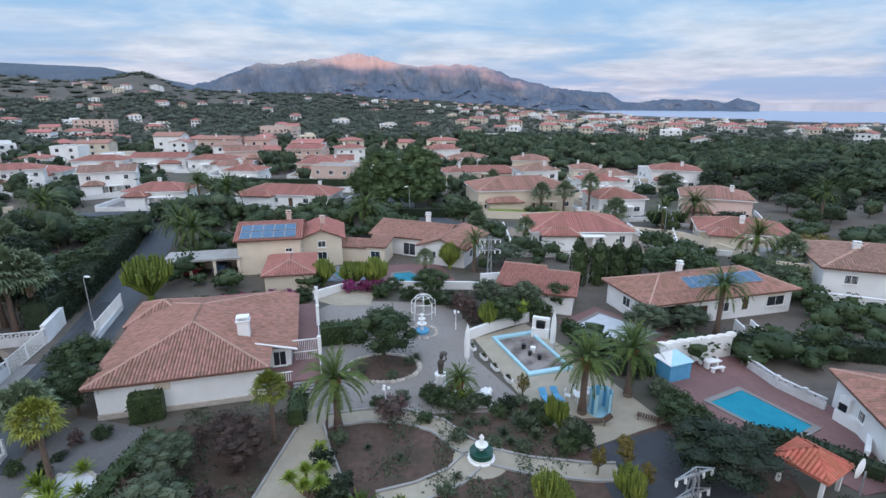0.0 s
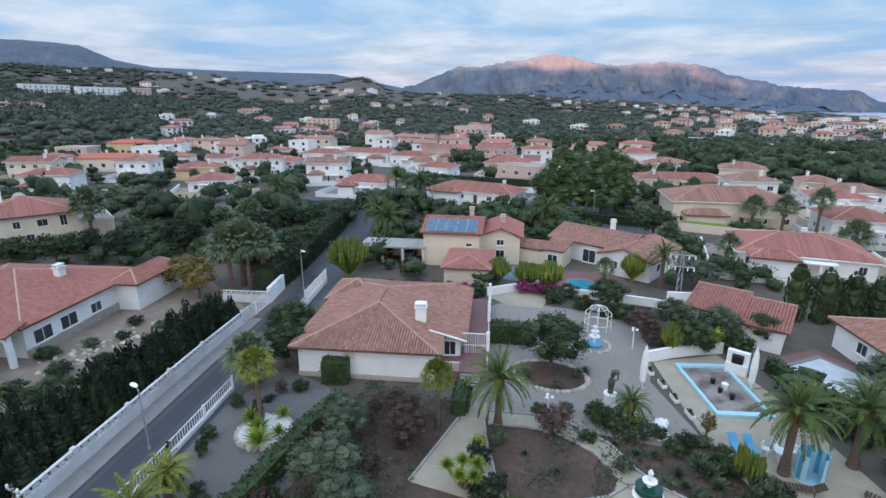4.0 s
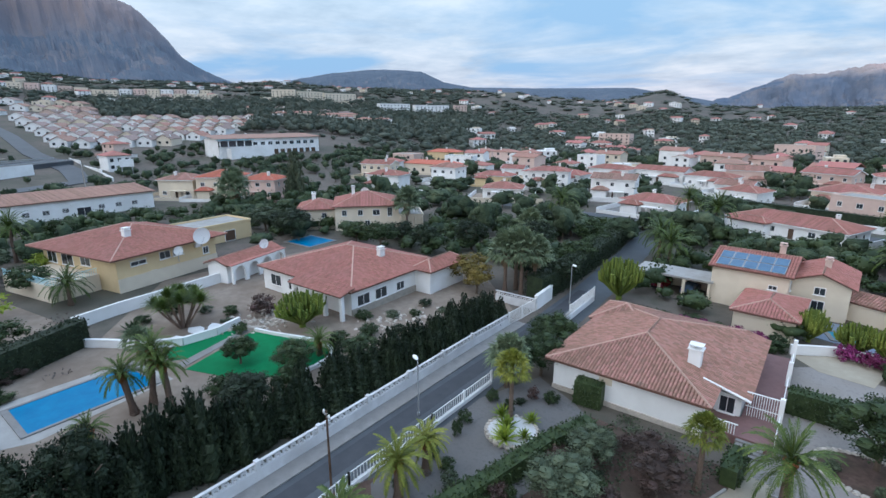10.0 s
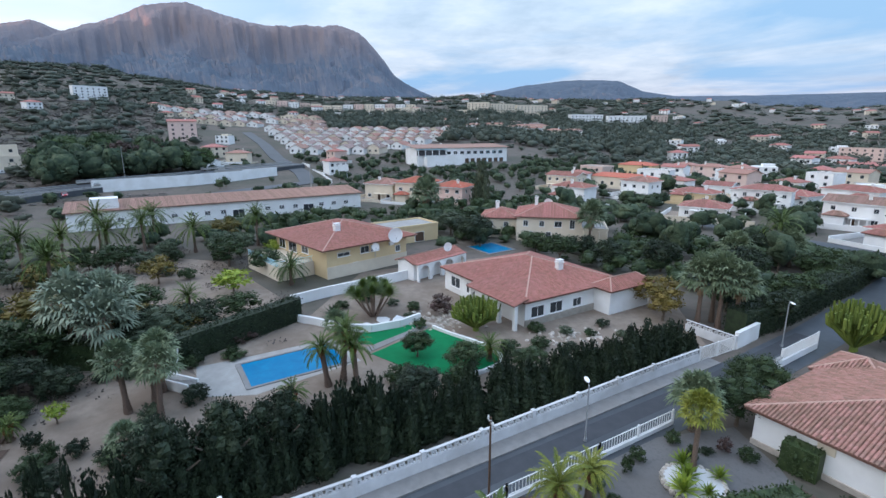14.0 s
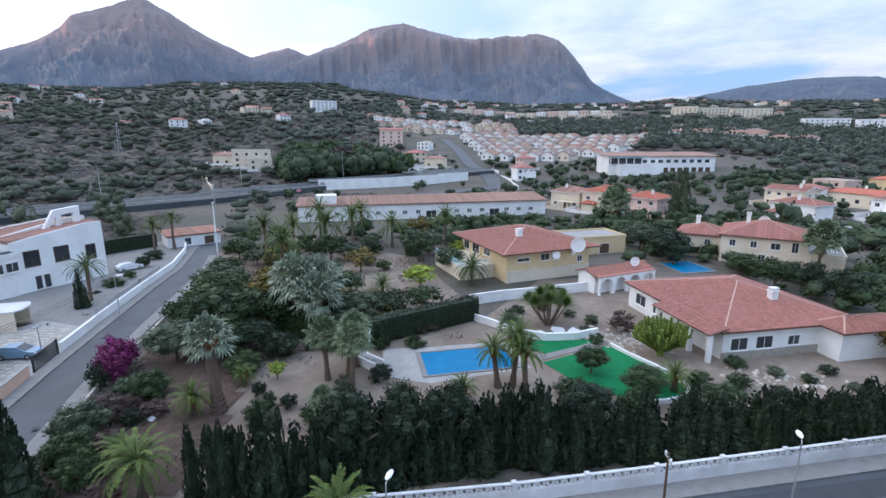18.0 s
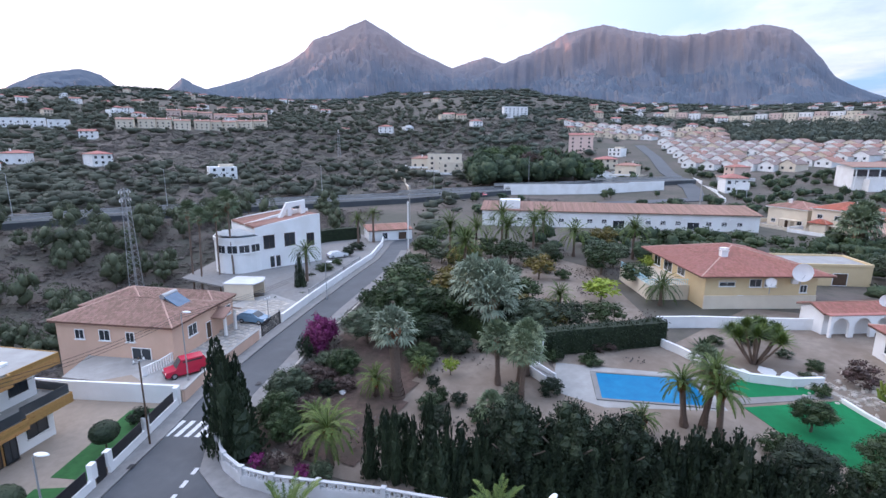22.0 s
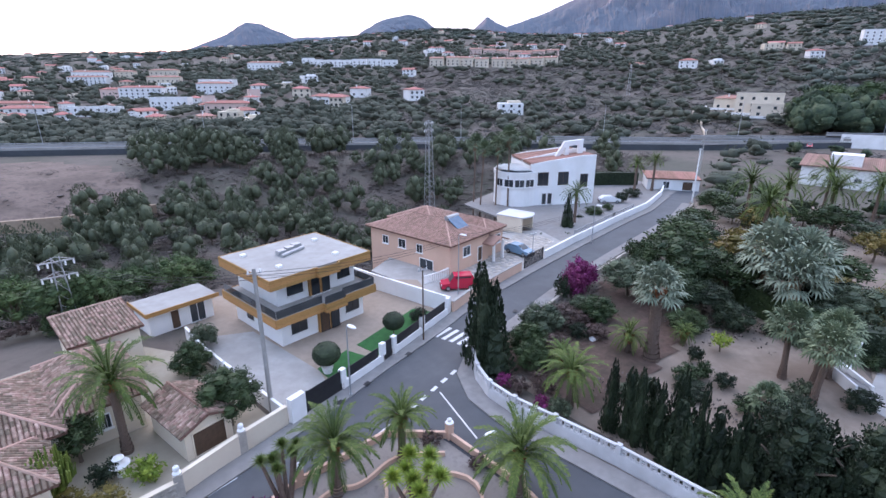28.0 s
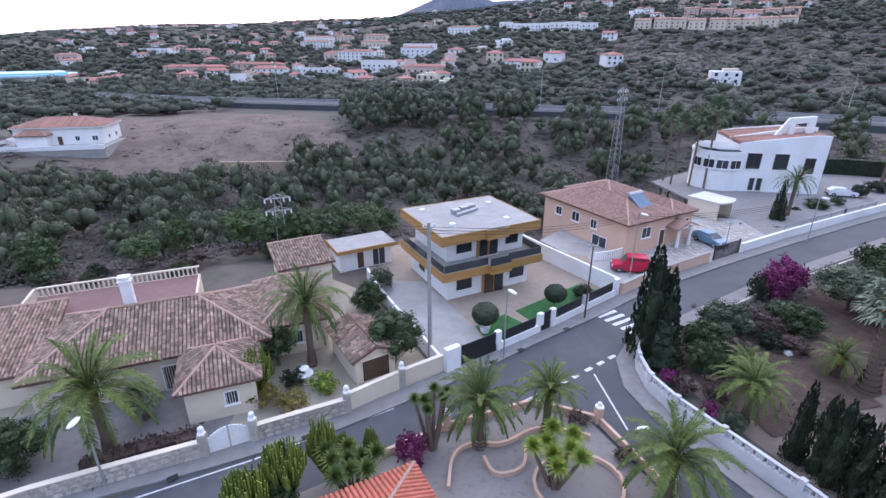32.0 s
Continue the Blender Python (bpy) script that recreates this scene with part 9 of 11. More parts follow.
# overgrown plots behind the hedge
WR = random.Random(77)
for i in range(58):
    x, y = WR.uniform(-104, -55), WR.uniform(-46, -6)
    if y < -31 + (x + 26) * 0.22 or (-84 < x < -70 and -20 < y < -8) or (x < -74 and y > -8):
        continue
    if WR.random() < 0.55:
        bush(WR.choice(("broad", "olive", "yellow", "olive", "purple")), x, y, WR.uniform(1.2, 2.6), WR.uniform(2.2, 4.2))
    else:
        tree(WR.choice(("broad", "olive", "yellow", "olive")), x, y, WR.uniform(3.0, 5.2), WR.uniform(4.0, 6.4))
for i in range(26):
    x, y = WR.uniform(-54, -24), WR.uniform(-34, -24)
    if y > -31 + (x + 26) * 0.22 + 4.5 or y < -30 + (x + 26) * 0.30:
        continue
    bush(WR.choice(("broad", "olive", "purple", "dark")), x, y, WR.uniform(0.8, 2.0), WR.uniform(1.6, 3.4))

# planting before the western villa
for x, y, h, w, k in ((-52.0, 27.4, 1.2, 2.4, "broad"), (-50.2, 30.4, 1.0, 2.0, "olive"), (-49.0, 33.0, 0.9, 1.8, "broad"), (-51.0, 36.0, 1.1, 2.0, "dark"), (-47.6, 36.4, 0.9, 1.6, "olive"), (-47.0, 25.4, 1.6, 2.6, "broad"), (-45.6, 28.6, 1.2, 2.2, "dark"), (-57.0, 14.0, 1.2, 2.0, "broad"), (-60.4, 13.4, 0.9, 1.7, "olive"), (-63.4, 14.6, 1.2, 2.2, "broad"), (-66.0, 12.2, 1.0, 2.0, "olive"), (-68.4, 8.6, 1.6, 2.4, "broad"), (-66.6, 5.2, 1.2, 2.2, "broad"), (-71.6, 11.6, 2.4, 3.0, "broad"), (-44.0, 9.0, 2.0, 3.2, "broad"), (-41.4, 14.0, 2.4, 3.4, "broad"), (-41.0, 18.4, 2.2, 3.2, "dark"), (-46.8, 21.6, 1.8, 2.8, "broad"), (-39.6, 25.8, 1.8, 2.6, "broad")):
    bush(k, x, y, h, w)
for i in range(34):
    x, y = WR.uniform(-60, -30), WR.uniform(-22, -4)
    if (x > -47 and y > -8) or -52 < x < -46 or x > -30 - y * 0.02:
        continue
    bush(WR.choice(("broad", "dark", "olive")), x, y, WR.uniform(0.7, 1.8), WR.uniform(1.4, 3.0))
for x, y, h, w, k in ((-62.0, -12.0, 4.4, 6.0, "dark"), (-66.0, -8.0, 3.8, 5.4, "broad"), (-60.6, -17.4, 4.6, 6.4, "dark"), (-64.6, -22.6, 5.0, 6.6, "dark"), (-50.6, -25.4, 4.0, 5.6, "dark"), (-70.0, -20.0, 4.6, 6.0, "broad"), (-88.0, -6.0, 4.4, 6.0, "broad"), (-92.0, 6.0, 4.6, 6.0, "dark")):
    tree(k, x, y, h, w)

# slope behind the Spanish house
for i in range(60):
    x, y = WR.uniform(-14, 42), WR.uniform(-72, -50)
    if (x < 2 and y > -60) or (-2 < x < 10 and y > -52):
        continue
    if WR.random() < 0.35:
        tree("pine", x, y, WR.uniform(3.4, 6.0), WR.uniform(3.4, 5.6), "bushy dark pine on the valley slope")
    else:
        bush(WR.choice(("dark", "broad", "purple")), x, y, WR.uniform(1.0, 2.2), WR.uniform(2.2, 4.0))


# pools
def pool(pts, water, label, rim=None, depth=0.25, cover=None):
    """A sunk basin seen from above: coping stones round a sheet of water."""
    if sum(a[0] * b[1] - b[0] * a[1] for a, b in zip(pts, pts[1:] + pts[:1])) < 0:
        pts = pts[::-1]
    p = thing("swimming_pool", label, "swimming pool")
    out = offset(pts + pts[:1], -0.45)[:-1]
    n = len(pts)
    c = (sum(q[0] for q in pts) / n, sum(q[1] for q in pts) / n)
    out = [(q[0] + (q[0] - c[0]) / math.hypot(q[0] - c[0], q[1] - c[1]) * 0.6, q[1] + (q[1] - c[1]) / math.hypot(q[0] - c[0], q[1] - c[1]) * 0.6) for q in pts]
    for k in range(n):
        a, b, d, e = pts[k], pts[(k + 1) % n], out[(k + 1) % n], out[k]
        part("coping", G().prism([a, e, d, b], 0.0, 0.14), rim or PAVING, p)
    part("water", G().prism(pts, 0.0, 0.09), water, p)
    return p


pool([(-46.9, -4.9), (-49.8, 4.4), (-55.0, 2.6), (-52.2, -6.4)], WATER, "bright blue rectangular swimming pool with pale coping")
pool([(22.4, 36.2), (26.0, 38.0), (28.6, 33.0), (25.4, 31.2)], WATER_T, "turquoise pool with steps and a pale surround")
pool([(14.2, 50.4), (18.6, 54.4), (23.6, 49.2), (20.0, 46.6)], mat("pool_cover", [(0.46, 0.49, 0.52), (0.55, 0.58, 0.61)], 0.8, 0.6), "pool under a pale grey winter cover")
pool([(-16.0, 68.6), (-11.8, 70.8), (-10.4, 68.6), (-14.6, 66.4)], WATER_T, "pale blue pool on a tiled terrace")
pool([(-7.2, 68.6), (-5.0, 69.2), (-3.4, 67.4), (-2.6, 65.0), (-3.4, 63.6), (-5.6, 64.6), (-7.0, 66.4)], WATER_T, "curved turquoise pool with a pale rim")
pool([(-97, 34), (-99, 40), (-92, 42), (-90, 36)], WATER, "blue pool behind the hedges")
pool([(-62, 58), (-66, 64), (-61, 67), (-57, 61)], WATER, "narrow blue pool beside sun loungers")
# the empty pool
ep = thing("empty_pool", "emptied pool with a pale blue tiled rim and stained floor", "swimming pool")
PA = [(5.2, 47.9), (7.9, 40.2), (12.2, 41.5), (9.6, 49.4)]
c = (8.7, 44.7)
PI = [lerp(p, c, 0.13) for p in PA]
for k in range(4):
    part("rim", G().prism([PA[k], PA[(k + 1) % 4], PI[(k + 1) % 4], PI[k]], 0.0, 0.30), PALE_BLUE, ep)
part("basin_floor", G().prism([PI[0], PI[1], PI[2], PI[3]], 0.0, 0.075), mat("stained_floor", [(0.25, 0.22, 0.20), (0.34, 0.31, 0.28)], 0.8, 0.9, 0.01, 0.2, big=(1.6, (0.09, 0.065, 0.06), 0.8)), ep)
for x, y, s in ((8.2, 45.6, 0.5), (9.0, 44.8, 0.6), (8.6, 44.2, 0.45), (9.4, 43.4, 0.5)):
    solo("bucket", G().turn([(0.18 * s / 0.5, 0.08), (0.24 * s / 0.5, 0.08 + s)], 10, x, y), DARK if s < 0.55 else WHITE, "discarded bucket inside the empty pool", "bucket")
# pool house and terrace at the west pool
h = thing("pool_wall", "low white walls and a leaning post at the pool end", "garden wall")
part("side_wall", G().bar((-53.6, -13.4), (-50.0, -13.9), 0.18, 1.2, 0).bar((-53.7, -13.3), (-56.2, -11.4), 0.18, 0.9, 0), WHITE, h)
part("step_wall", G().bar((-49.9, -13.9), (-47.2, -10.4), 0.18, 1.0, 0).bar((-51.4, -13.5), (-48.6, -9.8), 0.18, 0.8, 0), WHITE, h)
for k in range(5):
    p = lerp((-50.6, -13.4), (-48.2, -10.3), k / 4)
    part("step", G().box(p[0], p[1], 0, 1.1, 0.8, 0.12 + 0.12 * k, radians(52)), PAVING, h)
part("post", G().tube([(-52.0, -12.4, 0), (-52.6, -12.2, 2.6)], [0.09, 0.07], 8), WHITE, h)


# street furniture
def street_lamp(x, y, h, deg, label="grey street lamp with a flat oval head"):
    p = thing("street_lamp", label, "street lamp", at(x, y, 0, deg), "street lamps")
    part("pole", G().tube([(0, 0, 0), (0, 0, h - 0.2), (0.25, 0, h)], [0.07, 0.05, 0.04], 8), METAL, p)
    hd = part("lamp_head", G().blob(0.6, 0, h + 0.02, 0.5, 0.2, 0.1, random.Random(1), 0.02, 10, 6), WHITE, p)
    part("base", G().turn([(0.14, 0), (0.12, 0.25)], 8), METAL, p)


street_lamp(-30.8, 21.2, 5.0, 165)
street_lamp(-40.2, 52.2, 5.4, -20)
street_lamp(-13.7, -31.9, 6.3, 110)
street_lamp(-31.9, -43.6, 7.4, 110, "tall concrete street lamp by the peach house")
street_lamp(-25.0, -4.6, 4.6, 170)
street_lamp(-19.4, -20.6, 1.9, 0, "short white post lamp on the plot wall")
street_lamp(-60.0, -48.6, 6.0, 110)
street_lamp(12.6, -24.4, 5.2, 80)
street_lamp(39.5, 86, 6.5, 200)
street_lamp(-7.5, 108, 6.5, 200)
for x, y, h, r, m, lab in ((-7.9, -33.2, 11.6, 0.19, CONCRETE, "tall round concrete power pole"), (-23.0, -36.4, 7.6, 0.08, DARK_WOOD, "thin dark wooden cable pole"), (-26.5, 11.4, 6.4, 0.09, DARK_WOOD, "dark brown leaning wooden pole"), (-98.0, -56.0, 11.0, 0.16, WHITE, "tall pale pole at the road end"), (-116.0, -66.0, 13.0, 0.18, CONCRETE, "tall concrete power pole"), (-170, 4, 12, 0.2, CONCRETE, "tall concrete power pole"), (-46.0, -46.6, 4.6, 0.06, METAL, "grey sign post without a plate")):
    p = thing("utility_pole", lab, "pole", at(x, y, 0))
    part("shaft", G().tube([(0, 0, 0), (0, 0, h)], [r, r * 0.7], 10), m, p)
    part("crossarm", G().box(0, 0, h - 0.4, 1.0, 0.08, 0.08), METAL, p)
    for k in (-0.4, 0.0, 0.4):
        part("insulator", G().turn([(0.05, h - 0.32), (0.07, h - 0.2), (0.04, h - 0.1)], 8, k, 0), WHITE, p)


def pylon(x, y, z, h, w, deg):
    """A lattice mast with crossarms."""
    p = thing("pylon", "slim galvanised lattice power pylon with crossarms", "pylon", at(x, y, z, deg), "pylons")
    for sx in (-1, 1):
        for sy in (-1, 1):
            part("leg", G().tube([(sx * w / 2, sy * w / 2, 0), (sx * w * 0.22, sy * w * 0.22, h)], [0.07, 0.05], 5), METAL, p)
    g = G()
    n = int(h / 1.1)
    for k in range(n):
        a, b = k / n, (k + 1) / n
        wa, wb = w * (0.5 - 0.28 * a), w * (0.5 - 0.28 * b)
        for s in (-1, 1):
            g.tube([(-wa, s * wa, a * h), (wb, s * wb, b * h)], [0.035, 0.035], 4, False)
            g.tube([(s * wa, -wa, a * h), (s * wb, wb, b * h)], [0.035, 0.035], 4, False)
    part("bracing", g, METAL, p)
    for k, zz in enumerate((h - 0.4, h - 1.9)):
        part("crossarm", G().tube([(-1.5, 0, zz), (1.5, 0, zz)], [0.08, 0.08], 5).tube([(-1.5, 0, zz), (0, 0, zz + 0.5), (1.5, 0, zz)], [0.04, 0.04, 0.04], 4), METAL, p)
        for x2 in (-1.4, -0.7, 0.7, 1.4):
            part("insulator", G().turn([(0.08, zz - 0.5), (0.1, zz - 0.25), (0.05, zz)], 7, x2, 0), WHITE, p)
    return p


pylon(-57.5, -92.8, -6.0, 21.6, 1.8, 20)
pylon(5.6, -58.0, -3.0, 10.4, 1.5, 10)
pylon(6.4, 65.3, 0.0, 6.6, 0.6, 0)
pylon(15.3, 25.0, 0.0, 2.9, 0.6, 20)
pylon(-300, -232, land(-300, -232), 20, 2, 30)
pylon(24.5, -24.6, 0.0, 5.4, 1.2, 10)


def cable(a, b, sag, r=0.018):
    pts = []
    for k in range(13):
        t = k / 12
        p = lerp(a, b, t)
        pts.append((p[0], p[1], p[2] - sag * 4 * t * (1 - t)))
    c = thing("cable", "thin black overhead cable slung between poles", "cable", None, "overhead cables")
    part("wire", G().tube(pts, [r], 5), DARK, c)


for dz in (0.0, -0.25, -0.5):
    cable((-7.9, -33.2, 11.3 + dz), (-31.9, -43.6, 7.3 + dz), 0.7)
    cable((-7.9, -33.2, 11.3 + dz), (5.6, -58.0, 7.2 + dz), 1.0)
    cable((-31.9, -43.6, 7.3 + dz), (-60.0, -48.6, 6.2 + dz), 0.8)
    cable((5.6, -58.0, 7.0 + dz), (-57.5, -92.8, 14.8 + dz), 3.0)
    cable((5.6, -58.0, 7.0 + dz), (60.0, -90, 6.0 + dz), 2.0)
cable((-7.9, -33.2, 11.2), (-14.0, -42.8, 7.0), 0.3)


# cars
def car(x, y, deg, colour, label, van=False, z=0.0):
    c = thing("van" if van else "car", label, "van" if van else "car", at(x, y, z, deg), "parked cars")
    m = CARP.get(colour) or CARP.setdefault(colour, mat("car_paint", [colour, tuple(k * 1.1 for k in colour)], 2.0, 0.25, spec=0.5))
    hh = 1.85 if van else 1.45
    prof = [(-2.1, 0.28), (2.05, 0.28), (2.15, 0.55), (2.05, 0.85), (1.15, 0.98), (0.55 if van else 0.3, hh), (-1.6 if van else -1.3, hh), (-2.05, 1.0), (-2.15, 0.6)]
    g = G()
    n = len(prof)
    for s, k in ((-0.82, 1), (0.82, 1)):
        for px, pz in prof:
            g.v.append((px, s * (0.86 if pz > 1.05 else 1.0), pz))
    g.f += [tuple(range(n - 1, -1, -1)), tuple(range(n, 2 * n))] + [(k, (k + 1) % n, n + (k + 1) % n, n + k) for k in range(n)]
    part("body", g, m, c)
    part("windscreen", G().add(G().box(0, 0, 0, 0.9 if van else 0.98, 1.3, 0.02), Matrix.Translation((0.86 if van else 0.74, 0, (0.98 + hh) / 2 + 0.02)) @ Matrix.Rotation(radians(56 if van else 30), 4, "Y")), GLASS, c)
    for s in (-1, 1):
        part("side_window", G().box(-0.5, s * 0.735, 1.05, 1.9, 0.03, hh - 1.2), GLASS, c)
        for wx in (-1.35, 1.35):
            w = part("wheel", G().tube([(wx, s * 0.66, 0.32), (wx, s * 0.86, 0.32)], [0.32, 0.32], 14), DARK, c)
            part("rim", G().tube([(wx, s * 0.85, 0.32), (wx, s * 0.87, 0.32)], [0.19, 0.19], 10), METAL, w)
        part("headlight", G().box(2.08, s * 0.58, 0.62, 0.08, 0.36, 0.16), WHITE, c)
        part("tail_light", G().box(-2.12, s * 0.6, 0.68, 0.06, 0.26, 0.2), BOUGAIN, c)
    part("bumper", G().box(2.12, 0, 0.3, 0.14, 1.6, 0.24).box(-2.12, 0, 0.3, 0.14, 1.6, 0.24), DARK, c)


CARP = {}
car(-32.9, -45.1, -24, (0.42, 0.015, 0.05), "bright red parked van by the peach house", True, 0.05)
car(-47.2, -50.6, 100, (0.16, 0.26, 0.36), "pale blue parked car on the stone forecourt", False, 0.08)
car(-83.6, -65.0, 150, (0.62, 0.63, 0.64), "white car parked by the white villa", False, 0.04)
car(-60.2, 103.0, 60, (0.66, 0.67, 0.68), "white car parked at the street junction")
car(-36.4, 68.6, 100, (0.24, 0.03, 0.04), "dark red car under the carport")
car(-32.6, 69.4, 100, (0.06, 0.09, 0.14), "dark blue car under the carport")
car(3.0, 113.0, 70, (0.03, 0.03, 0.035), "black car parked on the far street")
car(-196, -76, 24, (0.35, 0.03, 0.04), "red car on the highway", False, 2.2)
car(-118, -148, 218, (0.6, 0.6, 0.6), "white car on the highway", False, 2.2)
for i in range(18):
    car(52 + (i % 9) * 4.4 + PR.uniform(-.4, .4), -262 - (i // 9) * 12, 90 + PR.uniform(-4, 4), PR.choice(((0.6, 0.6, 0.6), (0.05, 0.05, 0.06), (0.3, 0.31, 0.33), (0.12, 0.16, 0.24))), "parked car in the distant car park", False, land(60, -262))


# garden pieces of the first villa
f = thing("fountain", "white tiered garden fountain with a dark green band", "fountain", at(2.7, 29.3, 0.06))
part("basin", G().turn([(0.95, 0), (0.98, 0.10), (0.84, 0.14), (0.80, 0.30), (0.86, 0.34)], 20), WHITE, f)
part("green_band", G().turn([(0.84, 0.345), (0.80, 0.40), (0.78, 0.66), (0.84, 0.70), (0.7, 0.72)], 20), mat("dark_green_glaze", [(0.012, 0.05, 0.035), (0.02, 0.075, 0.05)], 0.3, 0.3), f)
part("water", G().turn([(0.7, 0.725), (0.7, 0.74)], 16), mat("dark_green_water", [(0.015, 0.06, 0.045), (0.02, 0.08, 0.06)], 1, 0.1), f)
part("upper_bowl", G().turn([(0.16, 0.55), (0.14, 0.95), (0.44, 1.12), (0.46, 1.19), (0.15, 1.2)], 16), WHITE, f)
part("finial", G().turn([(0.12, 1.2), (0.2, 1.4), (0.12, 1.6), (0.18, 1.75), (0.08, 1.95), (0.02, 2.0)], 12), WHITE, f)
f = thing("fountain", "blue and white three-tiered ornamental fountain", "fountain", at(-2.3, 49.4, 0.03))
part("basin", G().turn([(0.75, 0.0), (0.8, 0.3), (0.7, 0.34)], 16), BLUE, f)
part("stem", G().turn([(0.2, 0.3), (0.14, 0.7), (0.16, 1.6), (0.05, 2.3)], 12), WHITE, f)
for z, r in ((0.85, 0.55), (1.4, 0.4), (1.9, 0.25)):
    part("bowl", G().turn([(0.1, z), (r, z + 0.18), (r, z + 0.24), (0.1, z + 0.2)], 16), WHITE, f)
g = G()
for k in range(22):
    a = 2 * math.pi * k / 22
    g.blob(-2.3 + 1.6 * math.cos(a), 49.4 + 1.6 * math.sin(a), 0.06, 0.24, 0.2, 0.14, PR, 0.2, 6, 4)
solo("stone_ring", g, STONE, "ring of rounded edging stones round the fountain", "edging", kind="stuff")
g = G()
for k in range(46):
    a = 2 * math.pi * k / 46
    g.blob(-5.6 + 3.4 * math.cos(a), 41.8 + 2.6 * math.sin(a), 0.06, 0.27, 0.24, 0.16, PR, 0.2, 6, 4)
solo("stone_ring", g, STONE, "ring of edging stones round the tree island", "edging", kind="stuff")
sheet("tree_island", [(-5.6 + 3.3 * math.cos(k * 0.3307), 41.8 + 2.5 * math.sin(k * 0.3307)) for k in range(19)], SOIL, "oval island of bare brown soil", "soil", 0.05)
for x, y in ((-7.6, 40.6), (-4.6, 39.9), (-3.2, 42.4)):
    bush("olive", x, y, 0.9, 1.3)
gz = thing("gazebo", "white wrought-iron garden gazebo with a domed frame", "gazebo", at(-2.3, 53.6, 0.03))
for k in range(8):
    a = 2 * math.pi * k / 8
    part("post", G().tube([(1.4 * math.cos(a), 1.4 * math.sin(a), 0), (1.4 * math.cos(a), 1.4 * math.sin(a), 1.9), (0.9 * math.cos(a), 0.9 * math.sin(a), 2.5), (0, 0, 2.8)], [0.035, 0.03, 0.03, 0.03], 6), WHITE, gz)
for z, r in ((1.9, 1.4), (0.8, 1.4), (2.5, 0.9)):
    part("ring", G().tube([(r * math.cos(2 * math.pi * k / 16), r * math.sin(2 * math.pi * k / 16), z) for k in range(17)], [0.03], 5), WHITE, gz)
pd = solo("statue_plinth", G().turn([(0.62, 0), (0.62, 0.14), (0.46, 0.2), (0.42, 0.95), (0.56, 1.05), (0.54, 1.18)], 12), WHITE, "white moulded plinth under a statue", "plinth", at(-0.2, 38.8, 0.03))
s = solo("statue", G().turn([(0.24, 1.22), (0.2, 1.5), (0.26, 1.9), (0.3, 2.25), (0.2, 2.45), (0.12, 2.55)], 10).blob(0.05, 0, 2.8, 0.2, 0.2, 0.24, random.Random(2), 0.08).tube([(0.2, 0, 2.3), (0.5, 0.1, 2.5), (0.4, 0.1, 2.9)], [0.09, 0.08, 0.06], 6).blob(0.25, 0.1, 3.05, 0.34, 0.34, 0.18, random.Random(3), 0.2), mat("bronze_stone", [(0.05, 0.042, 0.036), (0.10, 0.085, 0.07)], 0.3, 0.6), "dark bronze garden figure on a white plinth", "statue", at(-0.2, 38.8, 0.03))
for x, y in ((-1.1, 38.0), (0.8, 38.2), (-0.6, 37.4)):
    bush("purple", x, y, 0.7, 1.2, "low flowering shrub at the statue's foot")
for x, y in ((2.3, 42.5), (11.1, 45.6)):
    u = thing("parasol", "closed white garden parasol on a pole", "parasol", at(x, y, 0.03))
    part("pole", G().tube([(0, 0, 0), (0, 0, 4.2)], [0.035, 0.035], 6), WHITE, u)
    part("canopy", G().turn([(0.08, 0.5), (0.26, 0.8), (0.30, 2.2), (0.22, 3.4), (0.05, 4.1)], 10), WHITE, u)
    part("base", G().turn([(0.35, 0), (0.3, 0.12)], 12), CONCRETE, u)
for x, y in ((-4.6, 34.9), (1.4, 50.0)):
    u = thing("garden_lamp", "white post lamp with three globe heads", "garden lamp", at(x, y, 0.03))
    part("pole", G().tube([(0, 0, 0), (0, 0, 2.0)], [0.05, 0.04], 8), WHITE, u)
    for k in range(3):
        a = 2.1 * k
        part("globe", G().blob(0.26 * math.cos(a), 0.26 * math.sin(a), 2.15, 0.14, 0.14, 0.14, random.Random(1), 0.0, 10, 7), WHITE, u)
for x, y in ((3.0, 45.6), (4.0, 43.6), (4.9, 41.6), (5.9, 39.6)):
    u = thing("flower_box", "white stone flower box with sparse plants", "planter", at(x, y, 0.04, 112), "flower boxes")
    part("box", G().box(0, 0, 0, 1.1, 0.4, 0.35), WHITE, u)
    part("soil", G().box(0, 0, 0.352, 1.0, 0.3, 0.02), SOIL, u)
    sized(part("plant", shared(("ag", LEAF.name), lambda: rosette_mesh(3, 38, LEAF, 0.07, 0.9)), None, u), 0, 0, 0.36, 0.35, 0.35, 0.35)
for x, y, d in ((8.6, 36.4, 15), (9.6, 36.6, 15)):
    u = thing("sun_lounger", "blue reclining sun lounger on a white frame", "sun lounger", at(x, y, 0.05, d), "blue sun loungers")
    part("mattress", G().box(0, -0.3, 0.3, 0.6, 1.2, 0.08), BLUE, u)
    part("backrest", G().add(G().box(0, 0, 0, 0.6, 0.8, 0.08), Matrix.Translation((0, 0.55, 0.5)) @ Matrix.Rotation(radians(38), 4, "X")), BLUE, u)
    for sx in (-0.27, 0.27):
        for sy in (-0.8, 0.4):
            part("leg", G().box(sx, sy, 0, 0.05, 0.05, 0.3), WHITE, u)
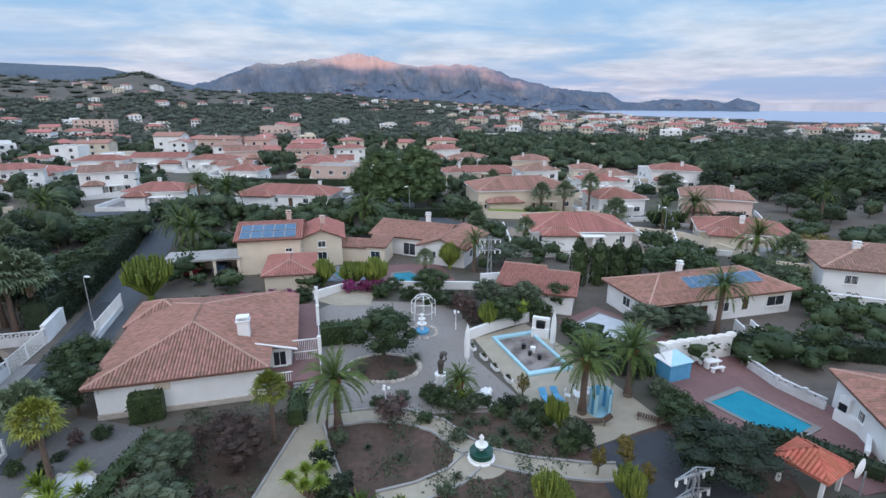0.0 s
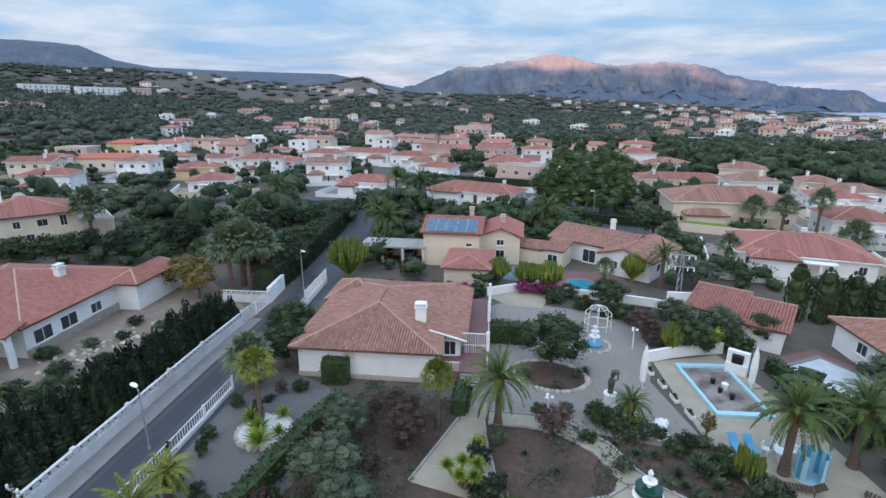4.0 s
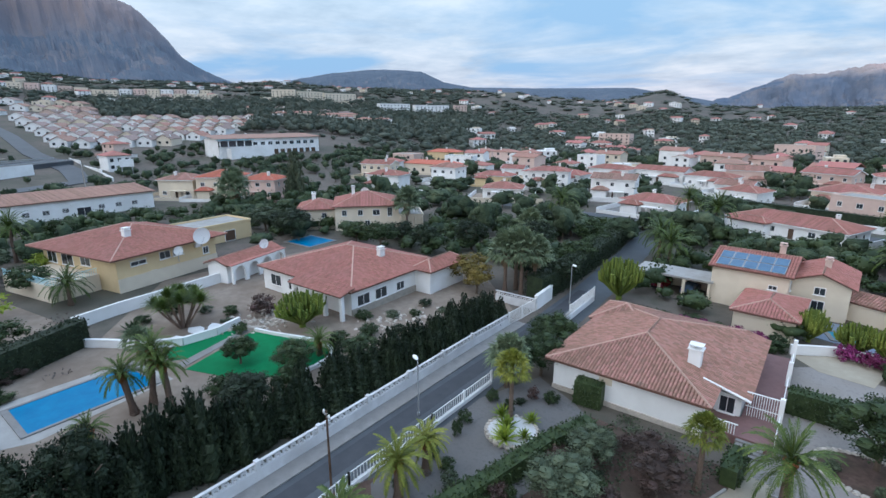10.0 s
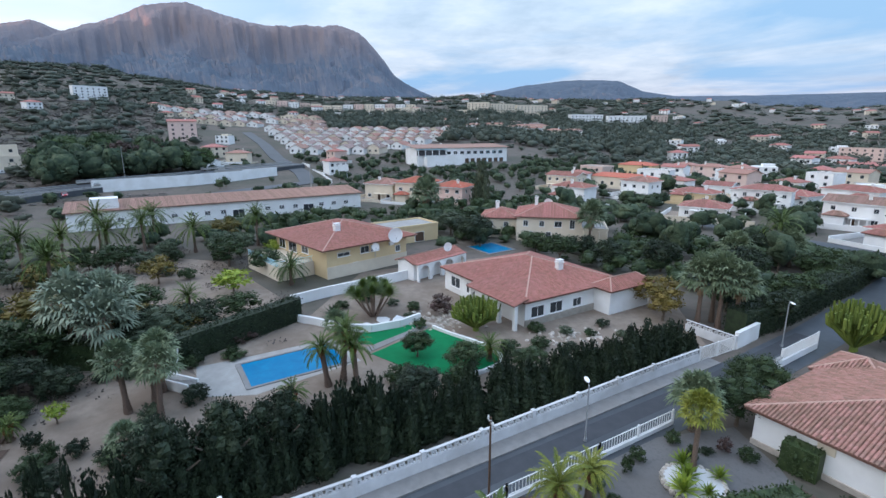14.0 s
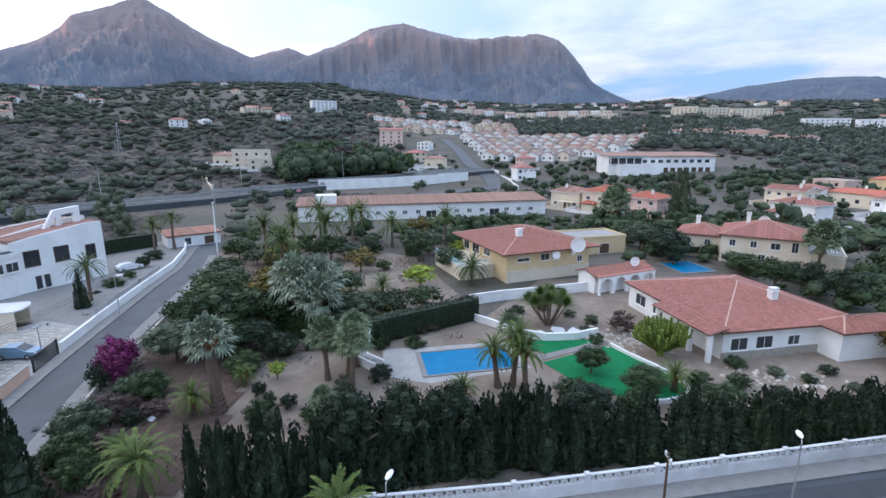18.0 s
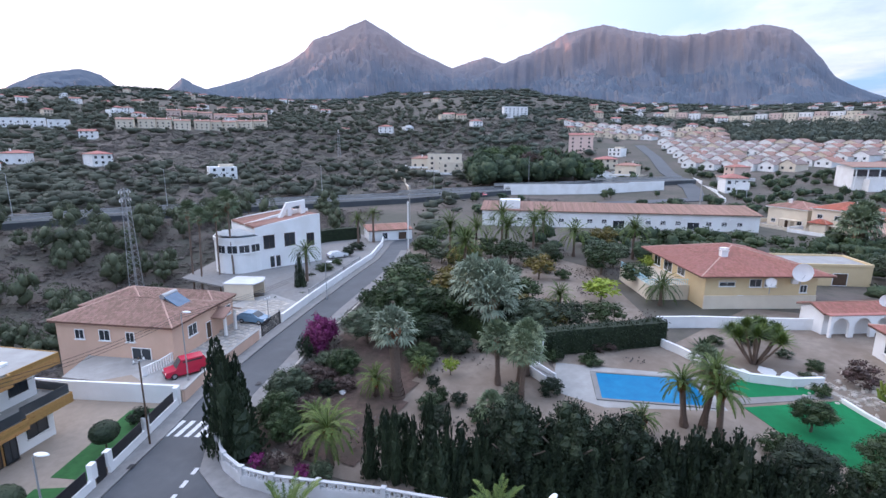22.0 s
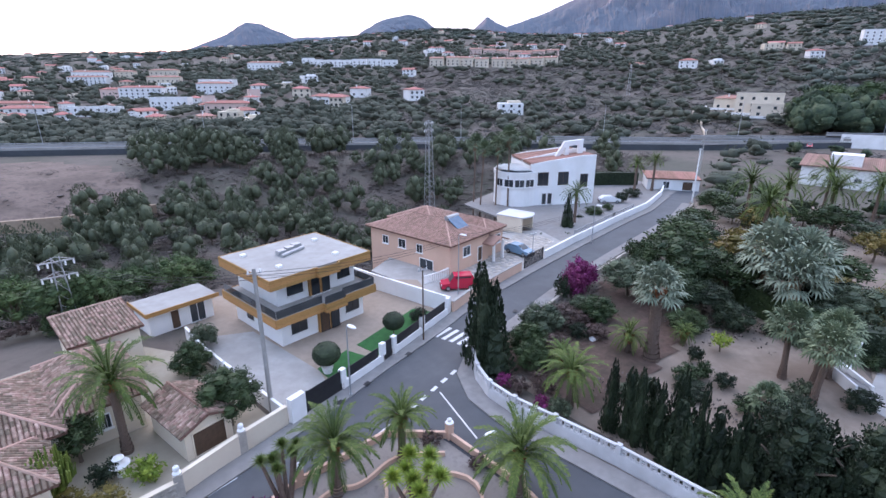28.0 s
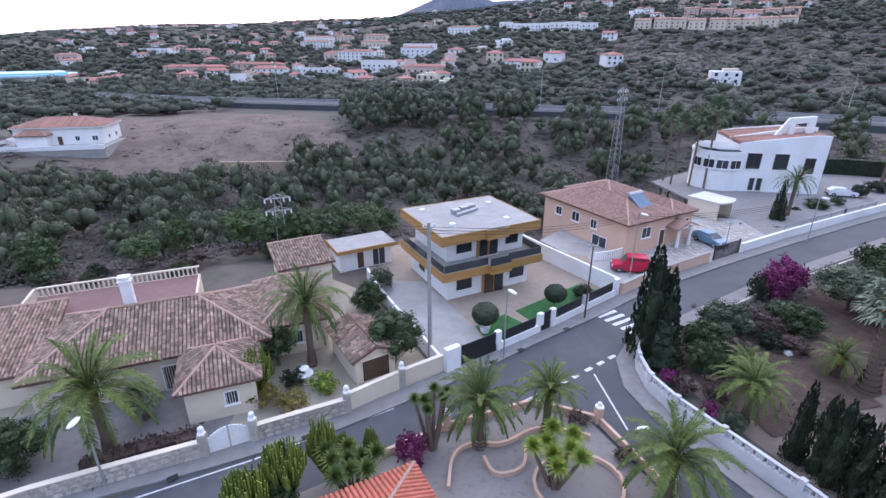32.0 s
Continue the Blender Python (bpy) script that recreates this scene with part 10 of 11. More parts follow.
for x, y, d in ((11.8, 33.2, 5), (16.2, 33.7, -30)):
    u = thing("sun_lounger", "dark brown wooden slatted lounger", "sun lounger", at(x, y, 0.05, d), "wooden loungers")
    for k in range(8):
        part("slat", G().box(-0.8 + k * 0.2, 0, 0.34, 0.15, 0.62, 0.03), DARK_WOOD, u)
    part("backrest", G().add(G().box(0, 0, 0, 0.75, 0.62, 0.04), Matrix.Translation((1.05, 0, 0.55)) @ Matrix.Rotation(radians(-35), 4, "Y")), DARK_WOOD, u)
    for sx in (-0.75, 0.7):
        for sy in (-0.27, 0.27):
            part("leg", G().box(sx, sy, 0, 0.06, 0.06, 0.34), DARK_WOOD, u)
u = thing("shower_cabin", "round blue and white open-topped garden shower cabin", "shower cabin", at(12.7, 34.9, 0.05))
g = G()
for k in range(15):
    a, b = radians(-60 + k * 20), radians(-60 + (k + 1) * 20)
    part("panel", G().bar((0.85 * math.cos(a), 0.85 * math.sin(a)), (0.85 * math.cos(b), 0.85 * math.sin(b)), 0.06, 1.9, 0.05), BLUE if k % 2 else PALE_BLUE, u)
part("floor_ring", G().turn([(0.95, 0), (0.95, 0.05)], 18), PALE_BLUE, u)
u = thing("garden_table", "white plastic garden table", "table", at(11.4, 36.2, 0.05))
part("tabletop", G().turn([(0.5, 0.70), (0.52, 0.72), (0.5, 0.74)], 14), WHITE, u)
for k in range(4):
    a = math.pi / 4 + k * math.pi / 2
    part("leg", G().tube([(0.35 * math.cos(a), 0.35 * math.sin(a), 0), (0.3 * math.cos(a), 0.3 * math.sin(a), 0.7)], [0.03, 0.03], 6), WHITE, u)
for x, y, d in ((10.5, 36.6, 60), (11.2, 37.2, 0), (12.2, 37.0, -60)):
    u = thing("plastic_chair", "white plastic garden chair", "chair", at(x, y, 0.05, d), "white garden chairs")
    part("seat", G().box(0, 0, 0.42, 0.48, 0.46, 0.04), WHITE, u)
    part("backrest", G().box(0, 0.24, 0.46, 0.48, 0.05, 0.45), WHITE, u)
    for sx in (-0.2, 0.2):
        for sy in (-0.2, 0.2):
            part("leg", G().box(sx, sy, 0, 0.04, 0.04, 0.42), WHITE, u)
u = thing("pool_bar", "white masonry barbecue niche beside the pool", "barbecue", at(10.4, 48.4, 0.05, -20))
part("body", G().box(0, 0, 0, 1.8, 0.8, 1.0).box(-0.7, 0.2, 1.0, 0.4, 0.5, 0.9).box(0.7, 0.2, 1.0, 0.4, 0.5, 0.9).box(0, 0.2, 1.9, 1.8, 0.5, 0.25), WHITE, u)
part("firebox", G().box(0, -0.02, 1.0, 0.9, 0.4, 0.7), DARK, u)
u = thing("barbecue", "white masonry barbecue with a chimney hood", "barbecue", at(31.5, 33.2, 0.05, -76))
part("body", G().box(0, 0, 0, 1.9, 0.8, 0.95).box(-0.5, 0.1, 0.95, 0.8, 0.6, 1.2).box(0.5, 0.1, 0.95, 0.15, 0.6, 0.7), WHITE, u)
part("firebox", G().box(-0.5, -0.24, 1.0, 0.6, 0.1, 0.6), DARK, u)
u = thing("pool_cabin", "small blue and white striped canvas pool cabin", "cabin", at(21.0, 40.6, 0.05, 20))
part("wall", G().box(0, 0, 0, 2.4, 2.0, 1.7), BLUE, u)
for k in range(2):
    for p in roof_planes(-1.2, 1.2, -1.0, 1.0, 1.72, 0.9, "hip", 0.15, "x")[k::2]:
        g = G()
        slab(g, p, 0.05)
        part("canopy", g, WHITE if k else PALE_BLUE, u)
u = thing("picnic_table", "white stone garden table with two curved benches", "table", at(25.4, 42.0, 0.05, 15))
part("tabletop", G().box(0, 0, 0.7, 1.6, 0.8, 0.08), WHITE, u)
for sx in (-0.5, 0.5):
    part("pedestal", G().box(sx, 0, 0, 0.25, 0.5, 0.7), WHITE, u)
for sy in (-0.8, 0.8):
    part("bench", G().box(0, sy, 0.38, 1.4, 0.36, 0.07).box(-0.5, sy, 0, 0.2, 0.3, 0.38).box(0.5, sy, 0, 0.2, 0.3, 0.38), WHITE, u)
pl = thing("round_planter", "round rubble-stone planter edged round white gravel", "planter", at(-24.2, 25.6, 0.04))
for k in range(26):
    a = 2 * math.pi * k / 26
    part("stone", G().blob(2.0 * math.cos(a), 2.0 * math.sin(a), 0.18, 0.28, 0.22, 0.24, PR, 0.15, 6, 4), STONE, pl)
part("white_gravel", G().turn([(1.95, 0.0), (1.95, 0.3), (0.2, 0.36)], 20), OLD_WHITE, pl)
w = solo("white_tarpaulin", G().blob(2.8, 36.0, 0.1, 1.6, 0.8, 0.35, random.Random(8), 0.3, 9, 6), WHITE, "crumpled white tarpaulin over a heap", "tarpaulin")
w = solo("litter", G().blob(-36.8, -27.6, 0.1, 0.5, 0.4, 0.25, random.Random(9), 0.4, 7, 5).blob(-37.8, -26.9, 0.06, 0.3, 0.3, 0.14, random.Random(10), 0.4, 6, 4), WHITE, "white plastic litter on the dry plot", "litter")
g = G()
for k in range(160):
    x, y = PR.gauss(-37.6, 2.0), PR.gauss(-29.4, 1.4)
    a = PR.uniform(0, 3.14)
    g.tube([(x, y, 0.05), (x + math.cos(a) * 1.0, y + math.sin(a) * 1.0, PR.uniform(0.1, 0.7))], [0.03, 0.015], 4, False)
solo("cut_branches", g, BARK, "heap of dry cut palm branches", "branches", kind="stuff")
u = thing("crazy_paving", "forecourt of irregular flat paving stones", "paving", None, "", "structure")
rnd = random.Random(77)
pm = [G().prism([(0.38 * math.cos(k * 1.05) * rnd.uniform(.7, 1.1), 0.38 * math.sin(k * 1.05) * rnd.uniform(.7, 1.1)) for k in range(6)], 0, 0.04).mesh("stone", STONE) for i in range(6)]
COURT = [(-33.8, -47.6), (-36.2, -44.4), (-43.5, -46.6), (-50.0, -49.2), (-56.4, -53.0), (-54.4, -58.0), (-48.2, -57.5), (-46.2, -54.6), (-35.0, -50.6)]
for i in range(27):
    for k in range(18):
        x, y = -57 + i * 0.78 + rnd.uniform(-.14, .14), -58.5 + k * 0.78 + rnd.uniform(-.14, .14)
        if inside(COURT, x, y):
            part("stone", pm[rnd.randrange(6)], None, u).matrix_local = Matrix.LocRotScale((x, y, 0.045), Euler((0, 0, rnd.uniform(0, 6))), (1, 1, 1))
f = thing("fountain", "white tiered garden fountain in the Spanish garden", "fountain", at(1.8, -31.8, 0.03))
part("basin", G().turn([(0.25, 0), (0.2, 0.5), (0.6, 0.8), (0.62, 0.9), (0.15, 0.85)], 14), WHITE, f)
part("upper_bowl", G().turn([(0.12, 0.85), (0.1, 1.15), (0.35, 1.3), (0.36, 1.36), (0.06, 1.5)], 14), WHITE, f)
u = thing("white_planter", "round white planter tubs below the ball trees", "planter", at(-13.3, -36.0, 0.05))
part("tub", G().turn([(0.35, 0), (0.5, 0.6), (0.52, 0.66), (0.4, 0.62)], 14), WHITE, u)
u = thing("lounger_row", "row of blue sun loungers beside a pool", "sun lounger", at(-63.5, 66.0, 0.0, 40))
for k in range(8):
    part("lounger", G().box(k * 0.9, 0, 0.25, 0.65, 1.9, 0.12), BLUE, u)
for x, y, d in ((-60.2, 12.0, 0), (-59.0, 7.8, 30), (-60.8, 10.0, 10)):
    solo("white_gravel_bed", G().prism([(x + 1.3 * math.cos(k * 0.7854) * (1 + 0.3 * math.sin(k * 2 + d)), y + 0.9 * math.sin(k * 0.7854)) for k in range(8)], 0, 0.07), WHITE, "patch of white gravel in the rock garden", "gravel", kind="structure")
g = G()
for k in range(120):
    x, y = PR.gauss(-58.8, 1.8), PR.gauss(17.0, 2.4)
    g.blob(x, y, 0.06, PR.uniform(.12, .4), PR.uniform(.12, .35), PR.uniform(.1, .25), PR, 0.3, 5, 4)
for k in range(90):
    x, y = PR.gauss(-49.0, 1.4), PR.gauss(30.0, 3.4)
    g.blob(x, y, 0.06, PR.uniform(.12, .35), PR.uniform(.12, .3), PR.uniform(.08, .2), PR, 0.3, 5, 4)
solo("rockery_stones", g, STONE, "scattered brown stones of the rock garden", "stones", kind="stuff")

# pale rocks heaped beside the gravel court
rk = thing("rockery", "heap of pale grey rocks beside the gravel court", "rocks", at(2.6, 37.2, 0.03))
for k in range(13):
    part("rock", G().blob(PR.uniform(-1.6, 1.6), PR.uniform(-0.7, 0.7), 0.18, PR.uniform(.25, .5), PR.uniform(.25, .45), PR.uniform(.2, .42), PR, 0.22, 8, 6), WHITE, rk)


# highway beyond the valley
HW = [(110, -262), (60, -232), (10, -210), (-48, -184), (-92, -163), (-134, -138), (-176, -104), (-214, -76), (-252, -40), (-286, 0)]
strip("highway", HW, -5.5, 5.5, ASPHALT, "two-lane highway on an embankment", "road", 1.9, 6.0, True)
for o in (5.2, -5.2):
    ln = offset(HW, o)
    w0 = thing("guard_wall", "pale concrete guard wall with a rail beside the highway", "barrier", kind="structure")
    for a, b in zip(ln, ln[1:]):
        z = (land(*a) + land(*b)) / 2 + 1.85
        part("barrier", G().bar(a, b, 0.3, 0.8, z), CONCRETE, w0)
        part("rail", G().bar(a, b, 0.08, 0.25, z + 1.0), METAL, w0)
for x, y in ((-114, -163), (-156, -129), (-77, -182), (-28, -204), (-196, -100), (-232, -68), (22, -226)):
    p = thing("highway_lamp", "tall slender highway lamp post", "street lamp", at(x, y, land(x, y) + 1.6, 30), "highway lamps")
    part("pole", G().tube([(0, 0, 0), (0, 0, 13.0)], [0.13, 0.07], 8), METAL, p)
    part("arm", G().tube([(0, 0, 13.0), (1.4, 0, 13.3)], [0.06, 0.05], 6), METAL, p)
    part("lamp_head", G().box(1.7, 0, 13.25, 0.8, 0.3, 0.14), METAL, p)
# upper road to the terraces, with its white walls
strip("road_upper", [(-176, -60), (-205, -28), (-229, 4), (-262, 2), (-322, -12), (-398, -24), (-476, -42)], -4.0, 4.0, ASPHALT, "grey road climbing to the terraced houses", "road", 0.3, 1.5, True)
wall_run("wall_upper", [(-211, -73), (-220, -56), (-228, -41), (-242, -24), (-255, -10)], 4.6, 0.4, WHITE, "long white retaining wall by the upper road", None, 0, True)
wall_run("wall_upper_right", [(-226, 14), (-250, 12), (-282, 6), (-330, -2)], 1.6, 0.4, WHITE, "white kerb wall along the climbing road", None, 0, True)
wall_run("wall_hill", [(-199, -114), (-222, -130), (-250, -152), (-280, -172)], 2.2, 0.4, CREAM, "cream hillside wall climbing to a villa", None, 0, True)
sg = thing("roadside_sign", "white rectangular sign board on two posts", "sign", at(-236, 20, land(-236, 20), 95))
part("board", G().box(0, 0, 4.0, 5.0, 0.2, 3.0), WHITE, sg)
for x in (-1.8, 1.8):
    part("post", G().box(x, 0.2, 0, 0.3, 0.3, 5), METAL, sg)
# the bare terrace beyond the valley with its dry-stone wall
drape("plot_litter", [(-26.4, -28), (-31, -32.6), (-44, -36.6), (-54, -38), (-50, -26), (-36, -20.5), (-28, -20)], SOIL, "dark leaf litter and dry brush over the plot", "soil", 1.0, 0.03)
drape("plot_quarry", [(74, -200), (22, -194), (2, -172), (-4, -146), (6, -137), (24, -131), (52, -128), (74, -140)], EARTH, "bare pinkish levelled earth beyond the valley", "ground", 3.0, 0.12)
wall_run("wall_drystone", [(-6, -133), (12, -131), (30, -134)], 3.4, 0.8, mat("dry_stone", [(0.32, 0.24, 0.17), (0.42, 0.32, 0.23)], 0.8, 0.95, 0.05, 0.4), "ochre dry-stone terrace wall", None, 0, True)
sheet("car_park", [(44, -250), (46, -285), (104, -296), (96, -248)], CONCRETE, "pale distant car park", "parking", 0.3, 2)
hall = thing("house", "wide hall with a pale blue curved roof", "hall", at(205, -390, 0, 28))
part("wall", G().box(0, 0, -3, 70, 40, 7), WHITE, hall)
part("roof", G().box(0, 0, 4.01, 74, 44, 1.2).box(0, 0, 5.22, 60, 34, 1.2), PALE_BLUE, hall)


# terraced houses on the slope
def terrace(a, b, n, w, d, h, wall, roof, kind):
    for i in range(n):
        p = lerp(a, b, (i + 0.5) / n)
        deg = math.degrees(math.atan2(-p[0], p[1]))
        house_row(p[0] + HOUSE_RND.uniform(-3, 3), p[1] + HOUSE_RND.uniform(-3, 3), deg + HOUSE_RND.uniform(-6, 6) - 8, w, d, h, wall, roof, kind)


EST = random.Random(63)


def estate(r, az0, az1, w, d, h, wall, roof, gaps=0.12):
    """A row of joined terraced houses across the slope, gable ends to the valley."""
    n = int(radians(az1 - az0) * r / w)
    for i in range(n):
        if EST.random() < gaps:
            continue
        az = az0 + (az1 - az0) * (i + 0.5) / n
        k = r + EST.uniform(-2.5, 2.5)
        house_row(*polar(az, k), az - 26, w * 0.98, d, h + EST.uniform(-0.2, 0.9), EST.choice(wall), EST.choice(roof), "gable", 2.6)


for r, az0, az1 in ((352, 80.5, 90.5), (378, 78.0, 90.8), (404, 75.5, 91.4), (432, 74.0, 92.0), (462, 72.5, 92.6), (494, 71.5, 93.0), (530, 87.0, 100.0), (572, 87.0, 101.0), (618, 87.5, 103.0)):
    estate(r, az0, az1, 9.0 + (r - 352) * 0.012, 14.0, 2.9, "WWWC" if r < 520 else "WWCP", "FFAE")
# flat-roofed rows above the tree belt, low roofs among the pines and the stepped blocks on the rise
for r, az0, az1, w, h, wall in ((705, 79.0, 86.0, 13.0, 4.6, "WWWC"), (770, 76.4, 82.6, 11.0, 6.2, "CCCP"), (835, 77.0, 93.0, 14.0, 7.4, "WCCP")):
    n = int(radians(az1 - az0) * r / (w * 1.12))
    for i in range(n):
        az = az0 + (az1 - az0) * (i + 0.5) / n
        house_row(*polar(az, r + EST.uniform(-6, 6)), az - 12, w, 10, h + EST.uniform(-0.3, 0.5), EST.choice(wall), "W", "flat")
for az, r, turn, w, h in ((70.9, 676, -6, 36, 6.5), (67.6, 684, 4, 40, 6.0), (64.4, 694, 0, 26, 7.0), (63.0, 690, 0, 14, 4.0)):
    house_row(*polar(az, r), az + turn, w, 10, h, "C", "C", "flat")
for az, r, w, roof in ((73.5, 596, 15, "A"), (70.4, 578, 20, "F"), (66.0, 566, 19, "F"), (63.9, 574, 20, "F")):
    house_row(*polar(az, r), az - 8, w, 11, 3.6, "C", roof, "hip")
terrace((-205, -643), (-253, -487), 8, 15, 10, 7.5, "W", "W", "flat")
terrace((-289, -478), (-428, -428), 9, 14, 10, 8.0, "C", "A", "gable")
terrace((-400, -564), (-488, -489), 7, 15, 10, 8.0, "P", "A", "gable")

# woods and scattered far houses, kept clear of what stands already
TAKEN = [(o.matrix_world.translation.x, o.matrix_world.translation.y, 12.0 if o.name.startswith("house") else 5.0) for o in scene.objects if o.parent is None and o.type == "EMPTY" and o.name.split(".")[0] in ("house", "garage", "arcade", "swimming_pool", "pylon")]
LINES = [([(-211, -73), (-228, -41), (-255, -10)], 5), ([(-205, -71), (-222, -39), (-249, -8)], 5), (HW, 8.5), ([(-176, -60), (-205, -28), (-229, 4), (-262, 2), (-322, -12), (-398, -24), (-476, -42)], 9), ([(-16, 140), (-7, 112), (2, 98), (34, 96), (52, 74), (70, 48)], 5), ([(-130, 96), (-62, 112), (-16, 140)], 5), ([(-62, 112), (-90, 170), (-130, 240)], 4), ([(-132, -54), (-158, 26)], 9), ([(-146, -60), (-172, 22)], 9), ([(-273, 63), (-285, 124)], 16)]
GRID = {}
for tx, ty, tr_ in TAKEN:
    GRID.setdefault((int(tx // 30), int(ty // 30)), []).append((tx, ty, tr_))


def free(x, y, r=0.0):
    gx, gy = int(x // 30), int(y // 30)
    for i in (-1, 0, 1):
        for j in (-1, 0, 1):
            for tx, ty, tr_ in GRID.get((gx + i, gy + j), ()):
                if (x - tx) ** 2 + (y - ty) ** 2 < (tr_ + r) ** 2:
                    return False
    for ln, w in LINES:
        for (ax, ay), (bx_, by_) in zip(ln, ln[1:]):
            dx, dy = bx_ - ax, by_ - ay
            t = max(0.0, min(1.0, ((x - ax) * dx + (y - ay) * dy) / (dx * dx + dy * dy)))
            if (x - ax - t * dx) ** 2 + (y - ay - t * dy) ** 2 < (w + r) ** 2:
                return False
    return True


FR = random.Random(31)


def suburb(count, az0, az1, r0, r1, gap, tall=0.45):
    """More villas of the suburb on the free ground between the streets."""
    n = 0
    for tries in range(count * 60):
        if n == count:
            break
        az, r = FR.uniform(az0, az1), FR.uniform(r0, r1)
        x, y = polar(az, r)
        if not free(x, y, gap):
            continue
        n += 1
        GRID.setdefault((int(x // 30), int(y // 30)), []).append((x, y, 11.0))
        house_row(x, y, FR.choice((0, 0, 10, -12)) + az * 0.5 + FR.uniform(-8, 8), FR.uniform(9, 14), FR.uniform(8.0, 9.5), FR.uniform(5.4, 6.2) if FR.random() < tall else FR.uniform(3.0, 3.8), FR.choice("WWWWCP"), FR.choice("ABBBAE"), FR.choice(("hip", "hip", "gable", "gable", "flat")))
        k = 1 - 11.5 / r
        u = Vector((y, -x)).normalized() * FR.uniform(7, 12)
        a, b = (x * k - u.x, y * k - u.y), (x * k + u.x, y * k + u.y)
        zz = min(land(*a), land(*b))
        solo("garden_wall", G().bar(a, b, 0.3, 1.7, zz - 0.3), FR.choice((WHITE, WHITE, CREAM)), "pale rendered garden wall before a villa", "garden wall", group="garden walls")


suburb(30, -2, 62, 145, 290, 5.0, 0.6)
suburb(5, -40, -8, 125, 190, 4.0, 0.4)
suburb(8, -58, -4, 185, 330, 7.0)
suburb(12, 150, 195, 300, 480, 6.0)
suburb(5, 74, 118, 250, 420, 5.0)


def far_houses():
    """Small houses of the distance in one mesh: walls, roofs, dark windows."""
    walls, pale, roofs, wins = G(), G(), G(), G()
    n = 0
    tries = 0
    while n < 700 and tries < 16000:
        tries += 1
        az = FR.uniform(-62, 205)
        r = 240 + 1500 * FR.random() ** 1.45
        x, y = polar(az, r)
        a2 = az % 360
        keep = 0.75
        if 128 < a2 < 150:
            keep = 0.02 if r < 560 else 0.5
        if a2 >= 150:
            keep = 0.5 if r > 290 else 0.0
        if 100 < a2 <= 128:
            keep = 0.12
        if -62 < az < 8:
            keep = 0.12 if r < 400 else 1.6
        if 8 <= az < 62 and r > 330:
            keep *= 0.4
        if -2 < az < 24 and 330 < r < 900:
            keep *= 0.25
        if (50 < az < 73 and r < 760) or (73 <= az < 87 and 490 < r < 760):
            keep = 0.0
        if noise.noise((x * 0.004, y * 0.004, 9)) < -0.1:
            keep *= 0.3
        if FR.random() > keep or not free(x, y, 6):
            continue
        GRID.setdefault((int(x // 30), int(y // 30)), []).append((x, y, 9.0))
        n += 1
        z = land(x, y)
        w, d, h = FR.uniform(8, 15), FR.uniform(8, 11), FR.choice((3.4, 5.6, 6.0, 6.4))
        a = radians(az + FR.uniform(-30, 30))
        m = Matrix.LocRotScale((x, y, z), Euler((0, 0, a)), None)
        (walls if FR.random() < 0.6 else pale).add(G().box(0, 0, -3, w, d, h + 3), m)
        if FR.random() < 0.75:
            g = G()
            for p in roof_planes(-w / 2, w / 2, -d / 2, d / 2, h + 0.02, 1.7, FR.choice(("hip", "hip", "gable")), 0.5):
                slab(g, p, 0.2)
            roofs.add(g, m)
        else:
            (walls if FR.random() < 0.6 else pale).add(G().box(w * 0.15, 0, h + 0.004, w * 0.5, d * 0.6, 1.2), m)
        if r < 1000:
            g = G()
            for s in range(2 if h > 5 else 1):
                for i in range(3):
                    g.box(-w * 0.33 + i * w * 0.33, -d / 2 - 0.02, 0.9 + s * 2.9, 1.3, 0.08, 1.4)
            wins.add(g, m)
    for nm, g, mt, lab in (("far_town", walls, WHITE, "white houses of the distant town"), ("far_town_pale", pale, CREAM, "cream houses of the distant town"), ("far_town_roofs", roofs, ROOF_B, "red tiled roofs of the distant town"), ("far_town_windows", wins, GLASS, "dark windows of the distant town")):
        solo(nm, g, mt, lab, "town", kind="stuff")


far_houses()


def leafy(g, x, y, z, h, w, rnd, count, size):
    for k in range(count):
        d = rand_dir(rnd, -0.5)
        p = Vector((x, y, z + h * 0.58)) + Vector((d.x * w * 0.5, d.y * w * 0.5, d.z * h * 0.42)) * rnd.uniform(0.75, 1.05)
        g.leafq(p, (d + rand_dir(rnd) * 0.8).normalized(), rand_dir(rnd), size, size * 0.7)


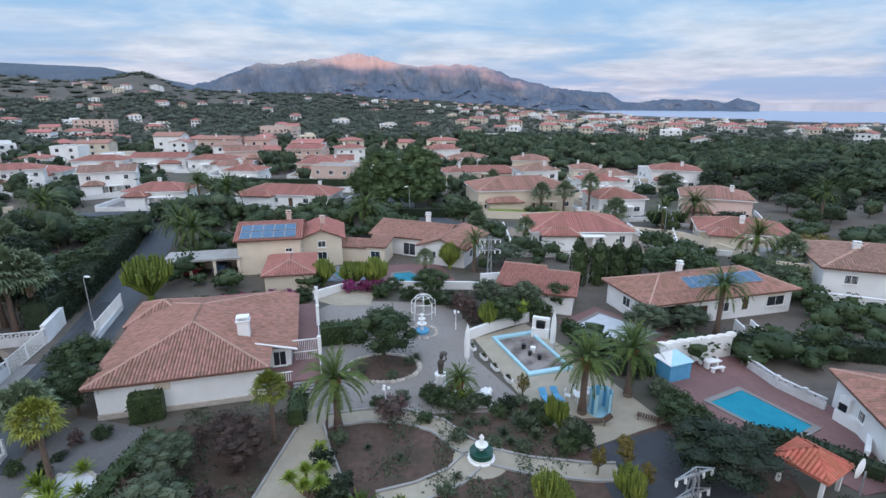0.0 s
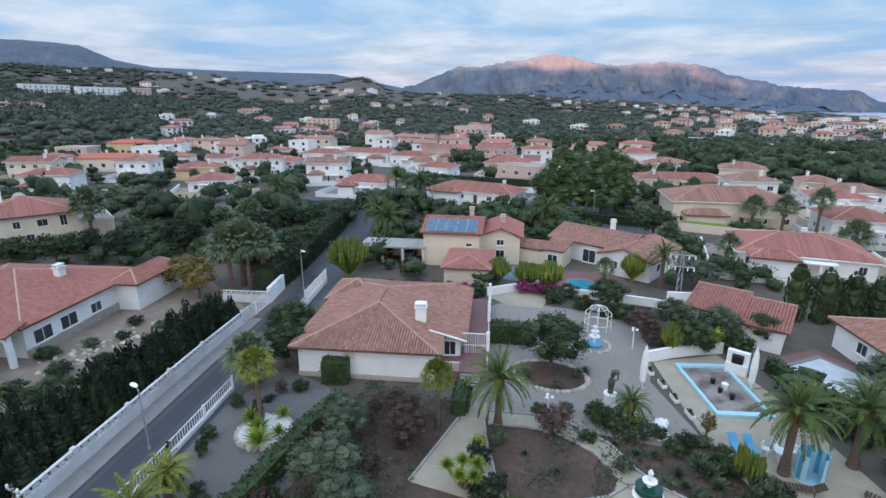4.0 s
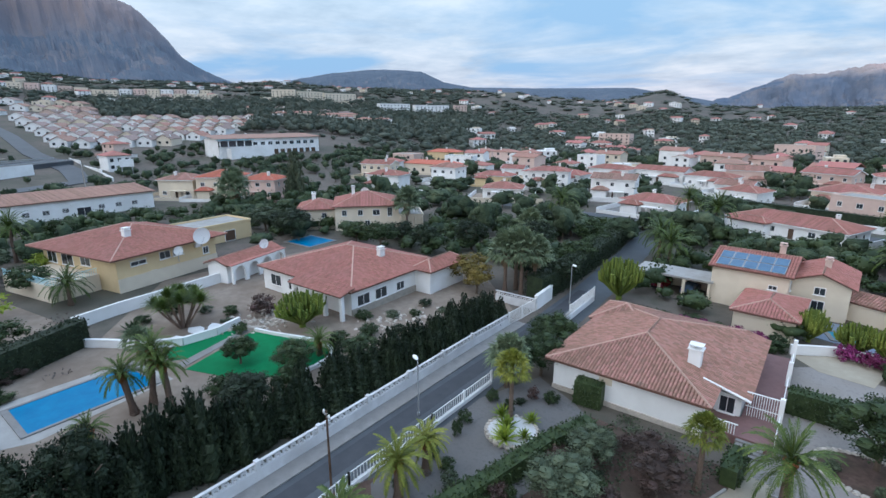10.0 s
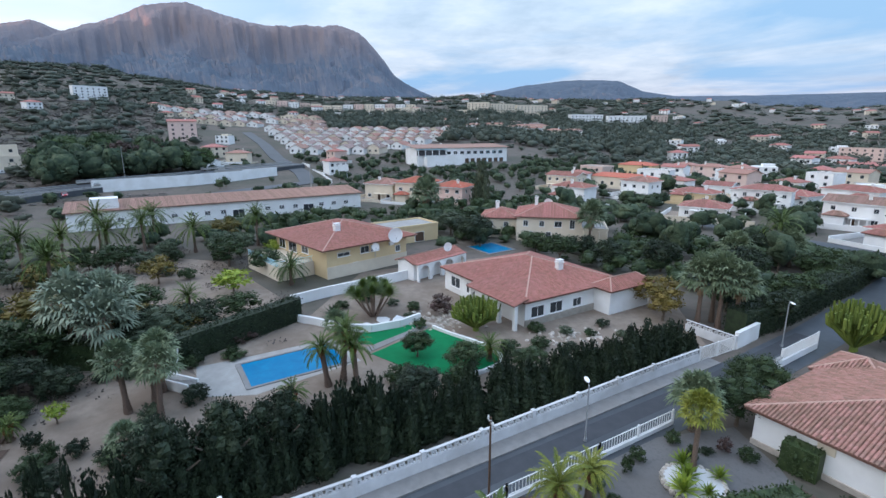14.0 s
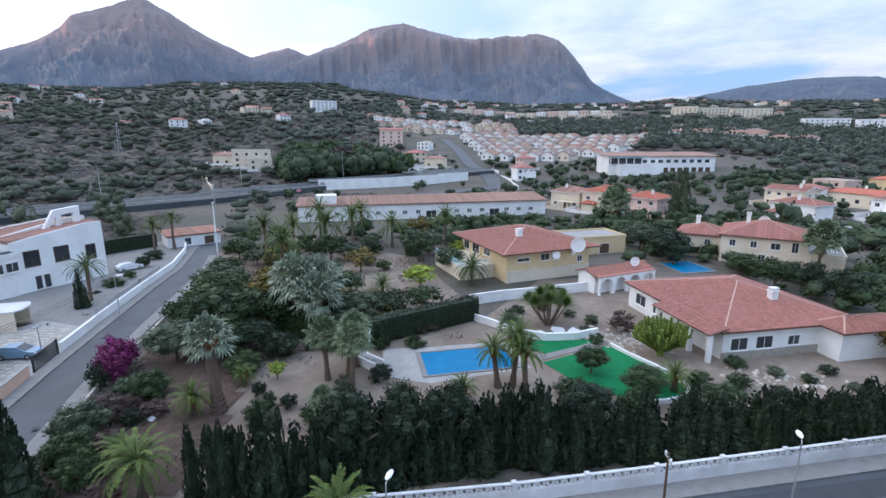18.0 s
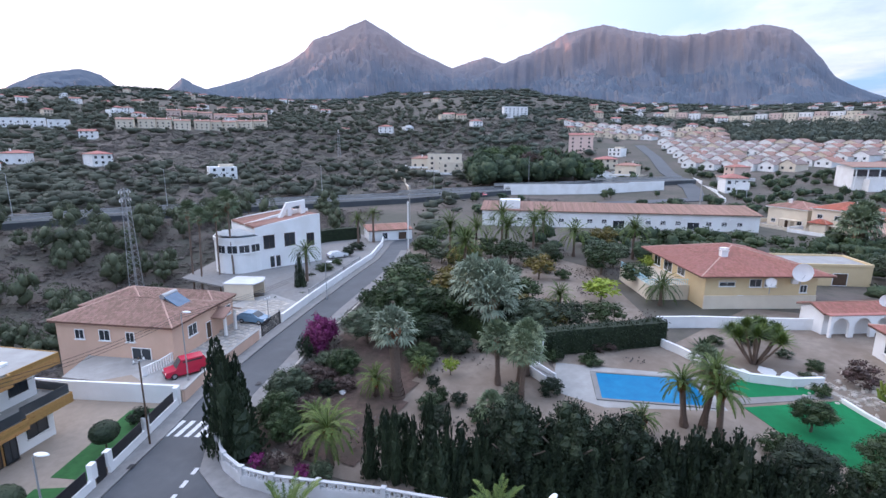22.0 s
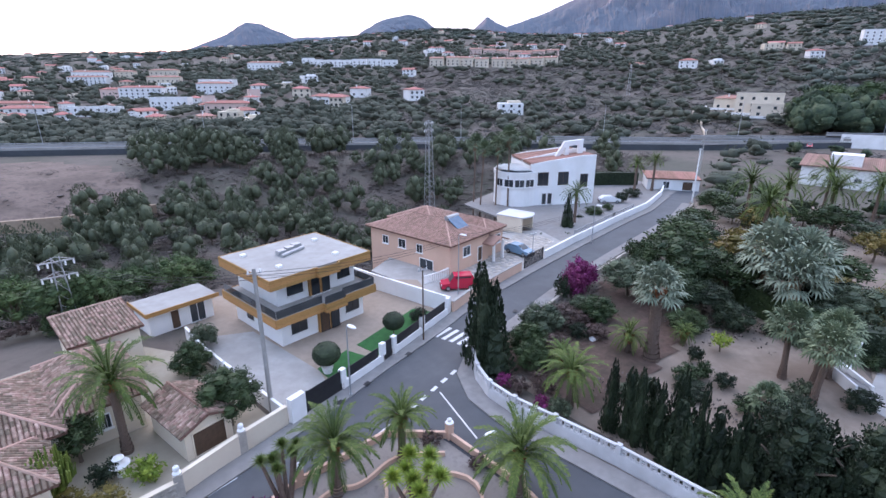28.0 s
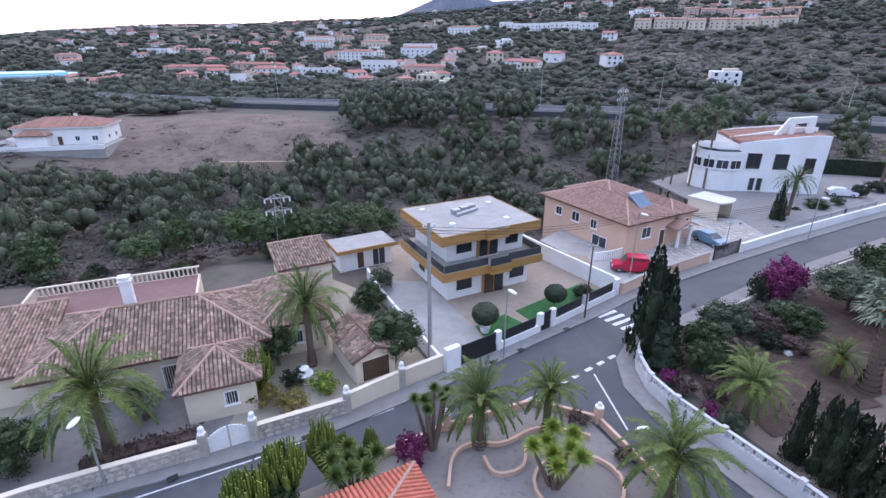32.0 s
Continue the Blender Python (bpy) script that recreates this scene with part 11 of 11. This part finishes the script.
class Scatter:
    """Many turned and stretched copies of a few small patterns, gathered into one mesh."""

    def __init__(self, patterns):
        self.pat = [(np.array(g.v, dtype=np.float32), [list(f) for f in g.f]) for g in patterns]
        self.put = [[] for p in patterns]

    def place(self, rnd, x, y, z, w, h):
        self.put[rnd.randrange(len(self.pat))].append((x, y, z, w, w * rnd.uniform(0.8, 1.2), h, rnd.uniform(0, 6.28)))

    def mesh(self, name, material):
        vs, loops, starts = [], [], []
        nv = nl = 0
        for (v, f), rows in zip(self.pat, self.put):
            if not rows:
                continue
            a = np.array(rows, dtype=np.float32)
            c, s = np.cos(a[:, 6:7]), np.sin(a[:, 6:7])
            px, py = v[None, :, 0] * a[:, 3:4], v[None, :, 1] * a[:, 4:5]
            q = np.stack([px * c - py * s + a[:, 0:1], px * s + py * c + a[:, 1:2], v[None, :, 2] * a[:, 5:6] + a[:, 2:3]], axis=2)
            vs.append(q.reshape(-1, 3))
            flat_ = np.array([i for k in f for i in k], dtype=np.int32)
            ln = np.array([len(k) for k in f], dtype=np.int32)
            st = np.concatenate([[0], np.cumsum(ln)[:-1]]).astype(np.int32)
            m = len(rows)
            loops.append((flat_[None, :] + nv + np.arange(m, dtype=np.int32)[:, None] * len(v)).reshape(-1))
            starts.append((st[None, :] + nl + np.arange(m, dtype=np.int32)[:, None] * len(flat_)).reshape(-1))
            nv += m * len(v)
            nl += m * len(flat_)
        vs, loops, starts = np.concatenate(vs), np.concatenate(loops), np.concatenate(starts)
        me = bpy.data.meshes.new(name)
        me.vertices.add(len(vs))
        me.vertices.foreach_set("co", vs.reshape(-1))
        me.loops.add(len(loops))
        me.loops.foreach_set("vertex_index", loops)
        me.polygons.add(len(starts))
        me.polygons.foreach_set("loop_start", starts)
        me.materials.append(material)
        me.update(calc_edges=True)
        return me


def crown_pattern(seed, lobes, n, m, leaves, size, flat=1.0, core=0.40):
    """A crown of width 1 and height 1 over its foot."""
    rnd = random.Random(seed)
    g = G()
    g.blob(0, 0, 0.58 * core / 0.40, core, core, core * 0.85 * flat, rnd, 0.30, n, m)
    for k in range(lobes):
        a = k * 2.4 + rnd.uniform(0, 1)
        o = rnd.uniform(0.22, 0.36)
        s = rnd.uniform(0.16, 0.26)
        g.blob(math.cos(a) * o, math.sin(a) * o, rnd.uniform(0.40, 0.82), s, s, s * 0.85, rnd, 0.3, 5, 3)
    leafy(g, 0, 0, 0, 1.0, 1.0, rnd, leaves, size)
    return g


def woods():
    """Tree cover of the distance: near woods leafy, far woods in small lumps."""
    near = Scatter([crown_pattern(40 + k, 4, 7, 5, 34, 0.13) for k in range(14)])
    mid = Scatter([crown_pattern(70 + k, 0, 6, 4, 30, 0.17, 1.0, 0.36) for k in range(16)])
    hill = Scatter([crown_pattern(270 + k, 2, 6, 4, 22, 0.13, 0.9, 0.36) for k in range(14)])
    trunks = G()
    for lo, hi, step in ((100, 330, 5.6), (330, 780, 11.4), (780, 1750, 23.0)):
        k = int(hi / step) + 1
        for i in range(-k, k + 1):
            for j in range(-k, k + 1):
                x, y = (i + FR.uniform(-.5, .5)) * step, (j + FR.uniform(-.5, .5)) * step
                r = math.hypot(x, y)
                if not lo < r < hi:
                    continue
                az = math.degrees(math.atan2(-x, y))
                a2 = az % 360
                if -150 < az < -64 or (118 < a2 < 215 and r < 205):
                    continue
                patch = noise.noise((x * 0.007, y * 0.007, 2)) + 0.5 * noise.noise((x * 0.02, y * 0.02, 6))
                keep = 0.82 if patch > -0.05 else 0.32
                small = belt = False
                if -64 < az < -2:
                    keep = 0.93 if 175 < r < 420 else 0.5
                    small = r < 175
                elif -2 <= az < 62 and r < 330:
                    keep = 0.8 if patch > -0.2 else 0.55
                    small = FR.random() < 0.85
                elif (50 < az < 74 and 408 < r < 690) or (74 <= az < 87 and 490 < r < 660):
                    keep, belt = 1.0, True
                elif 20 < az < 50 and r > 860:
                    keep = 0.3 if patch > 0.1 else 0.1
                elif 0 < az < 62:
                    keep = 0.92 if patch > -0.15 else 0.6
                elif az > 0 and a2 < 100 and r < 660:
                    keep *= 0.9 if r < 330 and az < 76 else 0.6
                    small = True
                elif 128 < a2 < 152 and r < 560:
                    keep *= 0.42
                elif 100 < a2 <= 128 and r < 420:
                    keep *= 0.45
                elif 128 <= a2 < 215:
                    keep = 0.96 if patch > -0.2 else 0.7
                big = 100 < a2 < 112.5 and 212 < r < 300
                if big:
                    keep, small = 0.9, False
                if FR.random() > keep or not free(x, y, 1.0) or not free(x * (1 + 9.0 / r), y * (1 + 9.0 / r), -4.5):
                    continue
                z = land(x, y)
                if 113 < a2 < 215 and r < 1000:
                    w = FR.uniform(4.0, 9.0) * (0.8 + r / 900.0)
                    hill.place(FR, x, y, z - 0.4, w, w * FR.uniform(0.5, 0.8))
                    continue
                if belt:
                    for more in range(2):
                        a, b = x + FR.uniform(-4, 4), y + FR.uniform(-4, 4)
                        if free(a, b, 1.0):
                            mid.place(FR, a, b, land(a, b) - 0.8, FR.uniform(8, 14), FR.uniform(6, 12))
                    continue
                if r < 330:
                    h, w = FR.uniform(4.0, 8.5), FR.uniform(5.0, 9.0)
                    if big:
                        h, w = FR.uniform(9, 16), FR.uniform(9, 14)
                    elif small or 60 < a2 < 128:
                        h, w = FR.uniform(2.4, 5.2), FR.uniform(3.0, 6.0)
                    near.place(FR, x, y, z - 0.2, w, h)
                    trunks.tube([(x, y, z - 0.3), (x, y, z + h * 0.5)], [0.18, 0.12], 4, False)
                elif r < 780:
                    q = 0.6 if small else 1.0
                    q *= 0.7 if a2 > 128 else 1.0
                    mid.place(FR, x, y, z - 0.8, FR.uniform(8, 14) * q, FR.uniform(5, 8) * q)
                else:
                    mid.place(FR, x, y, z - 1.5, FR.uniform(17, 27), FR.uniform(5, 9) * (0.5 if az < -8 else 1.0))
    tagged(new("woodland_near", near.mesh("woodland_near", WOODS)), "mixed dark green trees between the houses", "trees", kind="stuff")
    tagged(new("woodland_far", mid.mesh("woodland_far", WOODS_FAR)), "dark green pine woods of the distance, paled by haze", "trees", kind="stuff")
    tagged(new("hill_trees", hill.mesh("hill_trees", HILL_TREES)), "grey-green trees scattered over the dry hillside, paled by haze", "trees", kind="stuff")
    solo("woodland_trunks", trunks, BARK, "brown trunks of the woodland trees", "trees", kind="stuff")


woods()


def garden_fill():
    """Shrubs and small trees of the gardens between the nearer houses."""
    sh = Scatter([crown_pattern(220 + k, 4, 6, 5, 90, 0.12, 0.9) for k in range(10)])
    for i in range(-62, 30):
        for j in range(-4, 42):
            x, y = (i + FR.uniform(-.5, .5)) * 2.9, (j + FR.uniform(-.5, .5)) * 2.9
            r = math.hypot(x, y)
            az = math.degrees(math.atan2(-x, y))
            if r < 46 or r > (118 if az < 60 else 172) or not -46 < az < 94 or (-104 < x < -46 and y < 56 + (x + 46) * 0.25) or (-46 <= x < 14 and y < 62) or (8 < x < 36 and 46 < y < 70):
                continue
            if FR.random() > 0.62 or not free(x, y, -0.5) or any(inside(c, x, y) for c in COVERS):
                continue
            near = False
            for ln, w in BANDS:
                for (ax, ay), (bx_, by_) in zip(ln, ln[1:]):
                    dx, dy = bx_ - ax, by_ - ay
                    t = max(0.0, min(1.0, ((x - ax) * dx + (y - ay) * dy) / (dx * dx + dy * dy)))
                    near = near or (x - ax - t * dx) ** 2 + (y - ay - t * dy) ** 2 < (w + 1.2) ** 2
            if near:
                continue
            w = FR.uniform(1.6, 4.4)
            sh.place(FR, x, y, land(x, y) - 0.15, w, w * FR.uniform(0.6, 1.05))
    tagged(new("garden_shrubs", sh.mesh("garden_shrubs", LEAF)), "mixed green shrubs between the garden walls", "shrubs", kind="stuff")


garden_fill()


def valley():
    """The overgrown valley between the second street and the highway: soft pines over dry scrub."""
    shapes = [crown_pattern(110 + k, 5, 6, 5, 430, 0.066, 1.0, 0.22) for k in range(8)]
    for g in shapes:
        g.v = [(x * (1.2 - 0.5 * z), y * (1.2 - 0.5 * z), z) for x, y, z in g.v]
    pines = Scatter(shapes)
    scrub = Scatter([crown_pattern(140 + k, 0, 5, 3, 80, 0.095, 0.5, 0.20) for k in range(10)])
    trunks = G()
    for tries in range(5200):
        az = FR.uniform(122, 214)
        r = FR.uniform(58, 178)
        x, y = polar(az, r)
        if not free(x, y, 2.0) or (y > -62 and x > -62 and x < 6) or (x < -54 and y > -66 - (x + 54) * -0.3 and az < 134) or (-100 < x < -54 and -90 < y < -50) or (x > 0 and y > -58):
            continue
        if a_clear(x, y) and FR.random() < 0.88:
            continue
        z = land(x, y)
        k = noise.noise((x * 0.025, y * 0.025, 5))
        if FR.random() < (0.06 if k > 0.08 else 0.015) and r > 70:
            h, w = FR.uniform(4.0, 8.0), FR.uniform(3.6, 6.5)
            pines.place(FR, x, y, z + 0.3, w, h)
            trunks.tube([(x, y, z - 0.4), (x + 0.2, y, z + h * 0.55)], [0.2, 0.1], 6, False)
        else:
            scrub.place(FR, x, y, z - 0.2, FR.uniform(2.2, 4.8), FR.uniform(0.8, 2.0))
    for cx, cy, sx, sy, count, h0, h1 in ((24, -86, 16, 8, 24, 4.0, 6.5), (18, -106, 16, 7, 24, 5.0, 8.5), (46, -104, 12, 8, 17, 5.0, 8.0), (-6, -168, 16, 9, 28, 6.0, 9.5), (-38, -164, 16, 8, 26, 6.0, 9.0), (-62, -128, 18, 12, 24, 5.0, 8.0), (-30, -96, 14, 9, 14, 4.5, 7.5), (-2, -128, 10, 7, 14, 5.0, 8.0), (-100, -128, 14, 10, 26, 5.0, 8.0)):
        for k in range(count):
            x, y = FR.gauss(cx, sx), FR.gauss(cy, sy)
            if not free(x, y, 2.0) or a_clear(x, y) or y > -66:
                continue
            z = land(x, y)
            h = FR.uniform(h0, h1) * 1.15
            pines.place(FR, x, y, z + 0.2, h * FR.uniform(0.62, 0.85), h)
            trunks.tube([(x, y, z - 0.4), (x + 0.2, y, z + h * 0.55)], [0.2, 0.1], 6, False)
    tagged(new("valley_pines", pines.mesh("valley_pines", LEAF_PINE)), "bushy pines of the overgrown valley", "trees", kind="stuff")
    solo("valley_trunks", trunks, BARK, "trunks of the valley pines", "trees", kind="stuff")
    tagged(new("valley_scrub", scrub.mesh("valley_scrub", SCRUB)), "dry brownish scrub on the valley slopes", "scrub", kind="stuff")


def a_clear(x, y):
    return (-4 < x < 72 and -200 < y < -140) or (8 < x < 72 and -141 < y < -128)


valley()


def hill_scrub():
    """Dark low scrub on the open hillside beyond the highway, and weeds over the dry plots."""
    w = G()
    low = Scatter([crown_pattern(180 + k, 0, 5, 3, 14, 0.17, 0.5, 0.28) for k in range(10)])
    for tries in range(11000):
        az = FR.uniform(103, 153)
        r = FR.uniform(205, 620)
        x, y = polar(az, r)
        if not free(x, y, 1):
            continue
        k = 0.7 + r / 700.0
        low.place(FR, x, y, land(x, y) - 0.4, FR.uniform(2.6, 5.4) * k, FR.uniform(0.6, 1.5) * k)
    tagged(new("hillside_scrub", low.mesh("hillside_scrub", SCRUB_DARK)), "dark low scrub over the open hillside", "scrub", kind="stuff")
    for tries in range(2600):
        x, y = FR.uniform(-116, -26), FR.uniform(-54, -2)
        if y < -30.5 + (x + 26) * 0.34 or not free(x, y, 0) or (x > -56 and y > -13) or x > -24.5 - (y + 31) * 0.06 - 2:
            continue
        if noise.noise((x * 0.09, y * 0.09, 1)) < 0.02:
            continue
        leafy(w, x, y, -0.15, FR.uniform(0.3, 0.9), FR.uniform(0.5, 1.4), FR, 9, 0.28)
    solo("plot_weeds", w, SCRUB, "dry weeds and low plants over the sandy plot", "weeds", kind="stuff")
    v = G()
    for tries in range(3600):
        x, y = FR.uniform(-26, 18), FR.uniform(18, 35)
        if noise.noise((x * 0.25, y * 0.25, 3)) < -0.06 or (-12 < x < -5.2) or x < -20.2 or x > 9.6 or abs(math.hypot(x - 2.7, y - 29.3) - 1) < 1.2:
            continue
        leafy(v, x, y, -0.1, FR.uniform(0.25, 0.6), FR.uniform(0.4, 0.9), FR, 7, 0.2)
    solo("bed_plants", v, LEAF_OLIVE, "low sparse plants in the garden beds", "plants", kind="stuff")


hill_scrub()

# rubble stones on the face of the street walls of the Spanish house
SR = random.Random(12)
STONES = [G().blob(0, 0, 0, 0.5, 0.35, 0.5, random.Random(50 + k), 0.22, 7, 4).mesh("stone", STONE) for k in range(4)]
for nm, run in (("wall_stone_spanish", STONEWALL[0]), ("wall_stone_spanish_east", STONEWALL[1][:3])):
    for a, b in zip(run, run[1:]):
        ln = math.hypot(b[0] - a[0], b[1] - a[1])
        u = Vector((b[0] - a[0], b[1] - a[1], 0)) / ln
        nrm = Vector((-u.y, u.x, 0))
        if nrm.y < 0:
            nrm = -nrm
        for row in range(3):
            t = SR.uniform(0.05, 0.2)
            while t < ln - 0.25:
                w = SR.uniform(0.36, 0.66)
                st = part("stone", STONES[SR.randrange(4)], None, bpy.data.objects[nm])
                c = Vector((a[0], a[1], 0.20 + row * 0.38)) + u * (t + w / 2) + nrm * 0.13
                st.matrix_world = Matrix.LocRotScale(c, Euler((0, 0, math.atan2(u.y, u.x))), (w * 0.98, 0.24, 0.39))
                t += w
